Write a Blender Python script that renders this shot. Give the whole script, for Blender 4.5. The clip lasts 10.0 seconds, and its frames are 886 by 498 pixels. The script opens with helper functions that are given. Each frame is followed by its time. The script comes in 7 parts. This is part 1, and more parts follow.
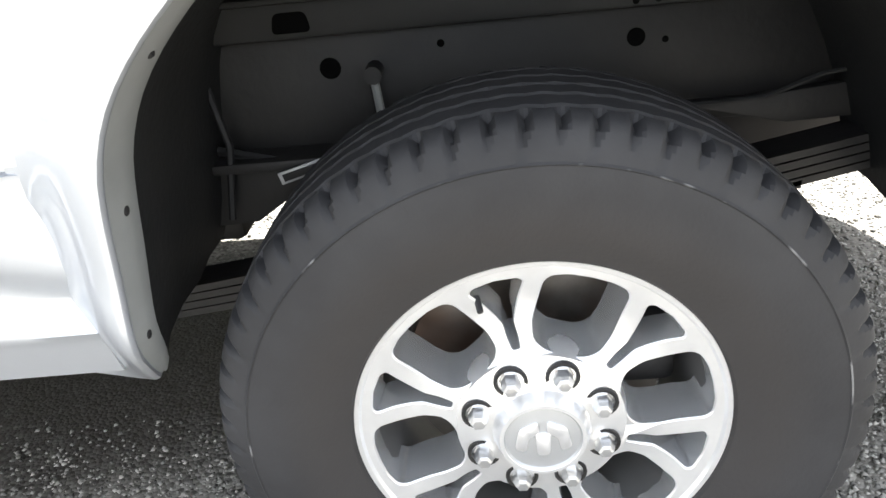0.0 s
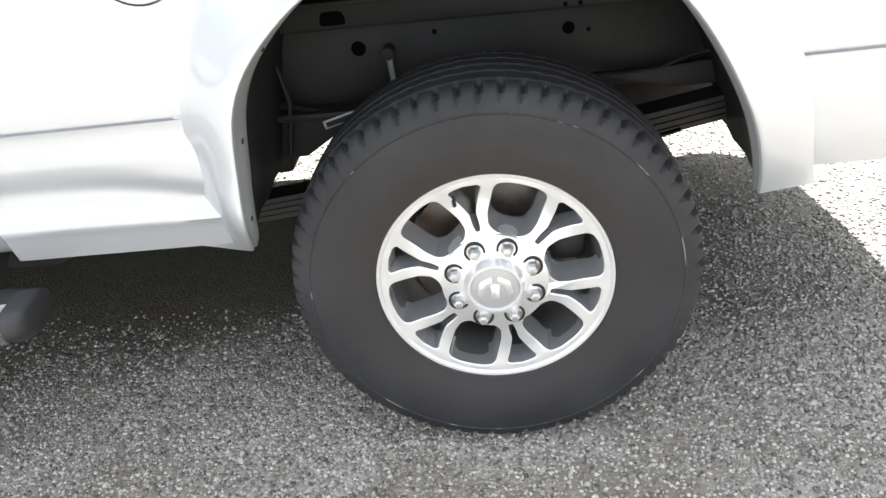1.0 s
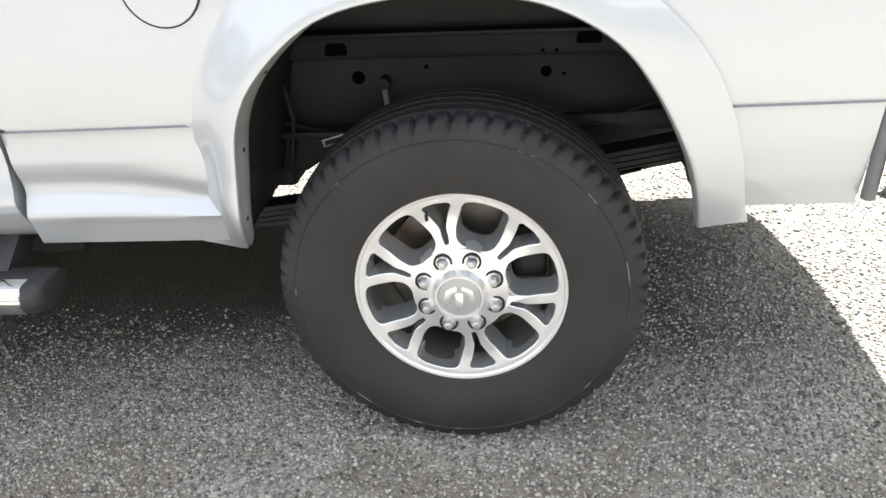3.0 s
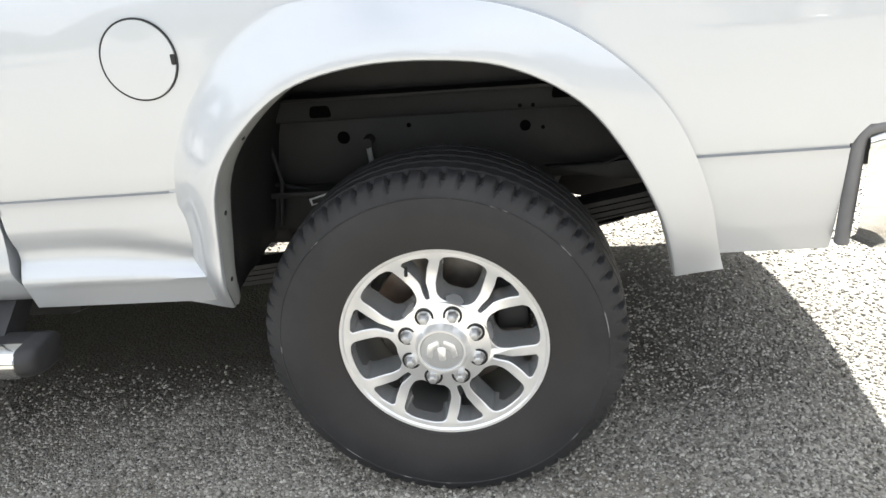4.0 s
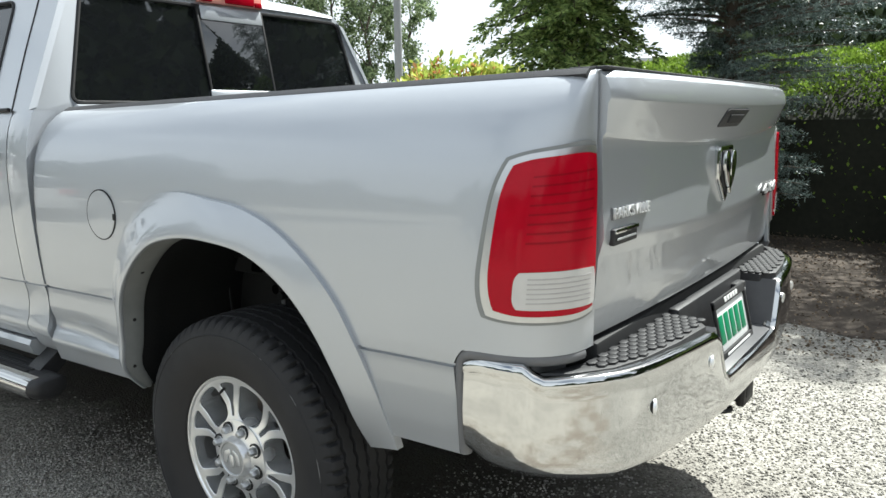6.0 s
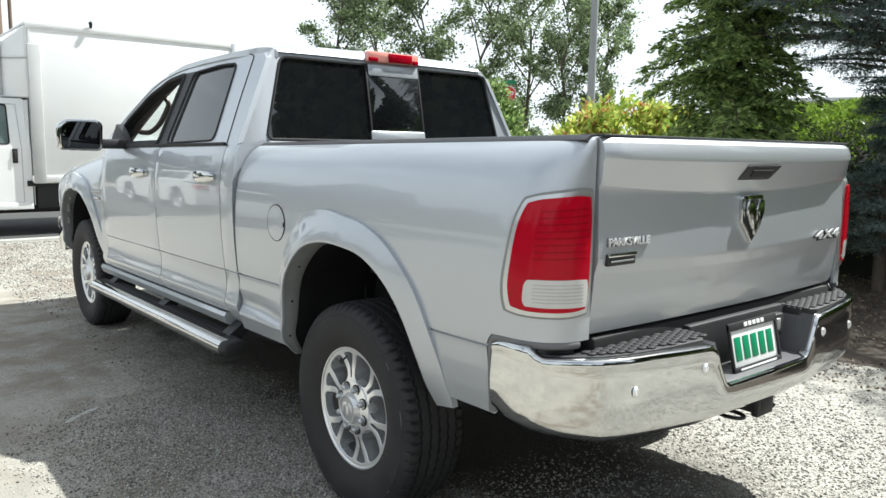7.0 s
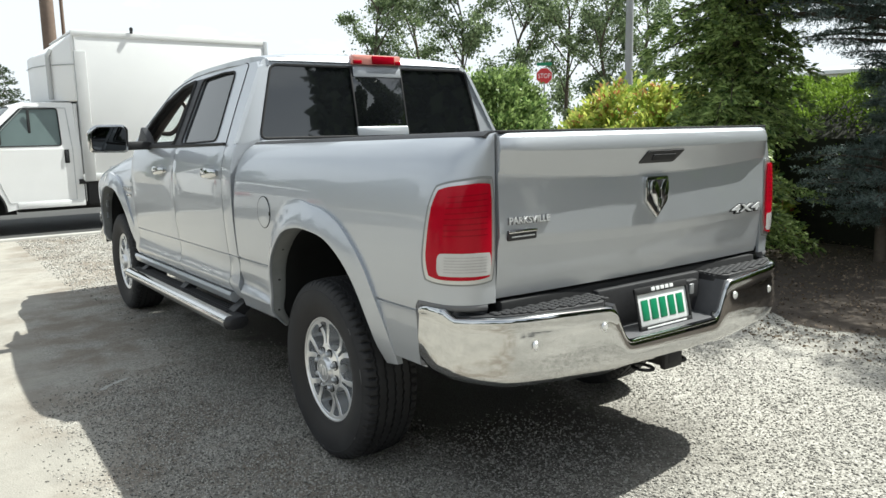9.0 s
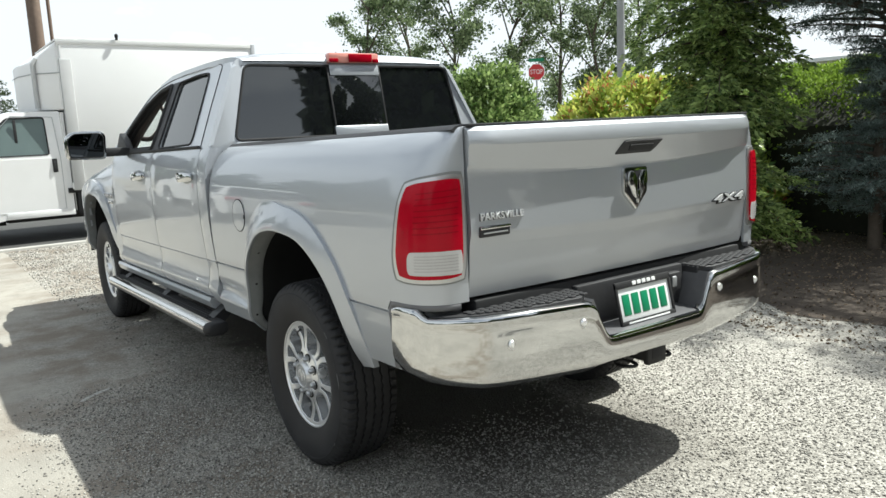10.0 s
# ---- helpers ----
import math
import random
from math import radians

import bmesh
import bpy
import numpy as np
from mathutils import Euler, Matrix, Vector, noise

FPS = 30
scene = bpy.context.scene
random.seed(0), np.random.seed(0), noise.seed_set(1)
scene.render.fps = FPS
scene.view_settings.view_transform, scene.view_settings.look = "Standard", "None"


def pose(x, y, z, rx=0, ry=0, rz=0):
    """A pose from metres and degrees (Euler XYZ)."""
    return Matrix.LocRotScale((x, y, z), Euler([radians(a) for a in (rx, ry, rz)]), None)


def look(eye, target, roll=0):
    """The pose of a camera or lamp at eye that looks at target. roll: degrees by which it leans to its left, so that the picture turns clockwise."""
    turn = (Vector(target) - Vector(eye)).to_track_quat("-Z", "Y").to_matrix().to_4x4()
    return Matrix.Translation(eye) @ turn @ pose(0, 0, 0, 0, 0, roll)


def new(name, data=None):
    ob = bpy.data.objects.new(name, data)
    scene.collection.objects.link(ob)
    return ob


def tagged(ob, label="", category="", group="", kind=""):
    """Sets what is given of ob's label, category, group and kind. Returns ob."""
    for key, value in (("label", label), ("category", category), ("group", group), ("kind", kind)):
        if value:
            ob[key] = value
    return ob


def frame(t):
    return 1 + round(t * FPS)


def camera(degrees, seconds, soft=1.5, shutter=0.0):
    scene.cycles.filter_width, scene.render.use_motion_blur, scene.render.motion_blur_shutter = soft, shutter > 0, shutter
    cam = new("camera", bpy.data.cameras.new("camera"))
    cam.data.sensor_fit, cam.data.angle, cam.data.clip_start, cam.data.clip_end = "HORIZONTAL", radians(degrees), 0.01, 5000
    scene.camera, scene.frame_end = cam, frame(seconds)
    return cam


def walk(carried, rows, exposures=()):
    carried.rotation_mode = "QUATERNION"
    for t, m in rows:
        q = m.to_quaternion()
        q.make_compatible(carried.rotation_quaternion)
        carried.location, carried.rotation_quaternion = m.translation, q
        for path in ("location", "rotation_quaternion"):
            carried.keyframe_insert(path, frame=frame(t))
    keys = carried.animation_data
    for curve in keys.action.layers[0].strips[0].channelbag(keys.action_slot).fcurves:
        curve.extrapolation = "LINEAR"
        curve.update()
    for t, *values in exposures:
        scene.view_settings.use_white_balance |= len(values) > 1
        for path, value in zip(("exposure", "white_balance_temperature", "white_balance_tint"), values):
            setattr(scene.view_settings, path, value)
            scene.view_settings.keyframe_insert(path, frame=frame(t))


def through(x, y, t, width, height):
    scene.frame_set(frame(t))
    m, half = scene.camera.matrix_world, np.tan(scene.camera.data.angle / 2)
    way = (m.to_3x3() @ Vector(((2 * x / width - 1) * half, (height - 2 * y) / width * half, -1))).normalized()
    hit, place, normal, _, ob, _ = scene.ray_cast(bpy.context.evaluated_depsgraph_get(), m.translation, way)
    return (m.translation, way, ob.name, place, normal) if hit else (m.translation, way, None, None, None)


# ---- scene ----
cam = camera(61.4, 10.0)

PATH = [
    (0, (-1.659, 0.047, 1.056), (0.116, 0.175, 0.145), -6.2),
    (0.5, (-1.953, 0.012, 1.14), (-0.211, 0.154, 0.167), -7.4),
    (1, (-2.176, -0.025, 1.232), (-0.455, 0.141, 0.227), -6.6),
    (1.5, (-2.311, -0.074, 1.264), (-0.58, 0.132, 0.283), -2.3),
    (2, (-2.351, -0.094, 1.271), (-0.601, 0.127, 0.33), -1.5),
    (2.5, (-2.343, -0.102, 1.268), (-0.578, 0.1, 0.349), -2.4),
    (3.8, (-2.356, -0.218, 1.264), (-0.59, 0.052, 0.366), -5.2),
    (4, (-2.349, -0.245, 1.287), (-0.54, 0.037, 0.482), -5.6),
    (4.2, (-2.319, -0.345, 1.248), (-0.428, 0.018, 0.709), -6.3),
    (4.5, (-2.178, -0.543, 1.229), (-0.27, -0.073, 0.857), -6.5),
    (4.7, (-2.106, -0.685, 1.2), (-0.193, -0.146, 0.977), -5.2),
    (5, (-2.021, -0.973, 1.22), (-0.159, -0.274, 1.013), -5.6),
    (5.2, (-2.017, -1.135, 1.275), (-0.27, -0.258, 0.854), -7.0),
    (6.3, (-2.295, -1.897, 1.395), (-0.777, -0.627, 1.108), 1.3),
    (6.5, (-2.322, -2.045, 1.418), (-0.881, -0.687, 1.135), 1.7),
    (7, (-2.436, -2.384, 1.428), (-1.176, -0.856, 1.156), 1.0),
    (7.5, (-2.495, -2.644, 1.448), (-1.359, -1.034, 1.106), -0.2),
    (8, (-2.494, -2.861, 1.463), (-1.441, -1.201, 1.097), -0.9),
    (8.5, (-2.425, -2.96, 1.478), (-1.327, -1.323, 1.136), -0.6),
    (9, (-2.38, -2.974, 1.474), (-1.233, -1.366, 1.16), -1.1),
    (9.5, (-2.354, -2.964, 1.465), (-1.173, -1.38, 1.153), -1.7),
    (10, (-2.259, -2.969, 1.456), (-1.111, -1.362, 1.14), -2.7),
]
EXPOSURES = [(0.0, 2.66, 6200, 10), (0.5, 2.66, 6200, 10), (1.0, 2.36, 6250, 10), (2.7, 2.04, 6350, 10), (3.8, 2.08, 6350, 9), (4.2, 1.80, 6350, 8), (4.7, 1.52, 6300, 7),
             (5.2, 1.20, 6250, 6), (6.3, 0.92, 6050, 4), (7.5, 0.82, 6050, 4), (8.0, 0.73, 6100, 4), (10.0, 0.68, 6150, 4)]
walk(cam, [(t, look(eye, target, roll)) for t, eye, target, roll in PATH], EXPOSURES)

# ---- daylight: partly cloudy sky and one sun from the right-hand side of the parked pickup ----
SUN_TO = Vector((0.65, -0.19, 1.0)).normalized()
world = bpy.data.worlds.new("sky")
scene.world = world
world.use_nodes = True
wt = world.node_tree
wt.nodes.clear()
w_out = wt.nodes.new("ShaderNodeOutputWorld")
w_bg = wt.nodes.new("ShaderNodeBackground")
w_bg.inputs["Strength"].default_value = 0.058
w_sky = wt.nodes.new("ShaderNodeTexSky")
w_sky.sky_type = "NISHITA"
w_sky.sun_disc = False
w_sky.sun_elevation = math.asin(SUN_TO.z)
w_sky.sun_rotation = math.atan2(SUN_TO.x, SUN_TO.y)
w_sky.dust_density = 4.0
w_co = wt.nodes.new("ShaderNodeTexCoord")
w_map = wt.nodes.new("ShaderNodeMapping")
w_map.inputs["Scale"].default_value = (1.0, 1.0, 2.6)
w_noise = wt.nodes.new("ShaderNodeTexNoise")
w_noise.inputs["Scale"].default_value = 2.3
w_noise.inputs["Detail"].default_value = 7.0
w_noise.inputs["Roughness"].default_value = 0.58
w_ramp = wt.nodes.new("ShaderNodeValToRGB")
w_ramp.color_ramp.elements[0].position = 0.33
w_ramp.color_ramp.elements[1].position = 0.56
w_sep = wt.nodes.new("ShaderNodeSeparateXYZ")
w_high = wt.nodes.new("ShaderNodeMapRange")     # fewer clouds overhead
w_high.inputs[1].default_value, w_high.inputs[2].default_value = 0.15, 0.75
w_high.inputs[3].default_value, w_high.inputs[4].default_value = 1.0, 0.75
w_haze = wt.nodes.new("ShaderNodeMapRange")     # white haze near the horizon
w_haze.inputs[1].default_value, w_haze.inputs[2].default_value = 0.28, 0.55
w_haze.inputs[3].default_value, w_haze.inputs[4].default_value = 0.95, 0.0
w_mul = wt.nodes.new("ShaderNodeMath")
w_mul.operation = "MULTIPLY"
w_max = wt.nodes.new("ShaderNodeMath")
w_max.operation = "MAXIMUM"
w_mix = wt.nodes.new("ShaderNodeMix")
w_mix.data_type = "RGBA"
w_mix.inputs[7].default_value = (11.5, 11.7, 12.0, 1.0)
wt.links.new(w_co.outputs["Generated"], w_map.inputs["Vector"])
wt.links.new(w_co.outputs["Generated"], w_sep.inputs[0])
wt.links.new(w_sep.outputs[2], w_high.inputs[0])
wt.links.new(w_sep.outputs[2], w_haze.inputs[0])
wt.links.new(w_map.outputs["Vector"], w_noise.inputs["Vector"])
wt.links.new(w_noise.outputs["Fac"], w_ramp.inputs["Fac"])
wt.links.new(w_ramp.outputs["Color"], w_mul.inputs[0])
wt.links.new(w_high.outputs[0], w_mul.inputs[1])
wt.links.new(w_mul.outputs[0], w_max.inputs[0])
wt.links.new(w_haze.outputs[0], w_max.inputs[1])
wt.links.new(w_max.outputs[0], w_mix.inputs[0])
wt.links.new(w_sky.outputs["Color"], w_mix.inputs[6])
wt.links.new(w_mix.outputs[2], w_bg.inputs["Color"])
wt.links.new(w_bg.outputs["Background"], w_out.inputs["Surface"])

sun_data = bpy.data.lights.new("sun", "SUN")
sun_data.energy = 5.0
sun_data.angle = radians(0.55)
sun_data.color = (1.0, 0.955, 0.88)
sun_lamp = new("sun", sun_data)
sun_lamp.matrix_world = look(SUN_TO * 40, (0, 0, 0))


# ---- materials ----
def mat(name, base, rough=0.5, metal=0.0, coat=0.0, grain=0.0, grain_scale=40.0, stain=0.0, stain_scale=2.0,
        stain_color=None, bump=0.0, bump_scale=120.0, spec=0.5, rough_var=0.0):
    m = bpy.data.materials.new(name)
    m.use_nodes = True
    nt = m.node_tree
    b = nt.nodes["Principled BSDF"]
    b.inputs["Base Color"].default_value = (*base, 1)
    b.inputs["Roughness"].default_value = rough
    b.inputs["Metallic"].default_value = metal
    b.inputs["Coat Weight"].default_value = coat
    b.inputs["Coat Roughness"].default_value = 0.03
    b.inputs["Specular IOR Level"].default_value = spec
    co = nt.nodes.new("ShaderNodeTexCoord").outputs["Object"]

    def noise_fac(scale, detail=4.0):
        n = nt.nodes.new("ShaderNodeTexNoise")
        n.inputs["Scale"].default_value = scale
        n.inputs["Detail"].default_value = detail
        nt.links.new(co, n.inputs["Vector"])
        return n.outputs["Fac"]

    col = None
    if grain or stain:
        mix = nt.nodes.new("ShaderNodeMix")
        mix.data_type = "RGBA"
        lo, hi = [tuple(min(1, c * k) for c in base) + (1,) for k in (1 - grain, 1 + grain)]
        mix.inputs[6].default_value, mix.inputs[7].default_value = lo, hi
        nt.links.new(noise_fac(grain_scale), mix.inputs[0])
        col = mix.outputs[2]
        if stain:
            r = nt.nodes.new("ShaderNodeMapRange")
            r.inputs[1].default_value, r.inputs[2].default_value = 0.42, 0.72
            r.inputs[4].default_value = stain
            nt.links.new(noise_fac(stain_scale, 6.0), r.inputs[0])
            mix2 = nt.nodes.new("ShaderNodeMix")
            mix2.data_type = "RGBA"
            nt.links.new(r.outputs[0], mix2.inputs[0])
            nt.links.new(col, mix2.inputs[6])
            mix2.inputs[7].default_value = (*(stain_color or tuple(c * 0.5 for c in base)), 1)
            col = mix2.outputs[2]
        nt.links.new(col, b.inputs["Base Color"])
    if rough_var:
        r = nt.nodes.new("ShaderNodeMapRange")
        r.inputs[3].default_value, r.inputs[4].default_value = max(0.0, rough - rough_var), min(1.0, rough + rough_var)
        nt.links.new(noise_fac(6.0), r.inputs[0])
        nt.links.new(r.outputs[0], b.inputs["Roughness"])
    if bump:
        bn = nt.nodes.new("ShaderNodeBump")
        bn.inputs["Strength"].default_value = bump
        bn.inputs["Distance"].default_value = 0.004
        nt.links.new(noise_fac(bump_scale), bn.inputs["Height"])
        nt.links.new(bn.outputs["Normal"], b.inputs["Normal"])
    return m


def leaf_mat(name, dark, light, through=0.3, rough=0.38):
    m = bpy.data.materials.new(name)
    m.use_nodes = True
    nt = m.node_tree
    b = nt.nodes["Principled BSDF"]
    b.inputs["Roughness"].default_value = rough
    b.inputs["Specular IOR Level"].default_value = 0.3
    g = nt.nodes.new("ShaderNodeNewGeometry")
    ramp = nt.nodes.new("ShaderNodeMix")
    ramp.data_type = "RGBA"
    ramp.inputs[6].default_value, ramp.inputs[7].default_value = (*dark, 1), (*light, 1)
    nt.links.new(g.outputs["Random Per Island"], ramp.inputs[0])
    nt.links.new(ramp.outputs[2], b.inputs["Base Color"])
    t = nt.nodes.new("ShaderNodeBsdfTranslucent")
    nt.links.new(ramp.outputs[2], t.inputs["Color"])
    mix = nt.nodes.new("ShaderNodeMixShader")
    mix.inputs[0].default_value = through
    nt.links.new(b.outputs[0], mix.inputs[1])
    nt.links.new(t.outputs[0], mix.inputs[2])
    nt.links.new(mix.outputs[0], nt.nodes["Material Output"].inputs["Surface"])
    return m


def stone_mat(name, tones, scale, bump, patch, patch_scale=0.6):
    """Packed small stones: a cell pattern with a tone for each stone, joints lower than the stones."""
    m = bpy.data.materials.new(name)
    m.use_nodes = True
    nt = m.node_tree
    b = nt.nodes["Principled BSDF"]
    b.inputs["Roughness"].default_value = 0.85
    b.inputs["Specular IOR Level"].default_value = 0.3
    co = nt.nodes.new("ShaderNodeTexCoord").outputs["Object"]
    v = nt.nodes.new("ShaderNodeTexVoronoi")
    v.inputs["Scale"].default_value = scale
    nt.links.new(co, v.inputs["Vector"])
    r = nt.nodes.new("ShaderNodeValToRGB")
    els = r.color_ramp.elements
    els[0].color, els[1].color = (*tones[0], 1), (*tones[-1], 1)
    for n, tone in enumerate(tones[1:-1], 1):
        els.new(n / (len(tones) - 1)).color = (*tone, 1)
    sep = nt.nodes.new("ShaderNodeSeparateColor")
    nt.links.new(v.outputs["Color"], sep.inputs[0])
    nt.links.new(sep.outputs[0], r.inputs["Fac"])
    big = nt.nodes.new("ShaderNodeTexNoise")
    big.inputs["Scale"].default_value = patch_scale
    big.inputs["Detail"].default_value = 8.0
    big.inputs["Roughness"].default_value = 0.65
    nt.links.new(co, big.inputs["Vector"])
    mr = nt.nodes.new("ShaderNodeMapRange")
    mr.inputs[1].default_value, mr.inputs[2].default_value = 0.3, 0.7
    mr.inputs[3].default_value, mr.inputs[4].default_value = 1 - patch, 1 + patch
    nt.links.new(big.outputs["Fac"], mr.inputs[0])
    mul = nt.nodes.new("ShaderNodeMix")
    mul.data_type, mul.blend_type = "RGBA", "MULTIPLY"
    mul.inputs[0].default_value = 1.0
    nt.links.new(r.outputs["Color"], mul.inputs[6])
    nt.links.new(mr.outputs[0], mul.inputs[7])
    nt.links.new(mul.outputs[2], b.inputs["Base Color"])
    bn = nt.nodes.new("ShaderNodeBump")
    bn.invert = True
    bn.inputs["Strength"].default_value = bump
    bn.inputs["Distance"].default_value = 0.006
    nt.links.new(v.outputs["Distance"], bn.inputs["Height"])
    nt.links.new(bn.outputs["Normal"], b.inputs["Normal"])
    return m


def glass_mat(name, tint, rough=0.0, ior=1.45):
    m = bpy.data.materials.new(name)
    m.use_nodes = True
    b = m.node_tree.nodes["Principled BSDF"]
    b.inputs["Base Color"].default_value = (*tint, 1)
    b.inputs["Roughness"].default_value = rough
    b.inputs["Transmission Weight"].default_value = 1.0
    b.inputs["IOR"].default_value = ior
    return m


PAINT = mat("silver_metallic_paint", (0.475, 0.497, 0.530), 0.47, 0.60, coat=1.0, grain=0.03, grain_scale=900, rough_var=0.03)
CHROME = mat("chrome", (0.58, 0.585, 0.58), 0.06, 1.0, grain=0.03, grain_scale=15, rough_var=0.03)
BLACK_PLASTIC = mat("black_plastic", (0.022, 0.022, 0.024), 0.55, grain=0.3, grain_scale=60, bump=0.15, bump_scale=900, rough_var=0.1)
CLEAR_RIB = mat("clear_lens_ribs", (0.40, 0.39, 0.385), 0.2, coat=0.5, grain=0.1, grain_scale=40)
LETTER = mat("satin_letters", (0.66, 0.665, 0.67), 0.35, 0.25, grain=0.06, grain_scale=60)
DIM_CHROME = mat("dimmed_chrome", (0.55, 0.555, 0.56), 0.3, 0.8, grain=0.06, grain_scale=60)
# near-black colour for flat patches that stand in for shade inside holes
HOLE = mat("sooty_hole", (0.003, 0.003, 0.003), 0.95, spec=0.05, grain=0.2, grain_scale=50)
GAP = mat("dark_seal", (0.012, 0.012, 0.013), 0.7, grain=0.2, grain_scale=50)
UNDER = mat("black_frame_steel", (0.007, 0.007, 0.0075), 0.6, grain=0.4, grain_scale=9, stain=0.5, stain_scale=5, stain_color=(0.030, 0.028, 0.026), bump=0.2, bump_scale=60)
LINER = mat("wheel_well_liner", (0.005, 0.0055, 0.006), 0.7, grain=0.35, grain_scale=14, stain=0.4, stain_scale=4, stain_color=(0.014, 0.0135, 0.013), bump=0.25, bump_scale=90)
LINER_DUSTY = mat("dusty_black_steel", (0.012, 0.0125, 0.013), 0.7, grain=0.3, grain_scale=12, stain=0.5, stain_scale=4, stain_color=(0.034, 0.034, 0.033), bump=0.15, bump_scale=60)
ALLOY = mat("machined_alloy", (0.87, 0.875, 0.88), 0.30, 0.75, coat=0.3, grain=0.05, grain_scale=60, rough_var=0.05)
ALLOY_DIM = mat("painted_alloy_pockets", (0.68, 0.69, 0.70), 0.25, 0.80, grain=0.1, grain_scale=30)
BARREL = mat("dusty_dark_barrel", (0.10, 0.10, 0.10), 0.5, 0.4, grain=0.2, grain_scale=20, stain=0.4, stain_scale=6)
POST_GREY = mat("grey_painted_post", (0.50, 0.505, 0.505), 0.55, grain=0.06, grain_scale=12, stain=0.2, stain_scale=3)
DISC = mat("brake_steel", (0.12, 0.11, 0.10), 0.45, 0.8, grain=0.3, grain_scale=40, stain=0.6, stain_scale=9, stain_color=(0.12, 0.06, 0.03))
TAIL_RED = mat("red_lens", (0.38, 0.002, 0.014), 0.16, coat=0.03, spec=0.16, grain=0.12, grain_scale=25)
TAIL_DARK = mat("red_lens_ribs", (0.26, 0.0015, 0.010), 0.25, coat=0.02, spec=0.15, grain=0.1, grain_scale=25)
LIP = mat("grey_arch_lip", (0.23, 0.238, 0.235), 0.6, grain=0.12, grain_scale=30, stain=0.3, stain_scale=7)
LENS_PINK = mat("pale_red_lens", (0.80, 0.36, 0.30), 0.12, coat=0.6, grain=0.15, grain_scale=30)
LENS_CLEAR = mat("clear_ribbed_lens", (0.52, 0.51, 0.50), 0.12, coat=1.0, grain=0.08, grain_scale=30)
PRIVACY = mat("privacy_glass", (0.008, 0.009, 0.010), 0.02, spec=1.0, coat=0.5, grain=0.2, grain_scale=3)
SIDE_GLASS = mat("tinted_side_glass", (0.040, 0.042, 0.045), 0.02, spec=0.42, grain=0.1, grain_scale=3)
CLEAR_GLASS = glass_mat("clear_glass", (0.86, 0.93, 0.91))
MIRROR = mat("mirror_glass", (0.10, 0.105, 0.11), 0.01, 1.0, grain=0.01)
SEAT = mat("dark_leather", (0.035, 0.033, 0.032), 0.5, grain=0.2, grain_scale=30, bump=0.2, bump_scale=200)
WHITE_PAINT = mat("white_vehicle_paint", (0.84, 0.84, 0.835), 0.25, coat=0.6, grain=0.03, grain_scale=4, stain=0.1, stain_scale=1.2, stain_color=(0.55, 0.54, 0.5))
WHITE_PANEL = mat("white_box_panel", (0.85, 0.85, 0.845), 0.45, grain=0.02, grain_scale=3, stain=0.12, stain_scale=0.9, stain_color=(0.6, 0.6, 0.57))
ALU = mat("grey_aluminium_trim", (0.45, 0.46, 0.47), 0.45, 0.6, grain=0.08, grain_scale=12)
PLATE_WHITE = mat("plate_white", (0.78, 0.79, 0.78), 0.4, grain=0.03, grain_scale=20)
PLATE_GREEN = mat("plate_green", (0.01, 0.20, 0.09), 0.4, grain=0.06, grain_scale=30)
SIGN_RED = mat("sign_red", (0.55, 0.03, 0.035), 0.4, grain=0.05, grain_scale=8)
SIGN_WHITE = mat("sign_white", (0.8, 0.8, 0.8), 0.4, grain=0.04, grain_scale=8)
POLE_GREY = mat("galvanised_pole", (0.30, 0.31, 0.31), 0.6, 0.2, grain=0.12, grain_scale=6, stain=0.3, stain_scale=1.5)
POLE_WOOD = mat("weathered_pole_wood", (0.20, 0.145, 0.11), 0.85, grain=0.25, grain_scale=9, stain=0.3, stain_scale=1.0)
BARK = mat("bark", (0.10, 0.08, 0.062), 0.9, grain=0.4, grain_scale=18, bump=0.8, bump_scale=30)
STONE = leaf_mat("gravel_stones", (0.085, 0.081, 0.073), (0.57, 0.547, 0.497), 0.0, 0.7)
STONE_SOFT = leaf_mat("dusty_gravel_stones", (0.16, 0.152, 0.135), (0.47, 0.45, 0.405), 0.0, 0.75)

# the yard: loose gravel that thins out into a worn, dusty asphalt lane
GRAVEL = stone_mat("grey_gravel", [(0.125, 0.118, 0.104), (0.245, 0.233, 0.207), (0.355, 0.339, 0.301), (0.51, 0.488, 0.437), (0.20, 0.189, 0.167)], 105, 1.0, 0.24)
_nt = GRAVEL.node_tree
_b = _nt.nodes["Principled BSDF"]
_src = _b.inputs["Base Color"].links[0].from_socket
_bmp = _b.inputs["Normal"].links[0].from_node
_co = _nt.nodes.new("ShaderNodeTexCoord").outputs["Object"]


def yard_noise(scale, detail, rough=0.6):
    n = _nt.nodes.new("ShaderNodeTexNoise")
    n.inputs["Scale"].default_value, n.inputs["Detail"].default_value, n.inputs["Roughness"].default_value = scale, detail, rough
    _nt.links.new(_co, n.inputs["Vector"])
    return n.outputs["Fac"]


def yard_math(op, a, b):
    n = _nt.nodes.new("ShaderNodeMath")
    n.operation = op
    for k, v in enumerate((a, b)):
        if isinstance(v, float):
            n.inputs[k].default_value = v
        else:
            _nt.links.new(v, n.inputs[k])
    return n.outputs[0]


def yard_range(v, a, b, lo, hi, smooth=True):
    n = _nt.nodes.new("ShaderNodeMapRange")
    n.interpolation_type = "SMOOTHSTEP" if smooth else "LINEAR"
    for k, q in enumerate((a, b, lo, hi), 1):
        n.inputs[k].default_value = q
    _nt.links.new(v, n.inputs[0])
    return n.outputs[0]


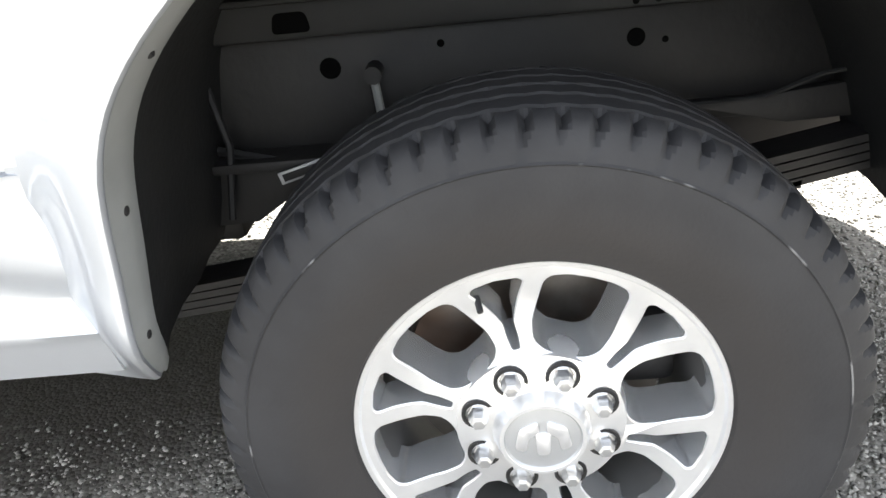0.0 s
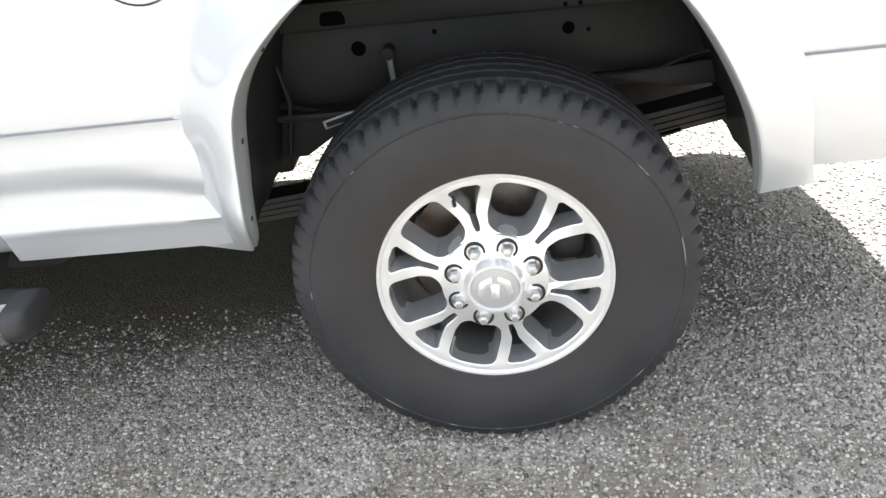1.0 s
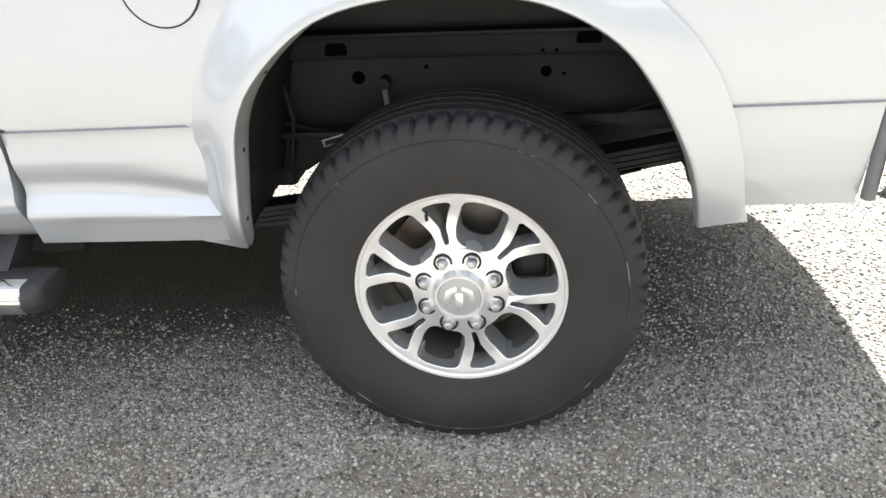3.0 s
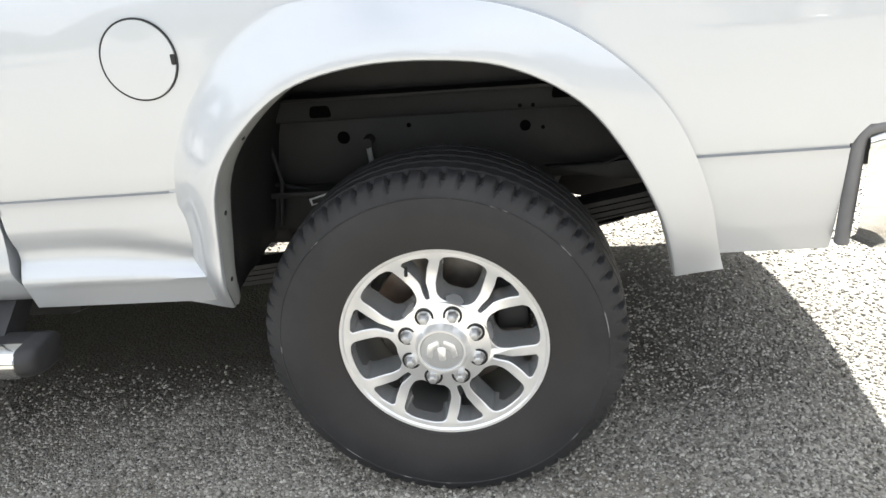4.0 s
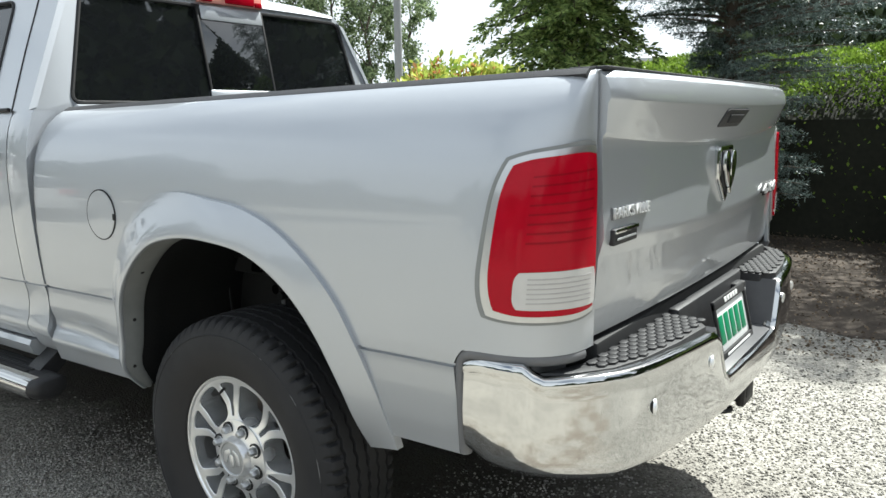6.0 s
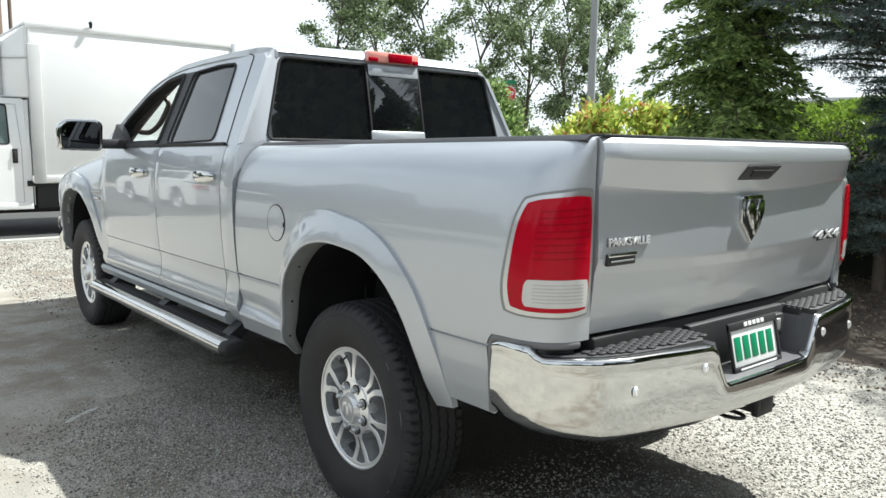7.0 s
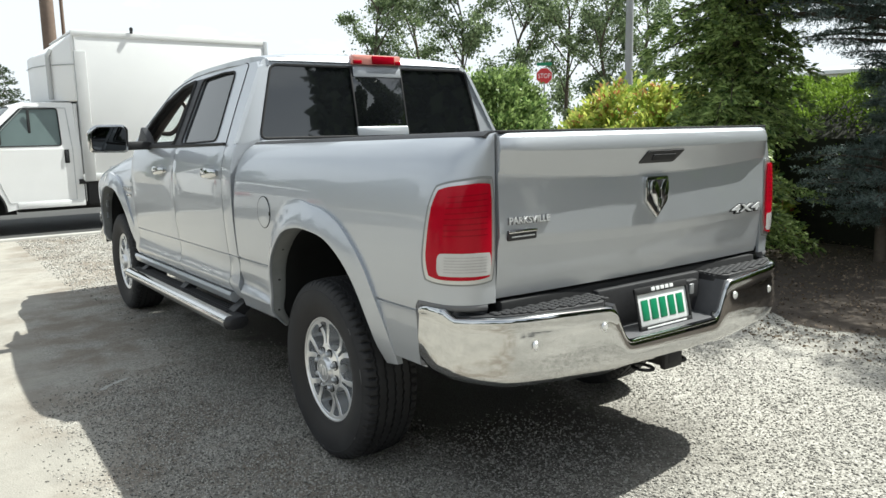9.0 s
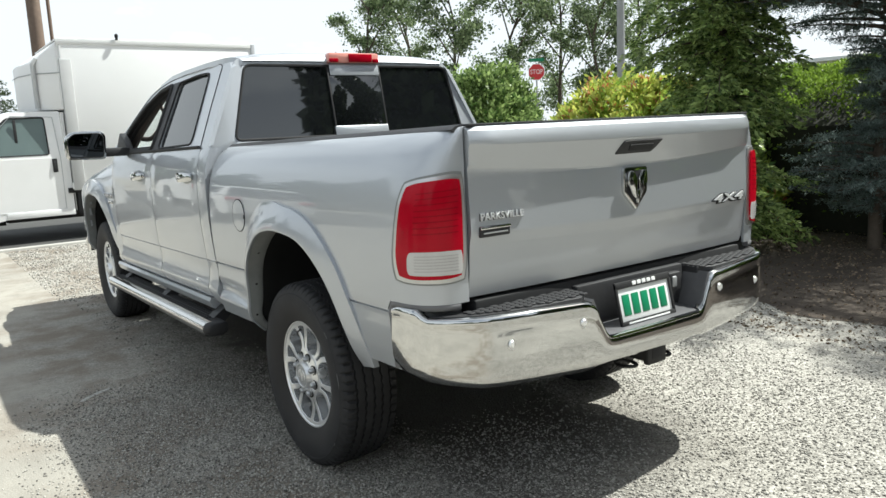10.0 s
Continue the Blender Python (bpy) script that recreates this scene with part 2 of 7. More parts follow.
def yard_mix(fac, a, b):
    n = _nt.nodes.new("ShaderNodeMix")
    n.data_type = "RGBA"
    _nt.links.new(fac, n.inputs[0])
    for k, v in ((6, a), (7, b)):
        if isinstance(v, tuple):
            n.inputs[k].default_value = (*v, 1)
        else:
            _nt.links.new(v, n.inputs[k])
    return n.outputs[2]


_sep = _nt.nodes.new("ShaderNodeSeparateXYZ")
_nt.links.new(_co, _sep.inputs[0])
_edge = yard_math("ADD", _sep.outputs[0], yard_math("MULTIPLY", yard_noise(1.3, 4.0), 1.3))
_edge = yard_math("ADD", _edge, yard_math("MULTIPLY", yard_noise(9.0, 2.0), 0.30))
_edge = yard_math("SUBTRACT", _edge, yard_range(_sep.outputs[1], 3.6, 5.4, 0.0, 0.5))
_lane = yard_range(_edge, -0.68, -1.15, 0.0, 1.0)
_worn = yard_mix(yard_range(yard_noise(0.8, 8.0, 0.68), 0.38, 0.66, 0.0, 1.0), (0.345, 0.322, 0.275), (0.25, 0.233, 0.200))
_worn = yard_mix(yard_range(yard_noise(4.5, 9.0, 0.66), 0.46, 0.66, 0.0, 0.45), _worn, (0.20, 0.186, 0.160))
_worn = yard_mix(yard_range(yard_noise(190.0, 3.0), 0.35, 0.75, 0.0, 0.5), _worn, (0.42, 0.41, 0.375))
_worn = yard_mix(yard_range(yard_noise(75.0, 5.0), 0.50, 0.74, 0.0, 0.35), _worn, (0.23, 0.223, 0.20))
_dust_skylight = yard_range(yard_noise(0.55, 4.0, 0.6), 0.48, 0.75, 0.0, 0.5)
# lighter away from the truck: dust, plus open-sky light put into the colour
_dust_skylight = yard_math("MAXIMUM", _dust_skylight, yard_range(_edge, 0.25, -0.75, 0.0, 0.62))
_mask = yard_math("MAXIMUM", _lane, _dust_skylight)
_margin = yard_math("MULTIPLY", yard_range(_edge, -1.5, -0.7, 0.0, 1.0), yard_range(_edge, 0.35, -0.5, 0.0, 1.0))
_soil = yard_math("MULTIPLY", _margin, yard_range(yard_noise(2.1, 7.0, 0.62), 0.40, 0.60, 0.0, 0.8))
# packed soil with few stones; shade under the truck is put into its colour
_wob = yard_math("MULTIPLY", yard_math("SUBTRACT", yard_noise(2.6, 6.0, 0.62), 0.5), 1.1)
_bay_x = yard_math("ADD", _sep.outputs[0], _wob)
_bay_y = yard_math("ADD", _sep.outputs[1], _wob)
_bay_shade = yard_math("MULTIPLY", yard_range(_bay_x, -0.80, -0.30, 0.0, 0.9), yard_range(_bay_x, 0.95, 0.25, 0.0, 1.0))
_bay_shade = yard_math("MULTIPLY", _bay_shade, yard_math("MULTIPLY", yard_range(_bay_y, -1.6, -0.4, 0.0, 1.0), yard_range(_bay_y, 4.6, 3.6, 0.0, 1.0)))
_ground = yard_mix(_soil, yard_mix(_mask, _src, _worn), (0.185, 0.152, 0.118))
_nt.links.new(yard_mix(_bay_shade, _ground, (0.070, 0.062, 0.053)), _b.inputs["Base Color"])
_nt.links.new(yard_range(_mask, 0.0, 1.0, 0.65, 0.28, False), _bmp.inputs["Strength"])
# near-black colour that stands in for deep shade inside the hedge
HEDGE_SHADE = mat("dark_hedge_inside", (0.020, 0.021, 0.014), 0.95, grain=0.5, grain_scale=20, bump=0.6, bump_scale=30)
TINTED_FRONT = glass_mat("lightly_tinted_glass", (0.17, 0.185, 0.185), 0.0, 1.22)
DARK_SCREEN = mat("dark_windscreen_glass", (0.035, 0.045, 0.052), 0.03, spec=0.10, grain=0.2, grain_scale=3)
TEAL_GLASS = mat("green_tinted_glass", (0.12, 0.16, 0.157), 0.05, spec=0.4, grain=0.1, grain_scale=4)
SEAL_GREY = mat("dark_grey_rubber", (0.14, 0.14, 0.145), 0.6, grain=0.15, grain_scale=30)
SHELF_GREY = mat("dark_grey_plastic", (0.10, 0.10, 0.105), 0.4, grain=0.15, grain_scale=40, rough_var=0.1)
MULCH = mat("bark_mulch_soil", (0.062, 0.048, 0.037), 0.95, grain=0.55, grain_scale=35, stain=0.4, stain_scale=5, stain_color=(0.125, 0.100, 0.076), bump=1.0, bump_scale=55)
LITTER = leaf_mat("dry_leaf_litter", (0.07, 0.05, 0.035), (0.26, 0.20, 0.14), 0.1, 0.8)
CONCRETE = mat("concrete_kerb", (0.42, 0.41, 0.38), 0.85, grain=0.12, grain_scale=50, stain=0.3, stain_scale=2)
HEDGE_LEAF = leaf_mat("hedge_leaves", (0.13, 0.22, 0.025), (0.30, 0.42, 0.07), 0.4)
LAUREL_LEAF = leaf_mat("laurel_leaves", (0.035, 0.085, 0.016), (0.22, 0.33, 0.05), 0.35, 0.3)
CEDAR_LEAF = leaf_mat("cedar_sprays", (0.05, 0.11, 0.03), (0.50, 0.62, 0.22), 0.45, 0.34)
SPRUCE_LEAF = leaf_mat("blue_spruce_needles", (0.065, 0.10, 0.085), (0.25, 0.31, 0.29), 0.35)
SHRUB_LEAF = leaf_mat("golden_shrub_leaves", (0.20, 0.34, 0.05), (0.66, 0.66, 0.16), 0.45)
BUSH_LEAF = leaf_mat("bush_leaves", (0.04, 0.09, 0.02), (0.40, 0.52, 0.19), 0.40, 0.34)
POPLAR_LEAF = leaf_mat("poplar_leaves", (0.055, 0.095, 0.04), (0.34, 0.42, 0.22), 0.40)
FAR_LEAF = leaf_mat("far_woods_leaves", (0.03, 0.05, 0.022), (0.07, 0.10, 0.04), 0.15)

# tyre rubber: black tread, dusty brown band near the rim
RUBBER = mat("tyre_rubber", (0.0145, 0.0145, 0.016), 0.74, grain=0.25, grain_scale=40, stain=0.6, stain_scale=7, stain_color=(0.032, 0.032, 0.034), bump=0.12, bump_scale=160)
_nt = RUBBER.node_tree
_b = _nt.nodes["Principled BSDF"]
_src = _b.inputs["Base Color"].links[0].from_socket
_co = _nt.nodes.new("ShaderNodeTexCoord")
_sep = _nt.nodes.new("ShaderNodeSeparateXYZ")
_cmb = _nt.nodes.new("ShaderNodeCombineXYZ")
_len = _nt.nodes.new("ShaderNodeVectorMath")
_len.operation = "LENGTH"
_rng = _nt.nodes.new("ShaderNodeMapRange")
_rng.interpolation_type = "SMOOTHSTEP"
_rng.inputs[1].default_value, _rng.inputs[2].default_value = 0.345, 0.275
_rng.inputs[4].default_value = 0.65
_dst = _nt.nodes.new("ShaderNodeMix")
_dst.data_type = "RGBA"
_dst.inputs[7].default_value = (0.027, 0.0240, 0.0225, 1)
_nt.links.new(_co.outputs["Object"], _sep.inputs[0])
_nt.links.new(_sep.outputs[1], _cmb.inputs[1])
_nt.links.new(_sep.outputs[2], _cmb.inputs[2])
_nt.links.new(_cmb.outputs[0], _len.inputs[0])
_nt.links.new(_len.outputs["Value"], _rng.inputs[0])
_nt.links.new(_rng.outputs[0], _dst.inputs[0])
_nt.links.new(_src, _dst.inputs[6])
_ring = _nt.nodes.new("ShaderNodeMath")
_ring.operation = "COMPARE"
_ring.inputs[1].default_value, _ring.inputs[2].default_value = 0.3676, 0.0012
_nt.links.new(_len.outputs["Value"], _ring.inputs[0])
_scr = _nt.nodes.new("ShaderNodeTexNoise")
_scr.inputs["Scale"].default_value = 16.0
_nt.links.new(_co.outputs["Object"], _scr.inputs["Vector"])
_scm = _nt.nodes.new("ShaderNodeMapRange")
_scm.inputs[1].default_value, _scm.inputs[2].default_value = 0.585, 0.63
_scm.inputs[4].default_value = 0.8
_nt.links.new(_scr.outputs["Fac"], _scm.inputs[0])
_scf = _nt.nodes.new("ShaderNodeMath")
_scf.operation = "MULTIPLY"
_nt.links.new(_ring.outputs[0], _scf.inputs[0])
_nt.links.new(_scm.outputs[0], _scf.inputs[1])
_sct = _nt.nodes.new("ShaderNodeMix")
_sct.data_type = "RGBA"
_sct.inputs[7].default_value = (0.22, 0.22, 0.22, 1)
_nt.links.new(_scf.outputs[0], _sct.inputs[0])
_nt.links.new(_dst.outputs[2], _sct.inputs[6])
_nt.links.new(_sct.outputs[2], _b.inputs["Base Color"])


# ---- mesh helpers ----
def part(name, bm, material, parent=None, label="", m=None, smooth=38.0):
    bm.normal_update()
    for f in bm.faces:
        f.smooth = smooth > 0
    for e in bm.edges:
        if len(e.link_faces) == 2 and e.calc_face_angle(0.0) > radians(smooth):
            e.smooth = False
    me = bpy.data.meshes.new(name)
    bm.to_mesh(me)
    bm.free()
    me.materials.append(material)
    ob = new(name, me)
    if parent:
        ob.parent = parent
    if m:
        ob.matrix_local = m
    if label:
        tagged(ob, label)
    return ob


def again(ob, parent, m):
    """Another part on the same mesh, with its own sub-parts."""
    o = new(ob.name.split(".")[0], ob.data)
    o.parent = parent
    o.matrix_local = m
    if "label" in ob:
        tagged(o, ob["label"])
    for c in ob.children:
        again(c, o, c.matrix_local.copy())
    return o


def thing(name, label, category, x=0, y=0, z=0, group="", rz=0):
    ob = new(name)
    ob.empty_display_size = 0.1
    ob.matrix_world = pose(x, y, z, 0, 0, rz)
    return tagged(ob, label, category, group)


def box(bm, x0, x1, y0, y1, z0, z1, bevel=0.0, segs=2):
    g = bmesh.ops.create_cube(bm, size=1.0, matrix=Matrix.Translation(((x0 + x1) / 2, (y0 + y1) / 2, (z0 + z1) / 2)) @ Matrix.Diagonal((x1 - x0, y1 - y0, z1 - z0, 1)))
    if bevel:
        edges = list({e for v in g["verts"] for e in v.link_edges})
        bmesh.ops.bevel(bm, geom=edges, offset=bevel, segments=segs, affect="EDGES", profile=0.5)
    return bm


def boxed(*a, **k):
    return box(bmesh.new(), *a, **k)


def ring_loft(bm, rings, closed=True, caps=True):
    vs = [[bm.verts.new(p) for p in r] for r in rings]
    n = len(vs[0])
    for a, b in zip(vs, vs[1:]):
        for i in range(n if closed else n - 1):
            j = (i + 1) % n
            bm.faces.new((a[i], a[j], b[j], b[i]))
    if caps and closed:
        bm.faces.new(vs[0][::-1])
        bm.faces.new(vs[-1])
    bmesh.ops.recalc_face_normals(bm, faces=bm.faces)
    return bm


def tube(bm, pts, r, n=10, caps=True):
    pts = [Vector(p) for p in pts]
    rs = r if isinstance(r, (list, tuple)) else [r] * len(pts)
    rings, side = [], None
    for i, p in enumerate(pts):
        d = (pts[min(i + 1, len(pts) - 1)] - pts[max(i - 1, 0)]).normalized()
        side = d.orthogonal().normalized() if side is None else (side - d * side.dot(d)).normalized()
        up = d.cross(side)
        rings.append([p + (side * math.cos(2 * math.pi * k / n) + up * math.sin(2 * math.pi * k / n)) * rs[i] for k in range(n)])
    return ring_loft(bm, rings, True, caps)


def prism(bm, pts, a, b, axis="x", bevel=0.0):
    """A polygon of two coordinates drawn out along an axis."""
    def put(p, h):
        return {"x": (h, p[0], p[1]), "y": (p[0], h, p[1]), "z": (p[0], p[1], h)}[axis]
    v0 = [bm.verts.new(put(p, a)) for p in pts]
    v1 = [bm.verts.new(put(p, b)) for p in pts]
    n = len(pts)
    fs = [bm.faces.new(v0), bm.faces.new(v1[::-1])]
    for i in range(n):
        fs.append(bm.faces.new((v0[i], v1[i], v1[(i + 1) % n], v0[(i + 1) % n])))
    bmesh.ops.recalc_face_normals(bm, faces=fs)
    if bevel:
        es = [e for e in {e for v in v0 + v1 for e in v.link_edges} if e.calc_face_angle(0) > 0.5]
        bmesh.ops.bevel(bm, geom=es, offset=bevel, segments=2, affect="EDGES", profile=0.5)
    return bm


def lathe(bm, profile, n=64, axis="x"):
    """profile: rows of (radius, place along the axis)."""
    rings = []
    for k in range(n):
        c, s = math.cos(2 * math.pi * k / n), math.sin(2 * math.pi * k / n)
        rings.append([(h, r * c, r * s) if axis == "x" else (r * c, r * s, h) for r, h in profile])
    vs = [[bm.verts.new(p) for p in r] for r in rings]
    for k in range(n):
        a, b = vs[k], vs[(k + 1) % n]
        for i in range(len(profile) - 1):
            bm.faces.new((a[i], a[i + 1], b[i + 1], b[i]))
    bmesh.ops.remove_doubles(bm, verts=bm.verts, dist=1e-5)
    bmesh.ops.recalc_face_normals(bm, faces=bm.faces)
    return bm


def sheet(bm, rows, out, thick=0.0, keep=None):
    """A grid of points as a panel; out: the way that its face looks; thick: drawn inwards by that much."""
    vs = [[bm.verts.new(p) for p in r] for r in rows]
    fs = []
    for i in range(len(rows) - 1):
        for j in range(len(rows[0]) - 1):
            q = (vs[i][j], vs[i][j + 1], vs[i + 1][j + 1], vs[i + 1][j])
            if keep is None or keep(sum((v.co for v in q), Vector()) / 4):
                fs.append(bm.faces.new(q))
    bm.normal_update()
    total = sum((f.normal * f.calc_area() for f in fs), Vector())
    if total.dot(Vector(out)) < 0:
        bmesh.ops.reverse_faces(bm, faces=fs)
        bm.normal_update()
    for v in [v for r in vs for v in r if not v.link_faces]:
        bm.verts.remove(v)
    if thick:
        bmesh.ops.solidify(bm, geom=list(bm.faces), thickness=thick)
    return bm


def holed(bm, loops, place, thick_vec):
    """A flat panel with an outline and openings (loops of 2D points), mapped by place() and drawn out by a vector."""
    es = []
    for pts in loops:
        vs = [bm.verts.new(place(*p)) for p in pts]
        es += [bm.edges.new((vs[i], vs[(i + 1) % len(vs)])) for i in range(len(vs))]
    bmesh.ops.triangle_fill(bm, use_beauty=True, use_dissolve=False, edges=es)
    g = bmesh.ops.extrude_face_region(bm, geom=list(bm.faces))
    bmesh.ops.translate(bm, vec=Vector(thick_vec), verts=[v for v in g["geom"] if isinstance(v, bmesh.types.BMVert)])
    bmesh.ops.recalc_face_normals(bm, faces=bm.faces)
    return bm


def rounded(pts, r=0.03, n=4):
    """The polygon with rounded corners."""
    out = []
    for i, p in enumerate(pts):
        p, a, b = Vector(p), Vector(pts[i - 1]), Vector(pts[(i + 1) % len(pts)])
        k = min(r, (a - p).length * 0.45, (b - p).length * 0.45)
        s, e = p + (a - p).normalized() * k, p + (b - p).normalized() * k
        for j in range(n + 1):
            t = j / n
            out.append(tuple(s * (1 - t) ** 2 + p * 2 * t * (1 - t) + e * t * t))
    return out


def lettering(name, text, size, depth, m, material, parent, label="", width=None, bold=0.0):
    c = bpy.data.curves.new(name, "FONT")
    c.body, c.size, c.extrude, c.align_x, c.align_y = text, size, depth, "CENTER", "CENTER"
    c.resolution_u = 3
    c.offset = bold
    tmp = new(name, c)
    bpy.context.view_layer.update()
    me = bpy.data.meshes.new_from_object(tmp.evaluated_get(bpy.context.evaluated_depsgraph_get()))
    bpy.data.objects.remove(tmp)
    if width:
        xs = [v.co.x for v in me.vertices]
        me.transform(Matrix.Diagonal((width / (max(xs) - min(xs)), 1, 1, 1)))
    me.materials.clear()
    me.materials.append(material)
    m3 = m.to_3x3()
    if abs(m3.col[0].dot(m3.col[1])) > 1e-4:
        # slanted letters keep their shear in the mesh
        me.transform(Matrix.Translation(-m.translation) @ m)
        m = Matrix.Translation(m.translation)
    ob = new(name, me)
    ob.parent = parent
    ob.matrix_local = m
    if label:
        tagged(ob, label)
    return ob


def leaf_mesh(name, at, way, size, material, parent=None, aspect=0.45, seed=1):
    """Many small folded leaves: at (n, 3) places, way (n, 3) directions, size (n) lengths."""
    rng = np.random.default_rng(seed)
    n = len(at)
    way = way / (np.linalg.norm(way, axis=1, keepdims=True) + 1e-9)
    side = np.cross(way, rng.normal(size=(n, 3)))
    side /= np.linalg.norm(side, axis=1, keepdims=True) + 1e-9
    up = np.cross(side, way)
    s = size[:, None]
    co = np.stack([at, at + way * s * 0.5 + side * s * aspect * 0.5 + up * s * 0.1, at + way * s, at + way * s * 0.5 - side * s * aspect * 0.5 + up * s * 0.1], 1).reshape(-1, 3)
    me = bpy.data.meshes.new(name)
    me.vertices.add(4 * n)
    me.vertices.foreach_set("co", co.astype(np.float32).ravel())
    me.loops.add(4 * n)
    me.loops.foreach_set("vertex_index", np.arange(4 * n, dtype=np.int32))
    me.polygons.add(n)
    me.polygons.foreach_set("loop_start", np.arange(0, 4 * n, 4, dtype=np.int32))
    me.update(calc_edges=True)
    me.validate()
    me.materials.append(material)
    ob = new(name, me)
    if parent:
        ob.parent = parent
    return ob

# ---- setting: gravel yard, worn asphalt lane, planting bed ----
bm = bmesh.new()
box(bm, -320, 320, -320, 320, -0.30, 0.0)
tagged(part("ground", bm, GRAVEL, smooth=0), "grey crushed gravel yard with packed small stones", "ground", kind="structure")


bm = bmesh.new()
ys = [-30 + 0.4 * i for i in range(99)]
sheet(bm, [[(x, y, 0.005 + 0.004 * noise.noise((x * 0.7, y * 0.7, 2)) if x < -3.2 else 0.0006) for x in (-16.0, -9.0, -6.0, -4.5, -3.4, -3.0)] for y in ys], (0, 0, 1))
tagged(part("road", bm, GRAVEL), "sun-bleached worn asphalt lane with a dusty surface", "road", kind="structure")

# a pale streak on the worn ground
bm = bmesh.new()
prism(bm, [(-0.115, -0.02), (-0.03, -0.012), (0.09, -0.022), (0.13, -0.004), (0.06, 0.014), (-0.05, 0.02), (-0.12, 0.006)], 0.0005, 0.0022, "z")
tagged(part("paint_scuff", bm, CONCRETE, None, "", pose(-1.50, 1.71, 0.0, 0, 0, 38)), "pale streak on the worn ground", "scuff mark", kind="structure")

bm = bmesh.new()
box(bm, -16, 3.4, 9.38, 9.52, -0.05, 0.035, 0.012)
tagged(part("kerb", bm, CONCRETE), "low pale concrete kerb across the yard", "kerb", kind="structure")

FAR_GROUND = mat("dark_asphalt", (0.052, 0.052, 0.050), 0.9, grain=0.25, grain_scale=60, stain=0.4, stain_scale=0.9, stain_color=(0.085, 0.082, 0.076), bump=0.5, bump_scale=120)
bm = bmesh.new()
box(bm, -16, 14, 9.52, 24, -0.05, 0.006)
tagged(part("pavement", bm, FAR_GROUND, smooth=0), "dark ground sheet beyond the kerb", "pavement", kind="structure")

bm = bmesh.new()
rows = []
for i in range(196):
    y = -16 + i * 0.15
    row = []
    for j in range(26):
        x = 2.95 + 0.30 * noise.noise((y * 0.5, 3, 0)) + 0.22 * noise.noise((y * 2.1, 5, 0)) * (1 - j / 25) + 0.10 * noise.noise((y * 6.0, 9, j * 0.3)) * (1 - j / 25) + j * 0.36
        h = 0.10 * min(1.0, j / 6.0) + 0.035 * noise.noise((x * 2.1, y * 2.1, 0)) * min(1, j / 2)
        row.append((x, y, max(0.003, h + 0.004)))
    rows.append(row)
sheet(bm, rows, (0, 0, 1))
tagged(part("planting_bed", bm, MULCH), "dark bark mulch planting bed along the hedge", "planting bed", kind="structure")

# ---- silver pickup truck ----
truck = thing("pickup_truck", "silver metallic four-door pickup truck parked on grey gravel", "pickup truck")
# edges of the moulded wheel arch, from its front foot over the top to its rear foot
ARCH_IN = [(-0.905, 0.480, 0.514), (-0.948, 0.464, 0.556), (-0.988, 0.450, 0.613), (-0.988, 0.443, 0.688), (-1.000, 0.416, 0.832), (-1.006, 0.351, 0.933), (-1.009, 0.235, 1.023), (-1.010, 0.094, 1.059), (-1.014, -0.056, 1.061), (-1.004, -0.186, 1.037), (-0.997, -0.306, 0.970), (-0.980, -0.388, 0.869), (-0.964, -0.457, 0.739), (-0.940, -0.488, 0.640), (-0.903, -0.504, 0.562)]
ARCH_OUT = [(-0.905, 0.555, 0.527), (-0.944, 0.548, 0.578), (-0.968, 0.540, 0.648), (-0.976, 0.524, 0.738), (-0.988, 0.492, 0.859), (-0.992, 0.412, 0.990), (-0.994, 0.290, 1.105), (-0.990, 0.115, 1.160), (-0.983, -0.080, 1.160), (-0.976, -0.231, 1.123), (-0.973, -0.348, 1.057), (-0.967, -0.453, 0.959), (-0.956, -0.517, 0.852), (-0.942, -0.559, 0.739), (-0.922, -0.579, 0.650), (-0.893, -0.597, 0.580)]


def spline(pts, n):
    """A smooth line through points."""
    pts = [Vector(p) for p in pts]
    out = []
    for i in range(len(pts) - 1):
        p0, p1, p2, p3 = pts[max(i - 1, 0)], pts[i], pts[i + 1], pts[min(i + 2, len(pts) - 1)]
        for k in range(n):
            t = k / n
            out.append(0.5 * (2 * p1 + (p2 - p0) * t + (2 * p0 - 5 * p1 + 4 * p2 - p3) * t * t + (3 * p1 - p0 - 3 * p2 + p3) * t ** 3))
    return out + [pts[-1]]


def even(pts, n):
    """n + 1 places at even steps along a smooth line through points."""
    line = spline(pts, 8)
    at = [0.0]
    for a, b in zip(line, line[1:]):
        at.append(at[-1] + (b - a).length)
    want = [at[-1] * k / n for k in range(n + 1)]
    return [Vector([float(np.interp(w, at, [q[c] for q in line])) for c in range(3)]) for w in want]


ARCH = list(zip(even(ARCH_IN, 64), even(ARCH_OUT, 64)))
ARCH_MID = [((i.y + o.y) / 2, (i.z + o.z) / 2) for i, o in ARCH[::3]]


def in_arch(y, z, y0=0.0):
    """Whether a place on a side panel lies in the wheel's opening."""
    poly = [(a + y0, b) for a, b in ARCH_MID] + [(-0.56 + y0, 0.0), (0.52 + y0, 0.0)]
    hit = False
    for i in range(len(poly)):
        (ya, za), (yb, zb) = poly[i - 1], poly[i]
        if (za > z) != (zb > z) and y < (yb - ya) * (z - za) / (zb - za) + ya:
            hit = not hit
    return hit


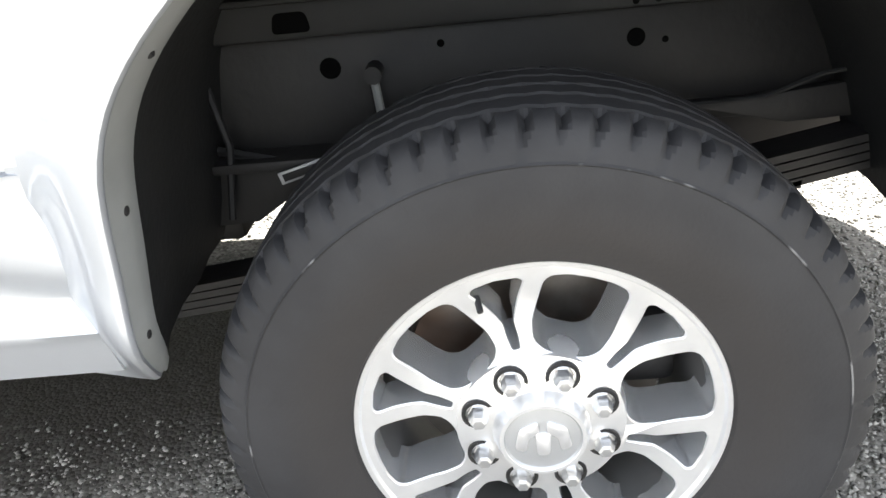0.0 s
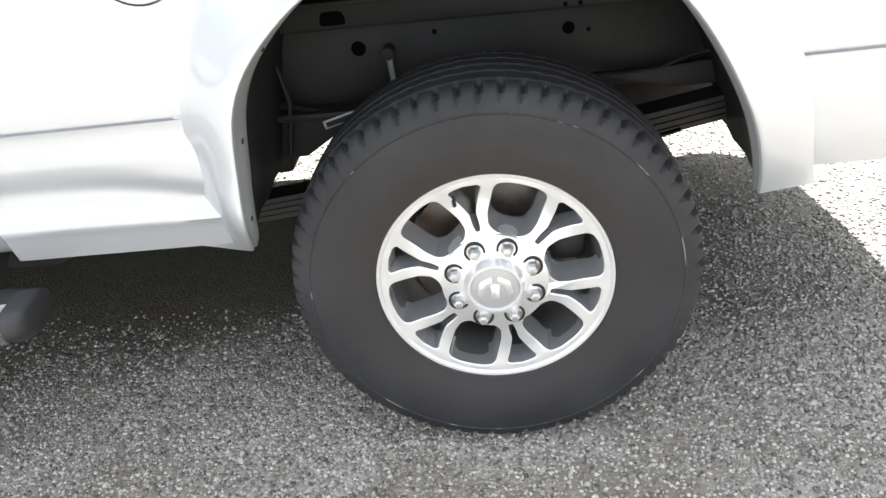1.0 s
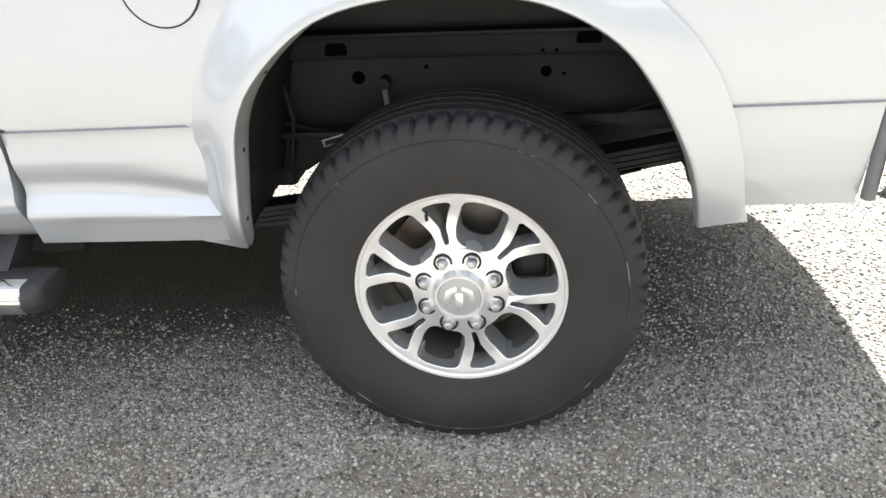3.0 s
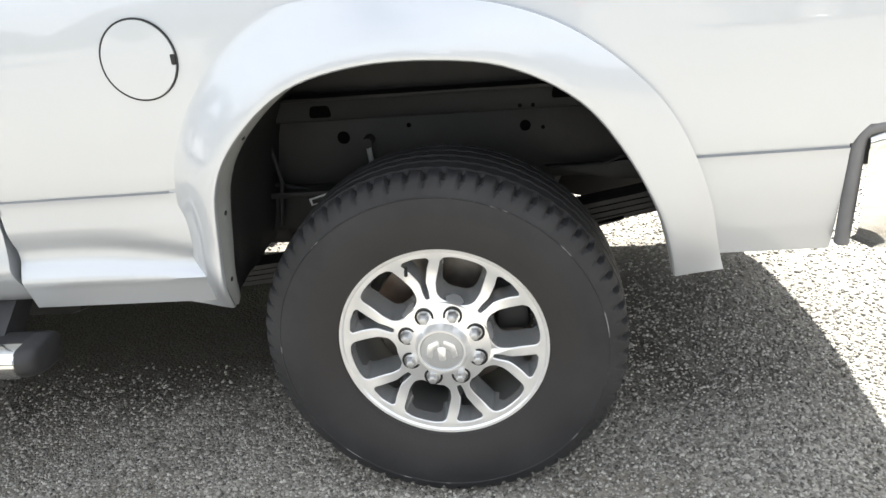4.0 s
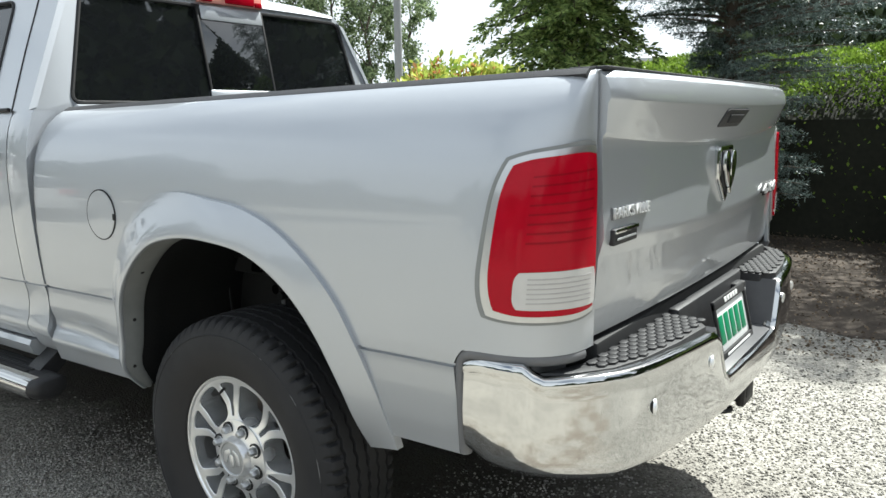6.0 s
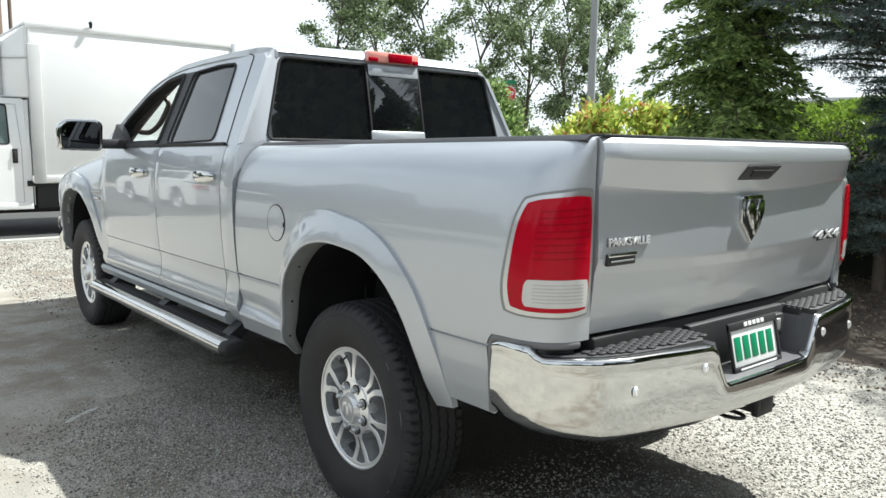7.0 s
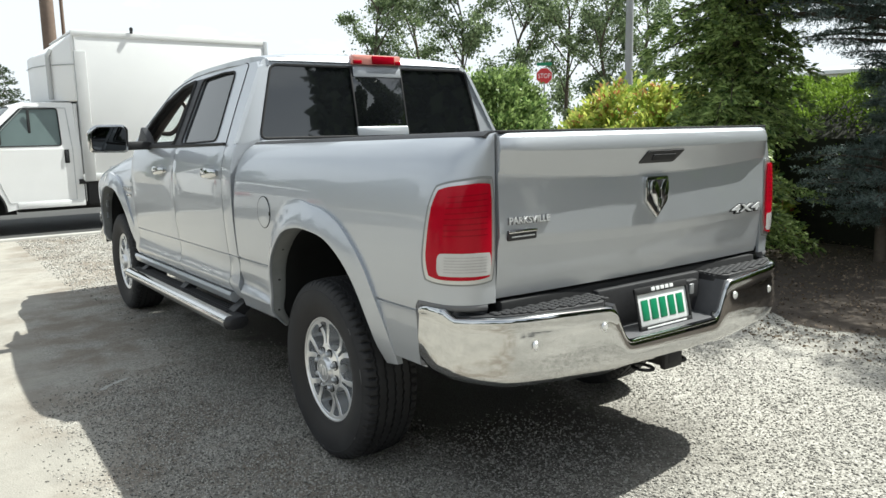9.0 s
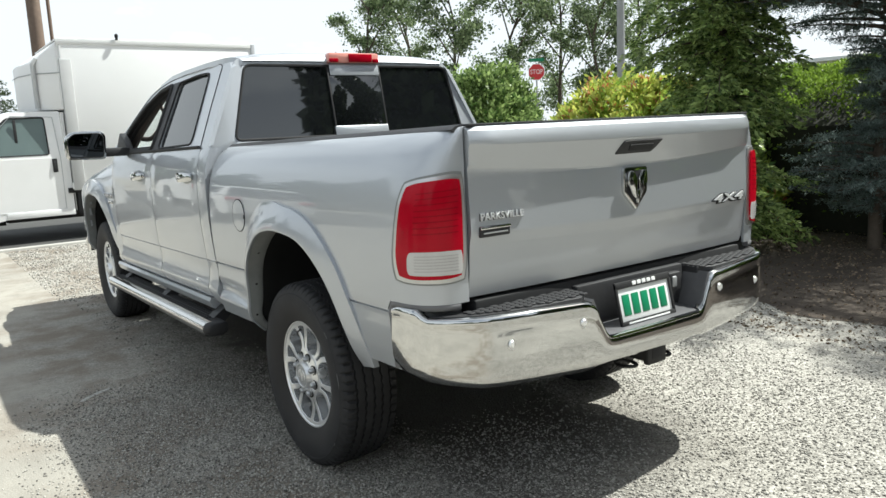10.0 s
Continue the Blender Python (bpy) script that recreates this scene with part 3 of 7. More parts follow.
BED_X = [(0.56, 0.895), (0.60, 0.907), (0.65, 0.920), (0.70, 0.932), (0.75, 0.942), (0.785, 0.949), (0.806, 0.952), (0.8125, 0.9535), (0.815, 0.945), (0.8195, 0.945), (0.822, 0.9545), (0.85, 0.958), (0.95, 0.964), (1.05, 0.967), (1.15, 0.965), (1.22, 0.960), (1.28, 0.950), (1.33, 0.934), (1.37, 0.914), (1.405, 0.889), (1.43, 0.862), (1.447, 0.835), (1.456, 0.810), (1.459, 0.785)]
CAB_X = [(0.585, 0.940), (0.61, 0.956), (0.632, 0.965), (0.645, 0.965), (0.67, 0.957), (0.72, 0.950), (0.76, 0.951), (0.790, 0.957), (0.7955, 0.958), (0.798, 0.951), (0.802, 0.951), (0.805, 0.959), (0.85, 0.963), (0.95, 0.971), (1.05, 0.976), (1.15, 0.977), (1.24, 0.974), (1.30, 0.966), (1.35, 0.954), (1.385, 0.942), (1.408, 0.930)]
BED_X = [(z + 0.027 * min(1.0, max(0.0, (1.1 - z) / 0.2)), x) for z, x in BED_X]
GATE_X = 0.788


def prof(table, z):
    return float(np.interp(z, [r[0] for r in table], [r[1] for r in table]))


def bed_pt(u, z, off=0.0):
    """On the outer skin of the left bed side: u 0 at the tailgate's gap, 1 where the rounded corner ends, then forward."""
    def raw(u, z):
        X = prof(BED_X, z)
        gx = min(GATE_X, X - 0.012)
        if u <= 1:
            a = (1 - u) * math.pi / 2
            return Vector((-(gx + (X - gx) * max(0.0, math.cos(a)) ** 0.8), -0.825 - 0.222 * max(0.0, math.sin(a)) ** 0.8, z))
        return Vector((-X, -0.825 + (u - 1) * 0.30, z))
    p = raw(u, z)
    if off:
        du, dz = raw(u + 0.02, z) - raw(max(0, u - 0.02), z), raw(u, min(1.45, z + 0.02)) - raw(u, z - 0.02)
        n = du.cross(dz).normalized()
        p = p + (n if n.x < 0 or n.y < -0.5 else -n) * off
    return p


def rake(bm, y_ref):
    """The body sits a little nose-down."""
    for v in bm.verts:
        v.co.z -= 0.018 * (v.co.y - y_ref)
    return bm


def mirrored(bm):
    bmesh.ops.scale(bm, vec=(-1, 1, 1), verts=bm.verts)
    bmesh.ops.reverse_faces(bm, faces=bm.faces)
    return bm


U_LIST = [i / 12 for i in range(13)] + [1 + 0.03 * (i + 1) / 0.30 for i in range(59)]
Z_LIST = [r[0] for r in BED_X]
for extra in (0.58, 0.90, 0.93, 0.99, 1.02, 1.09, 1.12, 1.185, 1.25, 1.305, 1.35):
    Z_LIST.append(extra)
Z_LIST = sorted(Z_LIST + [0.854, 0.866, 0.884, 0.604, 0.618, 0.632, 0.643, 0.6505, 0.660, 0.684, 0.694, 0.705, 0.716, 0.740, 0.765])
Z_LIST = [z for z in Z_LIST if z >= 0.586]


def bed_side():
    bm = bmesh.new()
    rows = []
    for z in Z_LIST:
        row = []
        for u in U_LIST:
            p = bed_pt(u, z)
            if u >= 1 and p.y < 0 and z < 0.835:
                p.x = -float(np.interp(z, [0.587, 0.66, 0.75, 0.835], [0.912, 0.928, 0.942, 0.952]))
                p.z = 0.835 - (0.835 - z) * (0.835 - 0.587 - 0.034 * min(1.0, -p.y / 0.3)) / 0.248
            if u >= 1 and p.y > 0.45 and z < 0.80:
                # ledge and hollow that carry on the line of the doors' sills
                k = min(1.0, max(0.0, (p.y - 0.50) / 0.32))
                drop = 0.045 * (1 - k) ** 2
                p.x = -float(np.interp(z + drop * min(1.0, max(0.0, (z - 0.638) / 0.05)), [0.587, 0.644, 0.650, 0.676, 0.695, 0.722, 0.754, 0.80], [0.930, 0.954, 0.955, 0.944, 0.934, 0.934, 0.9475, 0.9515]))
                p.z -= 0.014 * min(1.0, max(0.0, (0.625 - z) / 0.036))
            if z < 0.885 and u >= 1:
                k = min(1.0, max(0.0, (z - 0.835) / 0.05))
                y_end = -0.797 - 0.028 * k * k
                p.y = y_end + (p.y + 0.825) * (0.945 - y_end) / (0.945 + 0.825)
            row.append(p)
        rows.append(row)
    return sheet(bm, rows, (-1, 0, 0), 0.012, lambda c: not in_arch(c.y, c.z) and (c.z > 0.888 or c.y > -0.8255))


def flare(y0=0.0):
    """The moulded wheel arch, swelling out of the body, with its edge turned in."""
    rows = []
    for k, (i, o) in enumerate(ARCH):
        f = k / (len(ARCH) - 1)
        base = prof(BED_X, min(1.2, max(0.60, o.z)))
        soft = min(1.0, max(0.0, (0.52 - f) / 0.16))     # the front melts into the panel
        out = Vector((0, o.y - i.y, o.z - i.z)).normalized()
        step = 0.012 * (1 - soft)
        foot = o + out * (0.001 + soft * (0.022 + 0.022 * min(1.0, f / 0.25)))
        base_f = prof(BED_X, min(1.2, max(0.60, foot.z)))
        row = [(-(base_f - 0.012), foot.y + y0, foot.z), (-(base_f - 0.001), foot.y + y0, foot.z)]
        for t in (0.0, 0.06, 0.14, 0.24, 0.36, 0.48, 0.60, 0.72, 0.83, 0.92, 0.97):
            q = foot.lerp(i, t)
            ease = t * t * (3 - 2 * t) * soft + (1 - (1 - t) ** 1.7) * (1 - soft)
            xb = -(base_f + step)
            row.append((xb + (i.x - xb) * ease, q.y + y0, q.z))
        row.append((i.x + 0.001, i.y + y0, i.z))
        row.append((i.x + 0.006, i.y - out.y * 0.003 + y0, i.z - out.z * 0.003))
        row.append((i.x + 0.013, i.y - out.y * 0.002 + y0, i.z - out.z * 0.002))
        rows.append(row)
    return sheet(bmesh.new(), rows, (-1, 0, 0), 0.005)


def lip_depth(k):
    f = k / (len(ARCH) - 1)
    return 0.030 + 0.072 * math.sin(math.pi * f) ** 0.45 * (1.0 if f < 0.5 else 1.0 - 0.5 * (f - 0.5) / 0.5)


def flare_lip(y0=0.0):
    """The grey edge of the arch that turns inwards."""
    rows = []
    for k, (i, o) in enumerate(ARCH):
        out = Vector((0, o.y - i.y, o.z - i.z)).normalized()
        d = lip_depth(k)
        rows.append([(i.x + x, i.y + out.y * w + y0, i.z + out.z * w) for x, w in ((0.0125, -0.001), (0.02, -0.002), (d * 0.6, -0.004), (d - 0.006, -0.005), (d, -0.002), (d, 0.030))])
    return sheet(bmesh.new(), rows, (1, 0, -1), 0.003)


def liner(y0=0.0):
    """The dark shell inside the wheel arch."""
    rows = []
    for k, (i, o) in enumerate(ARCH[::2]):
        out = Vector((0, o.y - i.y, o.z - i.z)).normalized()
        x0 = i.x + lip_depth(2 * k) - 0.004
        rows.append([(x0 + (-0.50 - x0) * t, i.y + out.y * w + y0, i.z + out.z * w) for t, w in ((0, 0.012), (0.08, 0.006), (0.2, 0.018), (0.4, 0.026), (0.6, 0.024), (0.8, 0.032), (1.0, 0.03))])
    return sheet(bmesh.new(), rows, (1, 0, -1), 0.004)


for s in (-1, 1):
    fix = (lambda b: b) if s < 0 else mirrored
    bed = part("bed_side", fix(rake(bed_side(), -0.8)), PAINT, truck)
    for nm, y0 in (("rear", 0.0), ("front", 3.795)):
        fl = part("wheel_arch_flare", fix(flare(y0)), PAINT, truck)
        part("arch_lip", fix(flare_lip(y0)), LIP, fl, "grey inner lip of the arch")
        part("wheel_arch_liner", fix(liner(y0)), LINER, truck, "dark plastic liner inside the wheel arch")
        if s < 0 and y0 == 0.0:
            for k in (5, 11, 18):
                b = lathe(bmesh.new(), [(0.0, 0.004), (0.006, 0.003), (0.0075, 0.0), (0.0075, -0.004)], 10)
                i = ARCH[k][0]
                part("clip", b, GAP, fl, "dark plastic clip", pose(i.x + lip_depth(k) * 0.6, i.y - 0.001, i.z, 0, 0, -88))
    # rail cap along the top of the bed
    bm = bmesh.new()
    rail = [(-0.832, 1.449), (-0.812, 1.462), (-0.765, 1.466), (-0.735, 1.460), (-0.735, 1.42), (-0.80, 1.42)]
    ring_loft(bm, [[(x * (1 if yy > -1.0 else 0.99), yy, z) for x, z in rail] for yy in (0.945, 0.3, -0.4, -0.9, -1.035)])
    part("rail_cap", fix(rake(bm, -0.8)), BLACK_PLASTIC, truck, "black plastic cap on the bed rail")
    # inner wall of the bed
    part("bed_inner_wall", fix(boxed(-0.80, -0.735, -0.99, 0.93, 1.06, 1.415, 0.01)), UNDER, truck)

cap = [(-x, z) for z, x in BED_X] + [(-0.60, 1.40), (-0.60, 0.90), (-0.80, 0.62)]
for s in (-1, 1):
    bm = prism(bmesh.new(), cap, 0.9385, 0.9445, "y")
    part("bed_end", (lambda b: b)(rake(bm, -0.8)) if s < 0 else mirrored(rake(bm, -0.8)), PAINT, truck)
part("bed_floor", boxed(-0.50, 0.50, -0.99, 0.93, 0.915, 0.945, 0.005), BLACK_PLASTIC, truck)
part("bed_front_wall", boxed(-0.80, 0.80, 0.905, 0.94, 0.90, 1.44, 0.01), PAINT, truck)
# folded rail of the bed floor that shows over the wheel
part("floor_rail", boxed(-0.543, -0.49, -0.60, 0.60, 0.848, 0.902, 0.008), LINER_DUSTY, truck, "dusty dark folded steel rail under the bed")
part("floor_rail", boxed(0.49, 0.543, -0.60, 0.60, 0.848, 0.902, 0.008), LINER_DUSTY, truck)
part("floor_ledge", boxed(-0.56, -0.49, -0.60, 0.60, 0.9025, 0.912, 0.003), UNDER, truck)

# fuel filler door, round, in the left bed side
bm = bmesh.new()
rim_pts = []
for k in range(40):
    a = 2 * math.pi * k / 40
    rim_pts.append((0.525 + 0.078 * math.cos(a), 1.092 + 0.078 * math.sin(a)))
rings = []
for r, x in ((1.015, 0.005), (1.015, 0.0015), (0.980, 0.0018), (0.980, 0.005)):
    rings.append([(-prof(BED_X, 1.092 + (z - 1.092) * r) - 0.0016 + (0.0 if 0 else x - 0.0025), 0.525 + (y - 0.525) * r, 1.092 + (z - 1.092) * r) for y, z in rim_pts])
part("fuel_door_seam", ring_loft(bm, rings, True, False), GAP, truck, "thin dark seam round the fuel door")
bm = bmesh.new()
rings = [[(-prof(BED_X, 1.092 + (z - 1.092) * r) - x, 0.525 + (y - 0.525) * r, 1.092 + (z - 1.092) * r) for y, z in rim_pts] for r, x in ((0.975, 0.0005), (0.965, 0.003), (0.6, 0.0035), (0.02, 0.0038))]
fuel = part("fuel_door", ring_loft(bm, rings), PAINT, truck)
# no recess is cut: a dark patch stands in for the notch's shade
part("finger_notch", boxed(-0.9705, -0.955, 0.449, 0.460, 1.078, 1.100, 0.003), GAP, fuel, "dark raised patch for the shade of the finger notch")

# tail lamps wrapped round the rear corners
def lamp_map(s, t):
    """s 0 at the tailgate, 1 at the front edge; t 0 at the bottom."""
    z = 0.962 + 0.360 * t - 0.030 * s * t * t
    u_front = 0.935 - 0.14 * t
    return 0.014 + (u_front - 0.014) * s, z


def lamp_patch(s0, s1, t0, t1, off, n=10, m=10, thick=0.004, round_=0.0, fold=0.0):
    bm = bmesh.new()
    rows = []
    for j in range(m + 1):
        row = []
        for i in range(n + 1):
            a, b = i / n, j / m
            if round_:
                k = round_ * (abs(2 * b - 1) ** 4) * (1 if a > 0.5 else 0.5)
                a = 0.5 + (a - 0.5) * (1 - k)
                k = round_ * 0.4 * (abs(2 * i / n - 1) ** 4)
                b = 0.5 + (b - 0.5) * (1 - k)
            ls, lt = s0 + (s1 - s0) * a, t0 + (t1 - t0) * b
            bulge = 0.004 * max(0, 1 - (2 * ls - 1) ** 2) * max(0, 1 - (2 * lt - 1) ** 2)
            bulge += fold * min(1, max(0, (0.80 - ls) / 0.07))
            row.append(bed_pt(*lamp_map(ls, lt), off + bulge))
        rows.append(row)
    return sheet(bm, rows, (-0.6, -0.8, 0), thick)


for s in (-1, 1):
    fix = (lambda b: b) if s < 0 else mirrored
    lamp = part("tail_lamp", fix(lamp_patch(0.0, 1.0, 0.0, 1.0, 0.006, 24, 24, thick=0.02, round_=0.14)), DIM_CHROME, truck, "tail lamp with a bright bezel")
    part("lamp_seal", fix(lamp_patch(-0.015, 1.035, -0.018, 1.025, 0.003, 24, 24, thick=0.012, round_=0.14)), LIP, lamp, "grey moulding round the lamp")
    part("red_lens", fix(lamp_patch(0.045, 0.945, 0.040, 0.960, 0.0105, 26, 24, thick=0.012, round_=0.14, fold=0.003)), TAIL_RED, lamp, "glossy red lens")
    for k in range(8):
        t = 0.46 + k * 0.055
        part("lens_rib", fix(lamp_patch(0.10, 0.70, t, t + 0.012, 0.0145, 12, 1, 0.003)), TAIL_DARK, lamp, "darker red horizontal rib")
    part("reversing_lens", fix(lamp_patch(0.060, 0.76, 0.078, 0.300, 0.0150, 14, 10, thick=0.006, round_=0.10)), LENS_CLEAR, lamp, "clear ribbed reversing lens")
    for k in range(6):
        t = 0.115 + k * 0.028
        part("clear_rib", fix(lamp_patch(0.11, 0.66, t, t + 0.007, 0.0160, 10, 1, 0.002)), CLEAR_RIB, lamp)

# tailgate with a spoiler lip
GATE = [(-1.000, 1.464), (-1.040, 1.466), (-1.082, 1.460), (-1.098, 1.448), (-1.106, 1.428), (-1.109, 1.408), (-1.108, 1.402), (-1.104, 1.396), (-1.074, 1.338), (-1.068, 1.330), (-1.0660, 1.322), (-1.0665, 1.29), (-1.070, 1.20), (-1.0740, 1.125), (-1.0738, 1.115), (-1.071, 1.106), (-1.064, 1.082), (-1.062, 1.075), (-1.056, 0.99), (-1.048, 0.92), (-1.040, 0.897), (-1.02, 0.893)]


def gate_pt(x, i):
    y, z = GATE[i]
    e = 1 - (x / 0.785) ** 2
    if 5 <= i <= 7:
        z -= 0.008 * e
    if 8 <= i <= 10:
        z -= 0.034 * e
    if 13 <= i <= 17:
        z -= 0.022 * e
    y -= 0.024 * e
    if 2 <= i <= 7 and abs(x) > 0.70:
        y += 0.03 * ((abs(x) - 0.70) / 0.085) ** 2
    return (x, y, z)


bm = bmesh.new()
xs = [-0.780 + 1.56 * k / 40 for k in range(41)]
sheet(bm, [[(-0.781, -0.99, GATE[i][1])] + [gate_pt(x, i) for x in xs] + [(0.781, -0.99, GATE[i][1])] for i in range(len(GATE))], (0, -1, 0))
gate = part("tailgate", bm, PAINT, truck, m=Matrix.Translation((0, 0.012, 0)), smooth=22)
part("gate_inner", boxed(-0.775, 0.775, -1.025, -0.985, 0.90, 1.455, 0.008), PAINT, gate)
part("gate_top_cap", boxed(-0.775, 0.775, -1.075, -0.985, 1.4625, 1.4705, 0.003), BLACK_PLASTIC, gate, "dark cap along the top of the tailgate")
bm = bmesh.new()
prism(bm, rounded([(-0.130, 1.335), (0.080, 1.335), (0.130, 1.388), (-0.090, 1.388)], 0.012), -1.122, -1.09, "y", 0.003)
hand = part("gate_handle", bm, BLACK_PLASTIC, gate, "black recessed tailgate handle", Matrix.Translation((0, -1.114, 1.362)) @ pose(0, 0, 0, 24) @ Matrix.Translation((0, 1.114, -1.362)))
part("handle_lever", boxed(-0.06, 0.075, -1.127, -1.118, 1.348, 1.374, 0.004), GAP, hand)
# shield badge, plain bright forms on black
shield = rounded([(-0.072, 1.283), (0.060, 1.283), (0.060, 1.185), (-0.006, 1.118), (-0.072, 1.185)], 0.012)
badge = part("shield_badge", prism(bmesh.new(), shield, -1.108, -1.085, "y", 0.004), CHROME, gate, "chrome shield badge with a plain emblem")
part("badge_field", prism(bmesh.new(), rounded([(-0.059, 1.270), (0.047, 1.270), (0.047, 1.19), (-0.006, 1.137), (-0.059, 1.19)], 0.008), -1.110, -1.105, "y"), GAP, badge, "black field of the badge")
for pts in ([(-0.057, 1.268), (-0.030, 1.271), (-0.010, 1.240), (-0.014, 1.158), (-0.036, 1.178), (-0.060, 1.222)], [(0.045, 1.268), (0.018, 1.271), (-0.002, 1.240), (0.002, 1.158), (0.024, 1.178), (0.048, 1.222)], [(-0.016, 1.200), (0.004, 1.200), (0.005, 1.158), (-0.006, 1.140), (-0.017, 1.158)]):
    part("badge_form", prism(bmesh.new(), rounded(pts, 0.012), -1.122, -1.109, "y", 0.005), CHROME, badge)
UP = pose(0, 0, 0, 90)
# grey copy set behind these letters as their painted shadow
lettering("letter_backing", "PARKSVILLE", 0.035, 0.002, Matrix.Translation((-0.655, -1.081, 1.1645)) @ pose(0, 0, 0, 0, 0, -2.9) @ UP, SEAL_GREY, gate, "dark backing drawn as the letters' shadow", 0.182, 0.0010)
lettering("dealer_letters", "PARKSVILLE", 0.034, 0.004, Matrix.Translation((-0.655, -1.0845, 1.165)) @ pose(0, 0, 0, 0, 0, -2.9) @ UP, LETTER, gate, "thin chrome letters", 0.178)
nm = part("name_badge", boxed(-0.750, -0.622, -1.086, -1.072, 1.098, 1.134, 0.004), BLACK_PLASTIC, gate, "dark trim badge with a bright upper bar")
part("bright_bar", boxed(-0.750, -0.622, -1.090, -1.086, 1.124, 1.134, 0.002), CHROME, nm)
part("bright_bar", boxed(-0.738, -0.634, -1.0885, -1.086, 1.109, 1.114, 0.001), ALU, nm)
lettering("letter_backing", "4X4", 0.066, 0.002, Matrix.Translation((0.625, -1.0855, 1.108)) @ pose(0, 0, 0, 0, 0, 2.8) @ UP @ Matrix(((1, 0.35, 0, 0), (0, 0.78, 0, 0), (0, 0, 1, 0), (0, 0, 0, 1))), GAP, gate, "dark backing of the letters", 0.245, 0.0048)
lettering("drive_letters", "4X4", 0.066, 0.003, Matrix.Translation((0.625, -1.0895, 1.110)) @ pose(0, 0, 0, 0, 0, 2.8) @ UP @ Matrix(((1, 0.35, 0, 0), (0, 0.72, 0, 0), (0, 0, 1, 0), (0, 0, 0, 1))), LETTER, gate, "slanted chrome letters", 0.225, 0.0008)

# rear bumper: bright bar with a dip for the plate, dark step pads
BUMP = [(-0.950, -0.828), (-0.953, -0.90), (-0.945, -0.965), (-0.915, -1.02), (-0.865, -1.07), (-0.80, -1.113), (-0.72, -1.14), (-0.6, -1.160), (-0.48, -1.172), (-0.37, -1.180), (-0.335, -1.182), (-0.30, -1.184), (-0.265, -1.186), (-0.20, -1.188), (-0.10, -1.190), (0.0, -1.191)]
path_b = [Vector((x, y, 0)) for x, y in BUMP]
path_b = spline(path_b, 3)
path_b = path_b + [Vector((-p.x, p.y, 0)) for p in path_b[-2::-1]]


def bump_top(x, y):
    ax = abs(x)
    return float(np.interp(ax, [0, 0.262, 0.285, 0.335, 0.365, 0.6, 0.86, 0.905, 0.93, 0.96], [0.694, 0.694, 0.712, 0.815, 0.836, 0.846, 0.848, 0.848, 0.846, 0.846])) + 0.028 * min(1.0, max(0.0, (y + 0.995) / 0.03)) - (0.014 * max(0.0, 1 - (-0.828 - y) / 0.03) if y > -0.858 else 0)


def bump_low(x, y):
    return float(np.interp(abs(x), [0, 0.3, 0.5, 0.8, 0.93, 0.96], [0.594, 0.597, 0.610, 0.626, 0.644, 0.652])) + (0.02 * max(0.0, 1 - (-0.828 - y) / 0.05) if y > -0.878 else 0)


bm = bmesh.new()
rows = []
for t, off in ((-0.14, -0.035), (-0.05, -0.008), (0.0, 0.004), (0.12, 0.012), (0.45, 0.014), (0.75, 0.010), (0.86, 0.008), (0.90, 0.012), (0.97, 0.010), (1.0, 0.002), (1.0, -0.022), (0.93, -0.03)):
    row = []
    for i, p in enumerate(path_b):
        d = path_b[min(i + 1, len(path_b) - 1)] - path_b[max(i - 1, 0)]
        n = Vector((d.y, -d.x, 0)).normalized()
        if n.y > 0.3 or (p.x < -0.9 and n.x > 0) or (p.x > 0.9 and n.x < 0):
            n = -n
        lo, hi = bump_low(p.x, p.y), bump_top(p.x, p.y)
        q = p + n * off
        row.append((q.x, q.y, lo + (hi - lo) * t))
    rows.append(row)
sheet(bm, rows, (0, -1, 0))
bumper = part("rear_bumper", bm, CHROME, truck, "polished chrome step bumper", smooth=50)
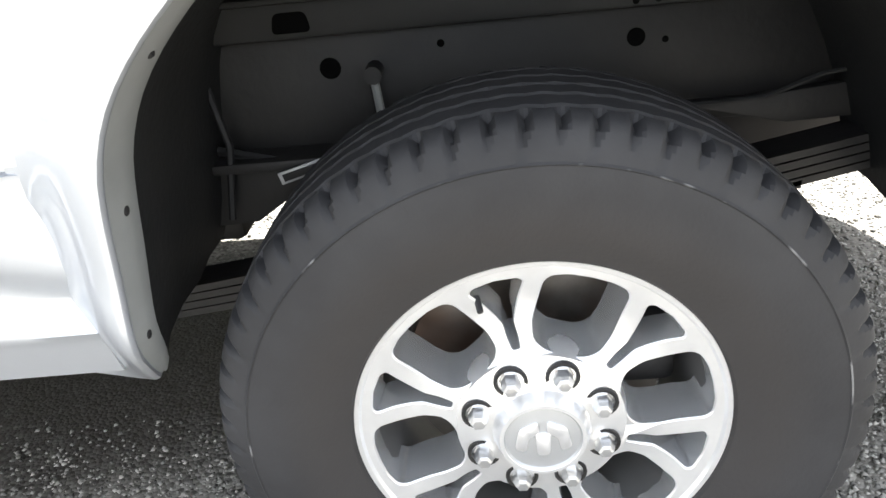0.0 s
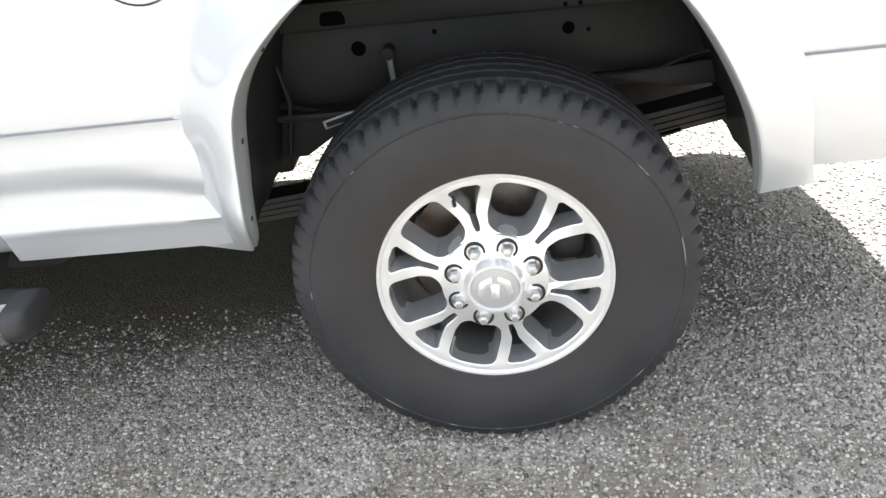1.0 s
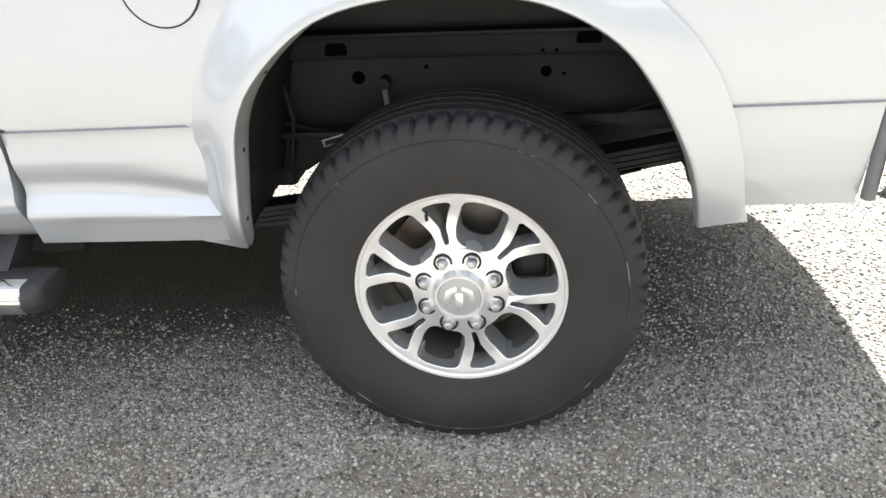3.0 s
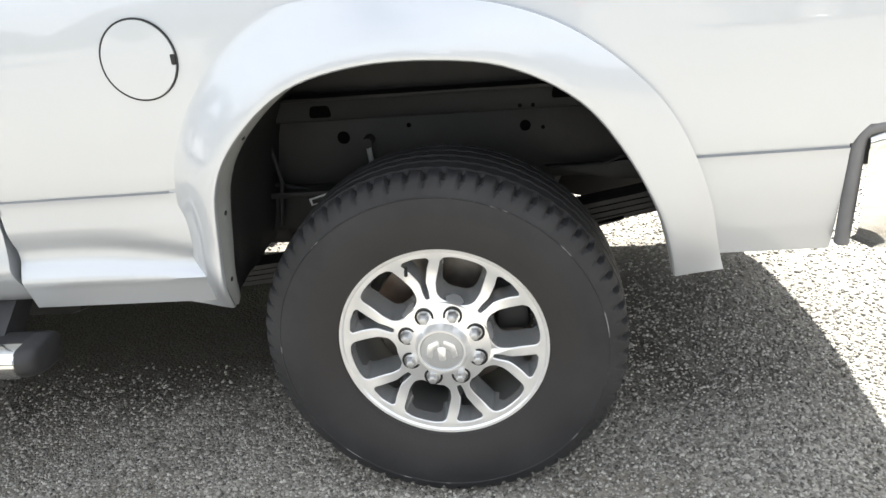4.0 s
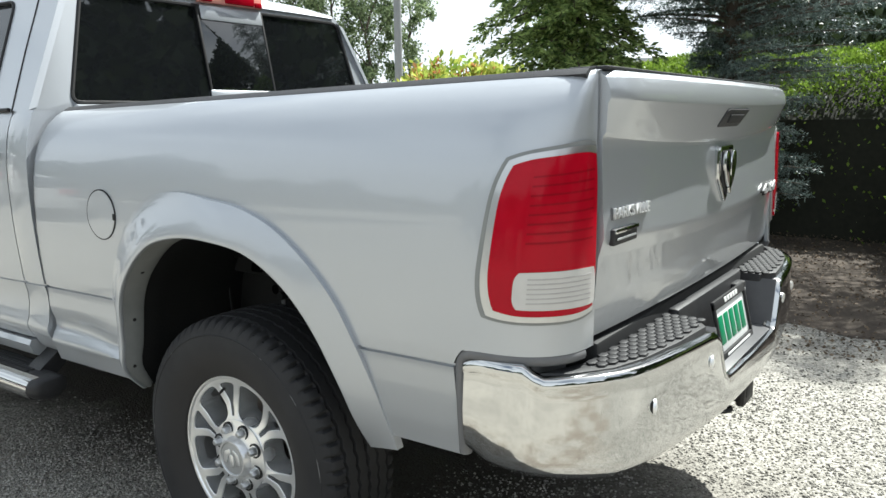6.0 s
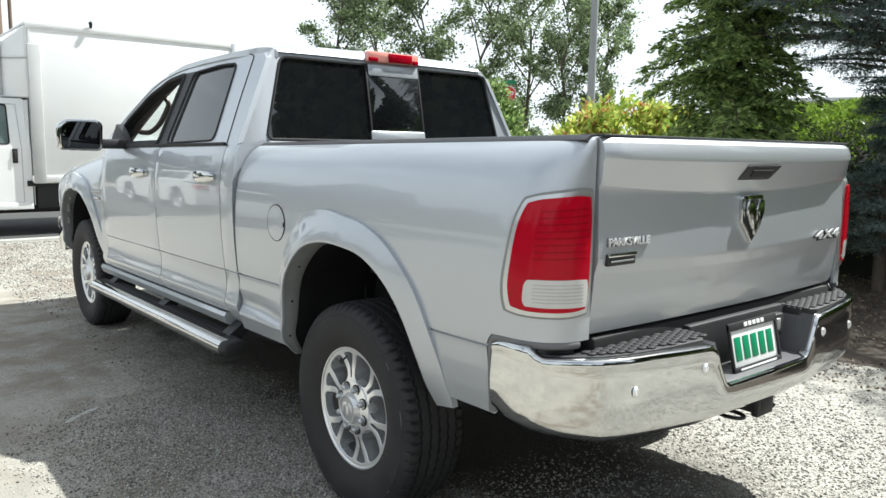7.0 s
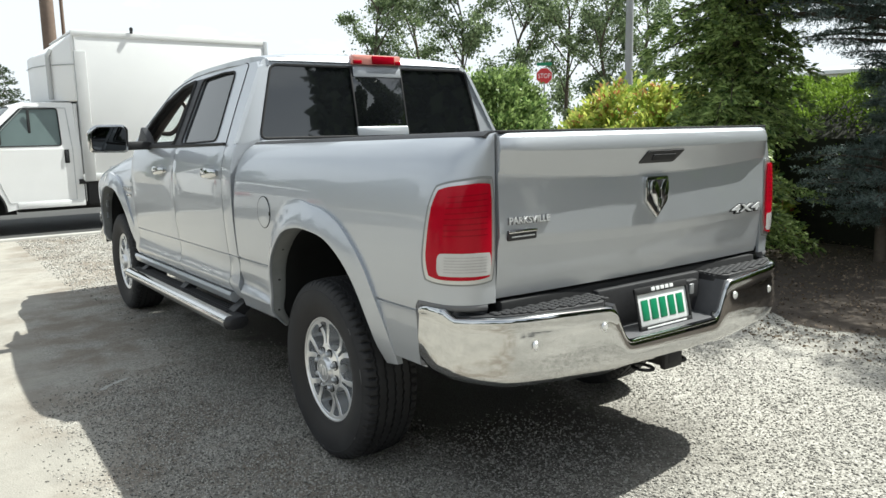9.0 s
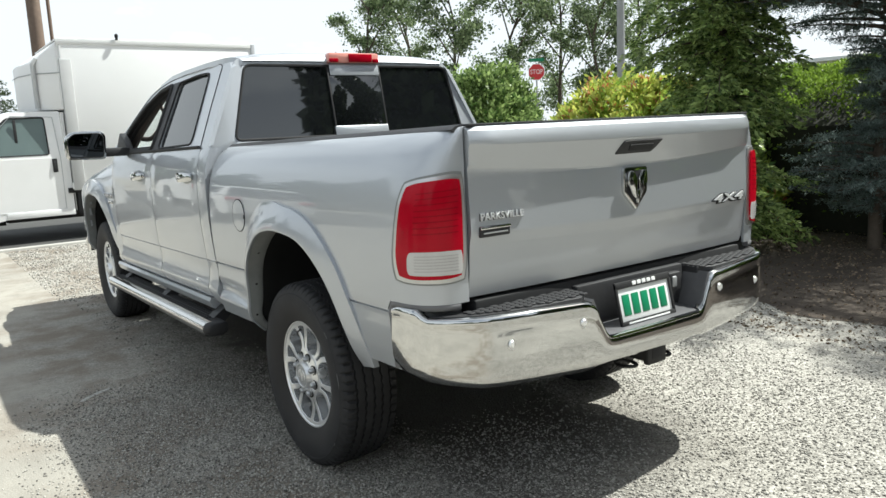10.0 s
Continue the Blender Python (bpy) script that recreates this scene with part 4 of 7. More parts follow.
for s in (-1, 1):
    fix = (lambda b: b) if s < 0 else mirrored
    bm = bmesh.new()
    pad = [(-0.915, -0.985), (-0.885, -1.040), (-0.80, -1.100), (-0.70, -1.131), (-0.55, -1.154), (-0.385, -1.167), (-0.33, -1.130), (-0.33, -1.040), (-0.80, -1.035)]
    prism(bm, pad, 0.80, 0.852, "z", 0.004)
    stp = part("step_pad", fix(bm), BLACK_PLASTIC, bumper, "dark step pad with raised honeycomb tread")
    tread = bmesh.new()
    prism(tread, [(0.017 * math.cos(a * math.pi / 3), 0.0105 * math.sin(a * math.pi / 3) / 0.866) for a in range(6)], 0.0, 0.006, "z", 0.0015)
    first = None
    for j in range(5):
        for i in range(19):
            x, y = -0.86 + i * 0.0285, -1.052 - j * 0.0225 - (0.01125 if i % 2 else 0)
            if y < np.interp(x, [-0.875, -0.80, -0.70, -0.55, -0.385], [-1.030, -1.085, -1.118, -1.141, -1.153]):
                continue
            at = Matrix.Translation((s * -x, y, 0.8515))
            if first is None:
                first = part("tread_lug", tread, BLACK_PLASTIC, stp, "", at)
            else:
                again(first, stp, at)
    seal = [(-0.930, -0.812, 0.640), (-0.938, -0.812, 0.74), (-0.942, -0.812, 0.835), (-0.943, -0.815, 0.858), (-0.944, -0.824, 0.872), (-0.946, -0.842, 0.878)]
    seal += [tuple(bed_pt(1 - k / 12, 0.890, -0.012) + Vector((0, 0, -0.012))) for k in range(1, 12)]
    part("rubber_seal", fix(tube(bmesh.new(), seal, 0.0145, 10)), SEAL_GREY, bumper, "grey rubber seal between bed and bumper")
    part("gap_filler", fix(boxed(-0.915, -0.76, -0.975, -0.825, 0.79, 0.876, 0.012)), SEAL_GREY, bumper, "dark filler between body and bumper")
part("valance", boxed(-0.76, 0.76, -1.045, -0.96, 0.74, 0.885, 0.01), GAP, bumper, "black filler under the tailgate")
part("plate_pocket", boxed(-0.31, 0.31, -1.075, -1.04, 0.68, 0.865, 0.01), BLACK_PLASTIC, bumper, "black plastic number plate recess")
part("plate_shelf", prism(bmesh.new(), [(-1.07, 0.680), (-1.07, 0.705), (-1.188, 0.694), (-1.188, 0.672)], -0.275, 0.275, "x", 0.004), SHELF_GREY, bumper, "grey shelf below the plate")
for s in (-1, 1):
    bm = bmesh.new()
    ring_loft(bm, [[(s * 0.272, -1.06, 0.69), (s * 0.335, -1.06, 0.838), (s * 0.345, -1.06, 0.83), (s * 0.29, -1.06, 0.68)], [(s * 0.272, -1.182, 0.69), (s * 0.335, -1.178, 0.838), (s * 0.345, -1.178, 0.83), (s * 0.29, -1.182, 0.68)]])
    part("recess_side", bm, SHELF_GREY, bumper)
plate = part("number_plate", boxed(-0.152, 0.152, -1.096, -1.090, 0.692, 0.846, 0.003), PLATE_WHITE, bumper, "white plate with plain green bars in a black frame", Matrix.Translation((0, -1.128, 0.775)) @ pose(0, 0, 0, -13) @ Matrix.Translation((0, 1.093, -0.769)))
for x0, x1, z0, z1 in ((-0.160, 0.160, 0.684, 0.703), (-0.160, 0.160, 0.826, 0.852), (-0.160, -0.149, 0.690, 0.848), (0.149, 0.160, 0.690, 0.848)):
    part("plate_frame", boxed(x0, x1, -1.104, -1.093, z0, z1, 0.003), GAP, plate)
for k in range(5):
    part("plate_bar", boxed(-0.128 + k * 0.053, -0.088 + k * 0.053, -1.0985, -1.0955, 0.722, 0.802, 0.002), PLATE_GREEN, plate, "plain green bar")
for k in range(5):
    part("plate_bar", boxed(-0.065 + k * 0.028, -0.044 + k * 0.028, -1.1055, -1.1035, 0.832, 0.847, 0.001), PLATE_WHITE, plate, "plain white bar")
part("plate_bar", boxed(-0.12, 0.12, -1.1055, -1.1035, 0.690, 0.697, 0.001), PLATE_WHITE, plate)
sock = part("trailer_socket", boxed(0.185, 0.262, -1.105, -1.070, 0.765, 0.842, 0.008), BLACK_PLASTIC, bumper, "black trailer wiring socket")
part("socket_cover", boxed(0.198, 0.225, -1.112, -1.104, 0.785, 0.828, 0.004), ALU, sock)
for x in (-0.70, -0.395, 0.395, 0.70):
    y = np.interp(abs(x), [0.395, 0.70], [-1.190, -1.157])
    part("parking_sensor", lathe(bmesh.new(), [(0.0, 0.003), (0.012, 0.002), (0.0135, 0.0), (0.017, 0.001), (0.018, -0.004)], 20), ALLOY, bumper, "round silver parking sensor", pose(x, y, 0.766 if abs(x) < 0.5 else 0.745, 0, 0, 90 + (x / 0.7) * -14) @ Matrix.Diagonal((-1, 1, 1, 1)) @ pose(0, 0, 0))
hitch = part("tow_hitch", boxed(-0.045, 0.045, -1.185, -0.70, 0.540, 0.625, 0.006), UNDER, truck, "black tow hitch receiver under the bumper")
# flat dark face painted as the shade in the open receiver
part("receiver_mouth", boxed(-0.032, 0.032, -1.1915, -1.14, 0.553, 0.612, 0.002), GAP, hitch)
part("receiver_collar", boxed(-0.054, 0.054, -1.19, -1.165, 0.531, 0.634, 0.006), UNDER, hitch)
for s in (-1, 1):
    loop = [(s * 0.10 + 0.032 * math.cos(q * math.pi / 8), -1.12 + 0.045 * math.sin(q * math.pi / 8), 0.536) for q in range(17)]
    part("chain_loop", tube(bmesh.new(), loop, 0.007, 6, False), UNDER, hitch)
part("cross_tube", tube(bmesh.new(), [(-0.55, -0.90, 0.58), (-0.3, -0.92, 0.575), (0.3, -0.92, 0.575), (0.55, -0.90, 0.58)], 0.036), UNDER, hitch)

# cab shell
def cab_side(y0, y1, table, bevel_front=0.0, ztop=None, arch=None):
    n = max(4, int((y1 - y0) / 0.06))
    zs = [r[0] for r in table]
    rows = []
    for z in zs:
        row = []
        for k in range(n + 1):
            y = y0 + (y1 - y0) * k / n
            x = prof(table, z)
            e = min(y - y0, y1 - y)
            x -= 0.004 * max(0.0, 1 - e / 0.012)
            if bevel_front and y > y1 - bevel_front:
                t = (y - y1 + bevel_front) / bevel_front
                x -= 0.13 * t * t
            zz = z
            if ztop and z > 1.0:
                zz = 1.0 + (z - 1.0) * (ztop(y) - 1.0) / (zs[-1] - 1.0)
            row.append((-x, y, zz))
        rows.append(row)
    return sheet(bmesh.new(), rows, (-1, 0, 0), 0.014, None if arch is None else (lambda c: not in_arch(c.y, c.z, arch)))


def hood_z(y):
    return float(np.interp(y, [3.08, 3.3, 3.8, 4.3, 4.62, 4.75], [1.395, 1.375, 1.325, 1.26, 1.19, 1.12]))


FENDER_X = [(0.585, 0.935), (0.62, 0.95), (0.70, 0.948), (0.80, 0.952), (0.9, 0.958), (1.0, 0.962), (1.10, 0.962), (1.18, 0.958), (1.25, 0.945), (1.31, 0.922), (1.36, 0.885), (1.395, 0.84)]


def glass_x(z):
    """Half width of the cab above the belt line, leaning inwards."""
    return 0.930 - (z - 1.408) * 0.46


SIDE_OUT = [(0.985, 1.408), (1.035, 1.70), (1.06, 1.828), (1.11, 1.862), (1.6, 1.888), (2.1, 1.885), (2.40, 1.864), (2.66, 1.805), (2.93, 1.645), (3.14, 1.50), (3.26, 1.408)]
WIN_REAR = rounded([(1.285, 1.432), (1.955, 1.424), (1.985, 1.835), (1.62, 1.846), (1.40, 1.836)], 0.045)
WIN_FRONT = rounded([(2.085, 1.422), (2.115, 1.834), (2.36, 1.815), (2.62, 1.735), (2.86, 1.590), (3.02, 1.418)], 0.04)
DOOR_DIV = 2.035

for s in (-1, 1):
    fix = (lambda b: rake(b, 1.7)) if s < 0 else (lambda b: mirrored(rake(b, 1.7)))
    part("cab_corner", fix(cab_side(0.958, 1.098, [(0.536, 0.900), (0.552, 0.922), (0.570, 0.934)] + CAB_X)), PAINT, truck)
    bm = bmesh.new()
    prism(bm, [(-(x - 0.004), z) for z, x in [(0.538, 0.904), (0.552, 0.922), (0.570, 0.934)] + CAB_X] + [(-0.84, 1.408), (-0.84, 0.54)], 0.9595, 0.966, "y")
    part("cab_corner_return", fix(bm), PAINT, truck)
    part("front_fender", fix(cab_side(3.125, 4.70, FENDER_X, 0.30, hood_z, 3.795)), PAINT, truck)
    rocker = bmesh.new()
    ring_loft(rocker, [[(x, y, z) for x, z in ((-0.952, 0.578), (-0.962, 0.560), (-0.945, 0.520), (-0.90, 0.500), (-0.84, 0.51), (-0.84, 0.578))] for y in (1.105, 1.5, 2.2, 3.27)])
    part("rocker_panel", fix(rocker), PAINT, truck)
    for nm, y0, y1, yh in (("rear_door", 1.104, DOOR_DIV - 0.003, 1.27), ("front_door", DOOR_DIV + 0.003, 3.119, 2.31)):
        door = part(nm, fix(cab_side(y0, y1, CAB_X)), PAINT, truck)
        zc = 1.253
        bm = bmesh.new()
        rings = []
        for k in range(9):
            t = k / 8
            w = 0.012 + 0.010 * math.sin(math.pi * t) ** 0.5
            y = yh - 0.125 + 0.25 * t
            o = 0.006 + 0.030 * math.sin(math.pi * t) ** 0.6
            rings.append([(-0.972 - o - 0.010 * math.cos(a), y, zc + w * 1.3 * math.sin(a)) for a in [2 * math.pi * q / 10 for q in range(10)]])
        grip = part("door_handle", fix(ring_loft(bm, rings)), CHROME, door, "chrome door handle")
        bm = bmesh.new()
        prism(bm, [(yh + 0.105 * math.cos(a), zc + 0.038 * math.sin(a)) for a in [2 * math.pi * q / 20 for q in range(20)]], -0.9765, -0.970, "x", 0.001)
        part("handle_cup", fix(bm), ALU, grip)
        if nm == "front_door":
            part("key_lock", fix(boxed(-0.984, -0.972, yh - 0.165, yh - 0.135, zc - 0.014, zc + 0.014, 0.004)), CHROME, door)
    # window frames above the belt line, with real openings
    bm = holed(bmesh.new(), [SIDE_OUT, WIN_REAR, WIN_FRONT], lambda y, z: (-glass_x(z), y, z), (0.030, 0, 0.012))
    frame_ob = part("cab_frame", fix(bm), PAINT, truck, "silver window surrounds of the cab")
    # cut line of the rear door in the pillar, black centre pillar, seals and glass
    bm = bmesh.new()
    line = [(1.104, 1.405), (1.165, 1.62), (1.205, 1.80), (1.235, 1.862), (1.40, 1.876), (1.9, 1.879), (2.35, 1.852), (2.63, 1.785), (2.90, 1.628), (3.07, 1.50)]
    tube(bm, [(-glass_x(z) - 0.0005, y, z) for y, z in [tuple(q[:2]) for q in spline([(a, b, 0) for a, b in line], 4)]], 0.0032, 6)
    part("door_seam", fix(bm), GAP, frame_ob, "dark seam of the door frames")
    bm = bmesh.new()
    prism(bm, [(1.945, 1.412), (2.10, 1.412), (2.128, 1.842), (1.975, 1.842)], 0, 0.006, "x")
    for v in bm.verts:
        v.co.x = -glass_x(v.co.z) - 0.003 + v.co.x
    part("centre_pillar", fix(bm), BLACK_PLASTIC, frame_ob, "black trim on the centre pillar")
    for nm, win, gm in (("rear_side_window", WIN_REAR, SIDE_GLASS), ("front_side_window", WIN_FRONT, TINTED_FRONT)):
        bm = bmesh.new()
        prism(bm, win, 0, 0.005, "x")
        for v in bm.verts:
            v.co.x = -glass_x(v.co.z) + 0.012 + v.co.x
        if gm is TINTED_FRONT and s < 0:
            # the driver's window is wound down: only its upper edge stands above the sill
            bmesh.ops.scale(bm, vec=(1, 1, 0.03), verts=bm.verts, space=Matrix.Translation((0, 0, -1.42)))
        g = part(nm, fix(bm), gm, truck, "dark tinted glass" if gm is SIDE_GLASS else "clear glass")
        g.visible_shadow = False
        bm = bmesh.new()
        loop = [(-glass_x(z) - 0.001, y, z) for y, z in win]
        tube(bm, loop + loop[:1], 0.0065 if gm is SIDE_GLASS else 0.015, 6, False)
        part("window_seal", fix(bm), GAP, g, "black rubber window seal")
        if gm is TINTED_FRONT:
            bm = bmesh.new()
            loop = [(-glass_x(z) + 0.036, 2.5 + (y - 2.5) * 0.985, 1.62 + (z - 1.62) * 0.97) for y, z in win]
            tube(bm, loop + loop[:1], 0.022, 6, False)
            part("door_inner_frame", fix(bm), GAP, g, "black inner frame of the door")
    part("belt_moulding", fix(tube(bmesh.new(), [(-0.9335, 1.12, 1.413), (-0.9355, 2.0, 1.413), (-0.934, 3.1, 1.410)], 0.008, 8)), GAP, truck, "black belt moulding below the windows")
    # towing mirror
    bm = bmesh.new()
    pts = rounded([(-1.345, 1.385), (-1.095, 1.378), (-1.085, 1.545), (-1.115, 1.572), (-1.30, 1.572), (-1.35, 1.53)], 0.03)
    prism(bm, pts, 2.60, 2.66, "y", 0.012)
    mir = part("door_mirror", fix(bm), CHROME, truck, "chrome towing mirror on a black arm")
    sh = [(x * 0.0 + (-1.217 + (x + 1.217) * 0.86), 1.475 + (z - 1.475) * 0.86) for x, z in pts]
    part("mirror_housing", fix(prism(bmesh.new(), sh, 2.64, 2.74, "y", 0.03)), CHROME, mir)
    part("mirror_surround", fix(prism(bmesh.new(), [(-1.217 + (x + 1.217) * 0.88, 1.475 + (z - 1.475) * 0.87) for x, z in pts], 2.594, 2.602, "y", 0.002)), GAP, mir)
    part("mirror_glass", fix(prism(bmesh.new(), [(-1.217 + (x + 1.217) * 0.84, 1.478 + (z - 1.478) * 0.82) for x, z in pts], 2.590, 2.5945, "y")), MIRROR, mir)
    part("mirror_arm", fix(boxed(-1.12, -0.925, 2.63, 2.74, 1.395, 1.455, 0.015)), BLACK_PLASTIC, mir)
    part("mirror_foot", fix(prism(bmesh.new(), [(2.60, 1.40), (3.02, 1.405), (2.82, 1.56), (2.70, 1.50)], -0.948, -0.90, "x", 0.01)), BLACK_PLASTIC, mir)
    # fender badges
    fb = part("fender_badge", fix(boxed(-0.966, -0.955, 3.09 + 0.10, 3.50, 1.075, 1.115, 0.003)), ALU, truck, "bright maker badge, plain bars")
    for k in range(5):
        part("bright_bar", fix(boxed(-0.971, -0.965, 3.20 + k * 0.058, 3.24 + k * 0.058, 1.08, 1.11, 0.002)), CHROME, fb)
    part("bright_bar", fix(boxed(-0.969, -0.958, 3.20, 3.46, 1.035, 1.056, 0.002)), CHROME, fb)
    # side step
    bm = bmesh.new()
    sec = [(-1.034, 0.402), (-1.052, 0.412), (-1.063, 0.432), (-1.064, 0.452), (-1.056, 0.468), (-1.040, 0.476), (-1.012, 0.480), (-1.012, 0.470), (-1.036, 0.462), (-1.050, 0.446), (-1.046, 0.424), (-1.032, 0.412)]
    ring_loft(bm, [[(x, y, z) for x, z in sec] for y in (0.945, 1.2, 2.0, 3.18)])
    step = part("side_step", fix(bm), CHROME, truck, "chrome side step with a black tread")
    bm = bmesh.new()
    sec2 = [(-1.030, 0.410), (-1.044, 0.440), (-1.030, 0.462), (-1.012, 0.4785), (-0.96, 0.482), (-0.938, 0.470), (-0.938, 0.425), (-0.98, 0.405)]
    ring_loft(bm, [[(x, y, z) for x, z in sec2] for y in (0.95, 1.2, 2.0, 3.17)])
    part("step_tread", fix(bm), BLACK_PLASTIC, step, "black rubber tread")
    for k in range(5):
        part("tread_strip", fix(boxed(-1.008 + k * 0.020, -0.997 + k * 0.020, 1.05, 3.12, 0.477, 0.4855, 0.002)), GAP, step)
    full = rounded([(-1.034, 0.401), (-1.064, 0.428), (-1.064, 0.458), (-1.045, 0.478), (-0.960, 0.484), (-0.938, 0.465), (-0.945, 0.420), (-0.98, 0.400)], 0.012)
    rings = []
    for y, k, dx in ((0.948, 1.0, 0.0), (0.935, 0.985, 0.002), (0.920, 0.94, 0.008), (0.911, 0.86, 0.013), (0.907, 0.72, 0.016)):
        rings.append([(-1.0 + dx + (x + 1.0) * k, y, 0.442 + (z - 0.442) * k) for x, z in full])
    part("step_end", fix(ring_loft(bmesh.new(), rings)), BLACK_PLASTIC, step, "black plastic end cap")
    for y in (1.02, 1.95, 2.95):
        bm = bmesh.new()
        ring_loft(bm, [[(-0.99, y, 0.47), (-0.99, y + 0.09, 0.47), (-0.94, y + 0.09, 0.43), (-0.94, y, 0.43)], [(-0.87, y, 0.56), (-0.87, y + 0.09, 0.56), (-0.82, y + 0.09, 0.54), (-0.82, y, 0.54)]])
        part("step_bracket", fix(bm), BLACK_PLASTIC, step)
    # inner sills and floor close the cab below
    part("inner_sill", fix(boxed(-0.935, -0.86, 0.98, 3.10, 0.58, 1.38, 0.004)), SEAT, truck)

# cab back wall with the rear window
def back_y(z):
    return 0.985 + max(0.0, z - 1.40) * 0.20


out = [(-0.925, 0.60), (0.925, 0.60), (0.945, 1.30), (0.925, 1.408), (0.735, 1.84), (0.695, 1.888), (0.60, 1.906), (-0.60, 1.906), (-0.695, 1.888), (-0.735, 1.84), (-0.925, 1.408), (-0.945, 1.30)]
REAR_WIN = rounded([(-0.772, 1.448), (0.775, 1.448), (0.705, 1.858), (-0.655, 1.858)], 0.04)
bm = holed(bmesh.new(), [out, REAR_WIN], lambda x, z: (x, back_y(z), z), (0, 0.03, 0))
part("cab_back", bm, PAINT, truck)
bm = bmesh.new()
prism(bm, REAR_WIN, 0, 0.006, "y")
for v in bm.verts:
    v.co.y = back_y(v.co.z) + 0.004 + v.co.y
rear_glass = part("rear_window", bm, PRIVACY, truck, "black privacy glass with a sliding centre pane")
bm = bmesh.new()
loop = [(x, back_y(z) + 0.001, z) for x, z in REAR_WIN]
tube(bm, loop + loop[:1], 0.008, 6, False)
part("window_seal", bm, GAP, rear_glass)


def back_panel(name, x0, x1, z0, z1, off, material, label, parent, bev=0.003):
    bm = bmesh.new()
    prism(bm, rounded([(x0, z0), (x1, z0), (x1, z1), (x0, z1)], 0.008), 0, 0.008, "y", bev)
    for v in bm.verts:
        v.co.y = back_y(v.co.z) - off + v.co.y
    return part(name, bm, material, parent, label)


back_panel("slider_header", -0.137, 0.198, 1.802, 1.866, 0.008, PAINT, "silver panel above the sliding pane", rear_glass)
back_panel("slider_sill", -0.158, 0.205, 1.452, 1.506, 0.008, PAINT, "silver panel below the sliding pane", rear_glass)
back_panel("sliding_pane", -0.150, 0.200, 1.506, 1.802, 0.004, PRIVACY, "", rear_glass)
for x in (-0.152, 0.200):
    back_panel("slider_frame", x - 0.004, x + 0.006, 1.45, 1.86, 0.006, GAP, "", rear_glass, 0.001)
stop_lamp = part("high_brake_lamp", prism(bmesh.new(), rounded([(-0.150, 1.874), (0.205, 1.874), (0.198, 1.934), (-0.140, 1.934)], 0.014), 1.058, 1.105, "y", 0.008), LENS_PINK, truck, "high brake lamp with red and clear lenses")
for x0, x1 in ((-0.010, 0.150),):
    part("brake_lens", boxed(x0, x1, 1.050, 1.062, 1.880, 1.928, 0.005), TAIL_RED, stop_lamp, "red centre lens")
for x0, x1 in ((-0.140, -0.080), (0.155, 0.196)):
    part("brake_lens", boxed(x0, x1, 1.051, 1.062, 1.878, 1.900, 0.004), TAIL_RED, stop_lamp)

# roof skin, windshield, hood and nose
rows = []
for y, zz, w in ((1.070, 1.872, 0.665), (1.078, 1.892, 0.675), (1.10, 1.912, 0.690), (1.13, 1.923, 0.705), (1.2, 1.932, 0.715), (1.5, 1.944, 0.72), (1.9, 1.945, 0.72), (2.2, 1.934, 0.715), (2.42, 1.912, 0.71), (2.52, 1.888, 0.70)):
    row = []
    for k in range(25):
        t = -1 + 2 * k / 24
        drop = (zz - (1.868 if y > 1.06 else 1.86)) * abs(t) ** 4 * (0.55 if y < 2.3 else 0.9)
        row.append((w * t, y, zz - drop))
    ze = min(row[0][2] - 0.006, float(np.interp(y, [1.05, 1.12, 1.6, 2.1, 2.4, 2.55], [1.835, 1.858, 1.878, 1.876, 1.855, 1.825])))
    rows.append([(-w - 0.004, y, ze)] + row + [(w + 0.004, y, ze)])
part("roof", rake(sheet(bmesh.new(), rows, (0, 0, 1), 0.02), 1.7), PAINT, truck)
rows = []
for y, zz, w in ((2.50, 1.882, 0.685), (2.72, 1.775, 0.735), (2.95, 1.635, 0.79), (3.15, 1.495, 0.845), (3.28, 1.395, 0.885)):
    rows.append([(w * t, y + 0.05 * (1 - t * t), zz) for t in [-1 + k / 6 for k in range(13)]])
ws = part("windshield", rake(sheet(bmesh.new(), rows, (0, 1, 1), 0.005), 1.7), CLEAR_GLASS, truck, "clear windscreen")
ws.visible_shadow = False
rows = []
for i in range(16):
    y = 3.20 + i * 0.10
    rows.append([(0.845 * t, y, hood_z(y) - 0.004 + 0.055 * (1 - t * t) + (0.02 if abs(t) < 0.4 else 0) * (1 - abs(t) / 0.4)) for t in [-1 + k / 12 for k in range(25)]])
part("hood", rake(sheet(bmesh.new(), rows, (0, 0, 1), 0.015), 1.7), PAINT, truck)
nose = part("grille_panel", boxed(-0.80, 0.80, 4.60, 4.72, 0.78, 1.20, 0.03), PAINT, truck)
for k in range(2):
    for j in range(2):
        part("grille_opening", boxed(-0.40 + k * 0.42, -0.02 + k * 0.42, 4.715, 4.735, 0.82 + j * 0.18, 0.98 + j * 0.18, 0.01), GAP, nose, "dark grille mesh")
for s in (-1, 1):
    part("headlamp", boxed(min(s * 0.45, s * 0.86), max(s * 0.45, s * 0.86), 4.62, 4.735, 0.92, 1.14, 0.03), LENS_CLEAR, truck, "clear headlamp")
bm = bmesh.new()
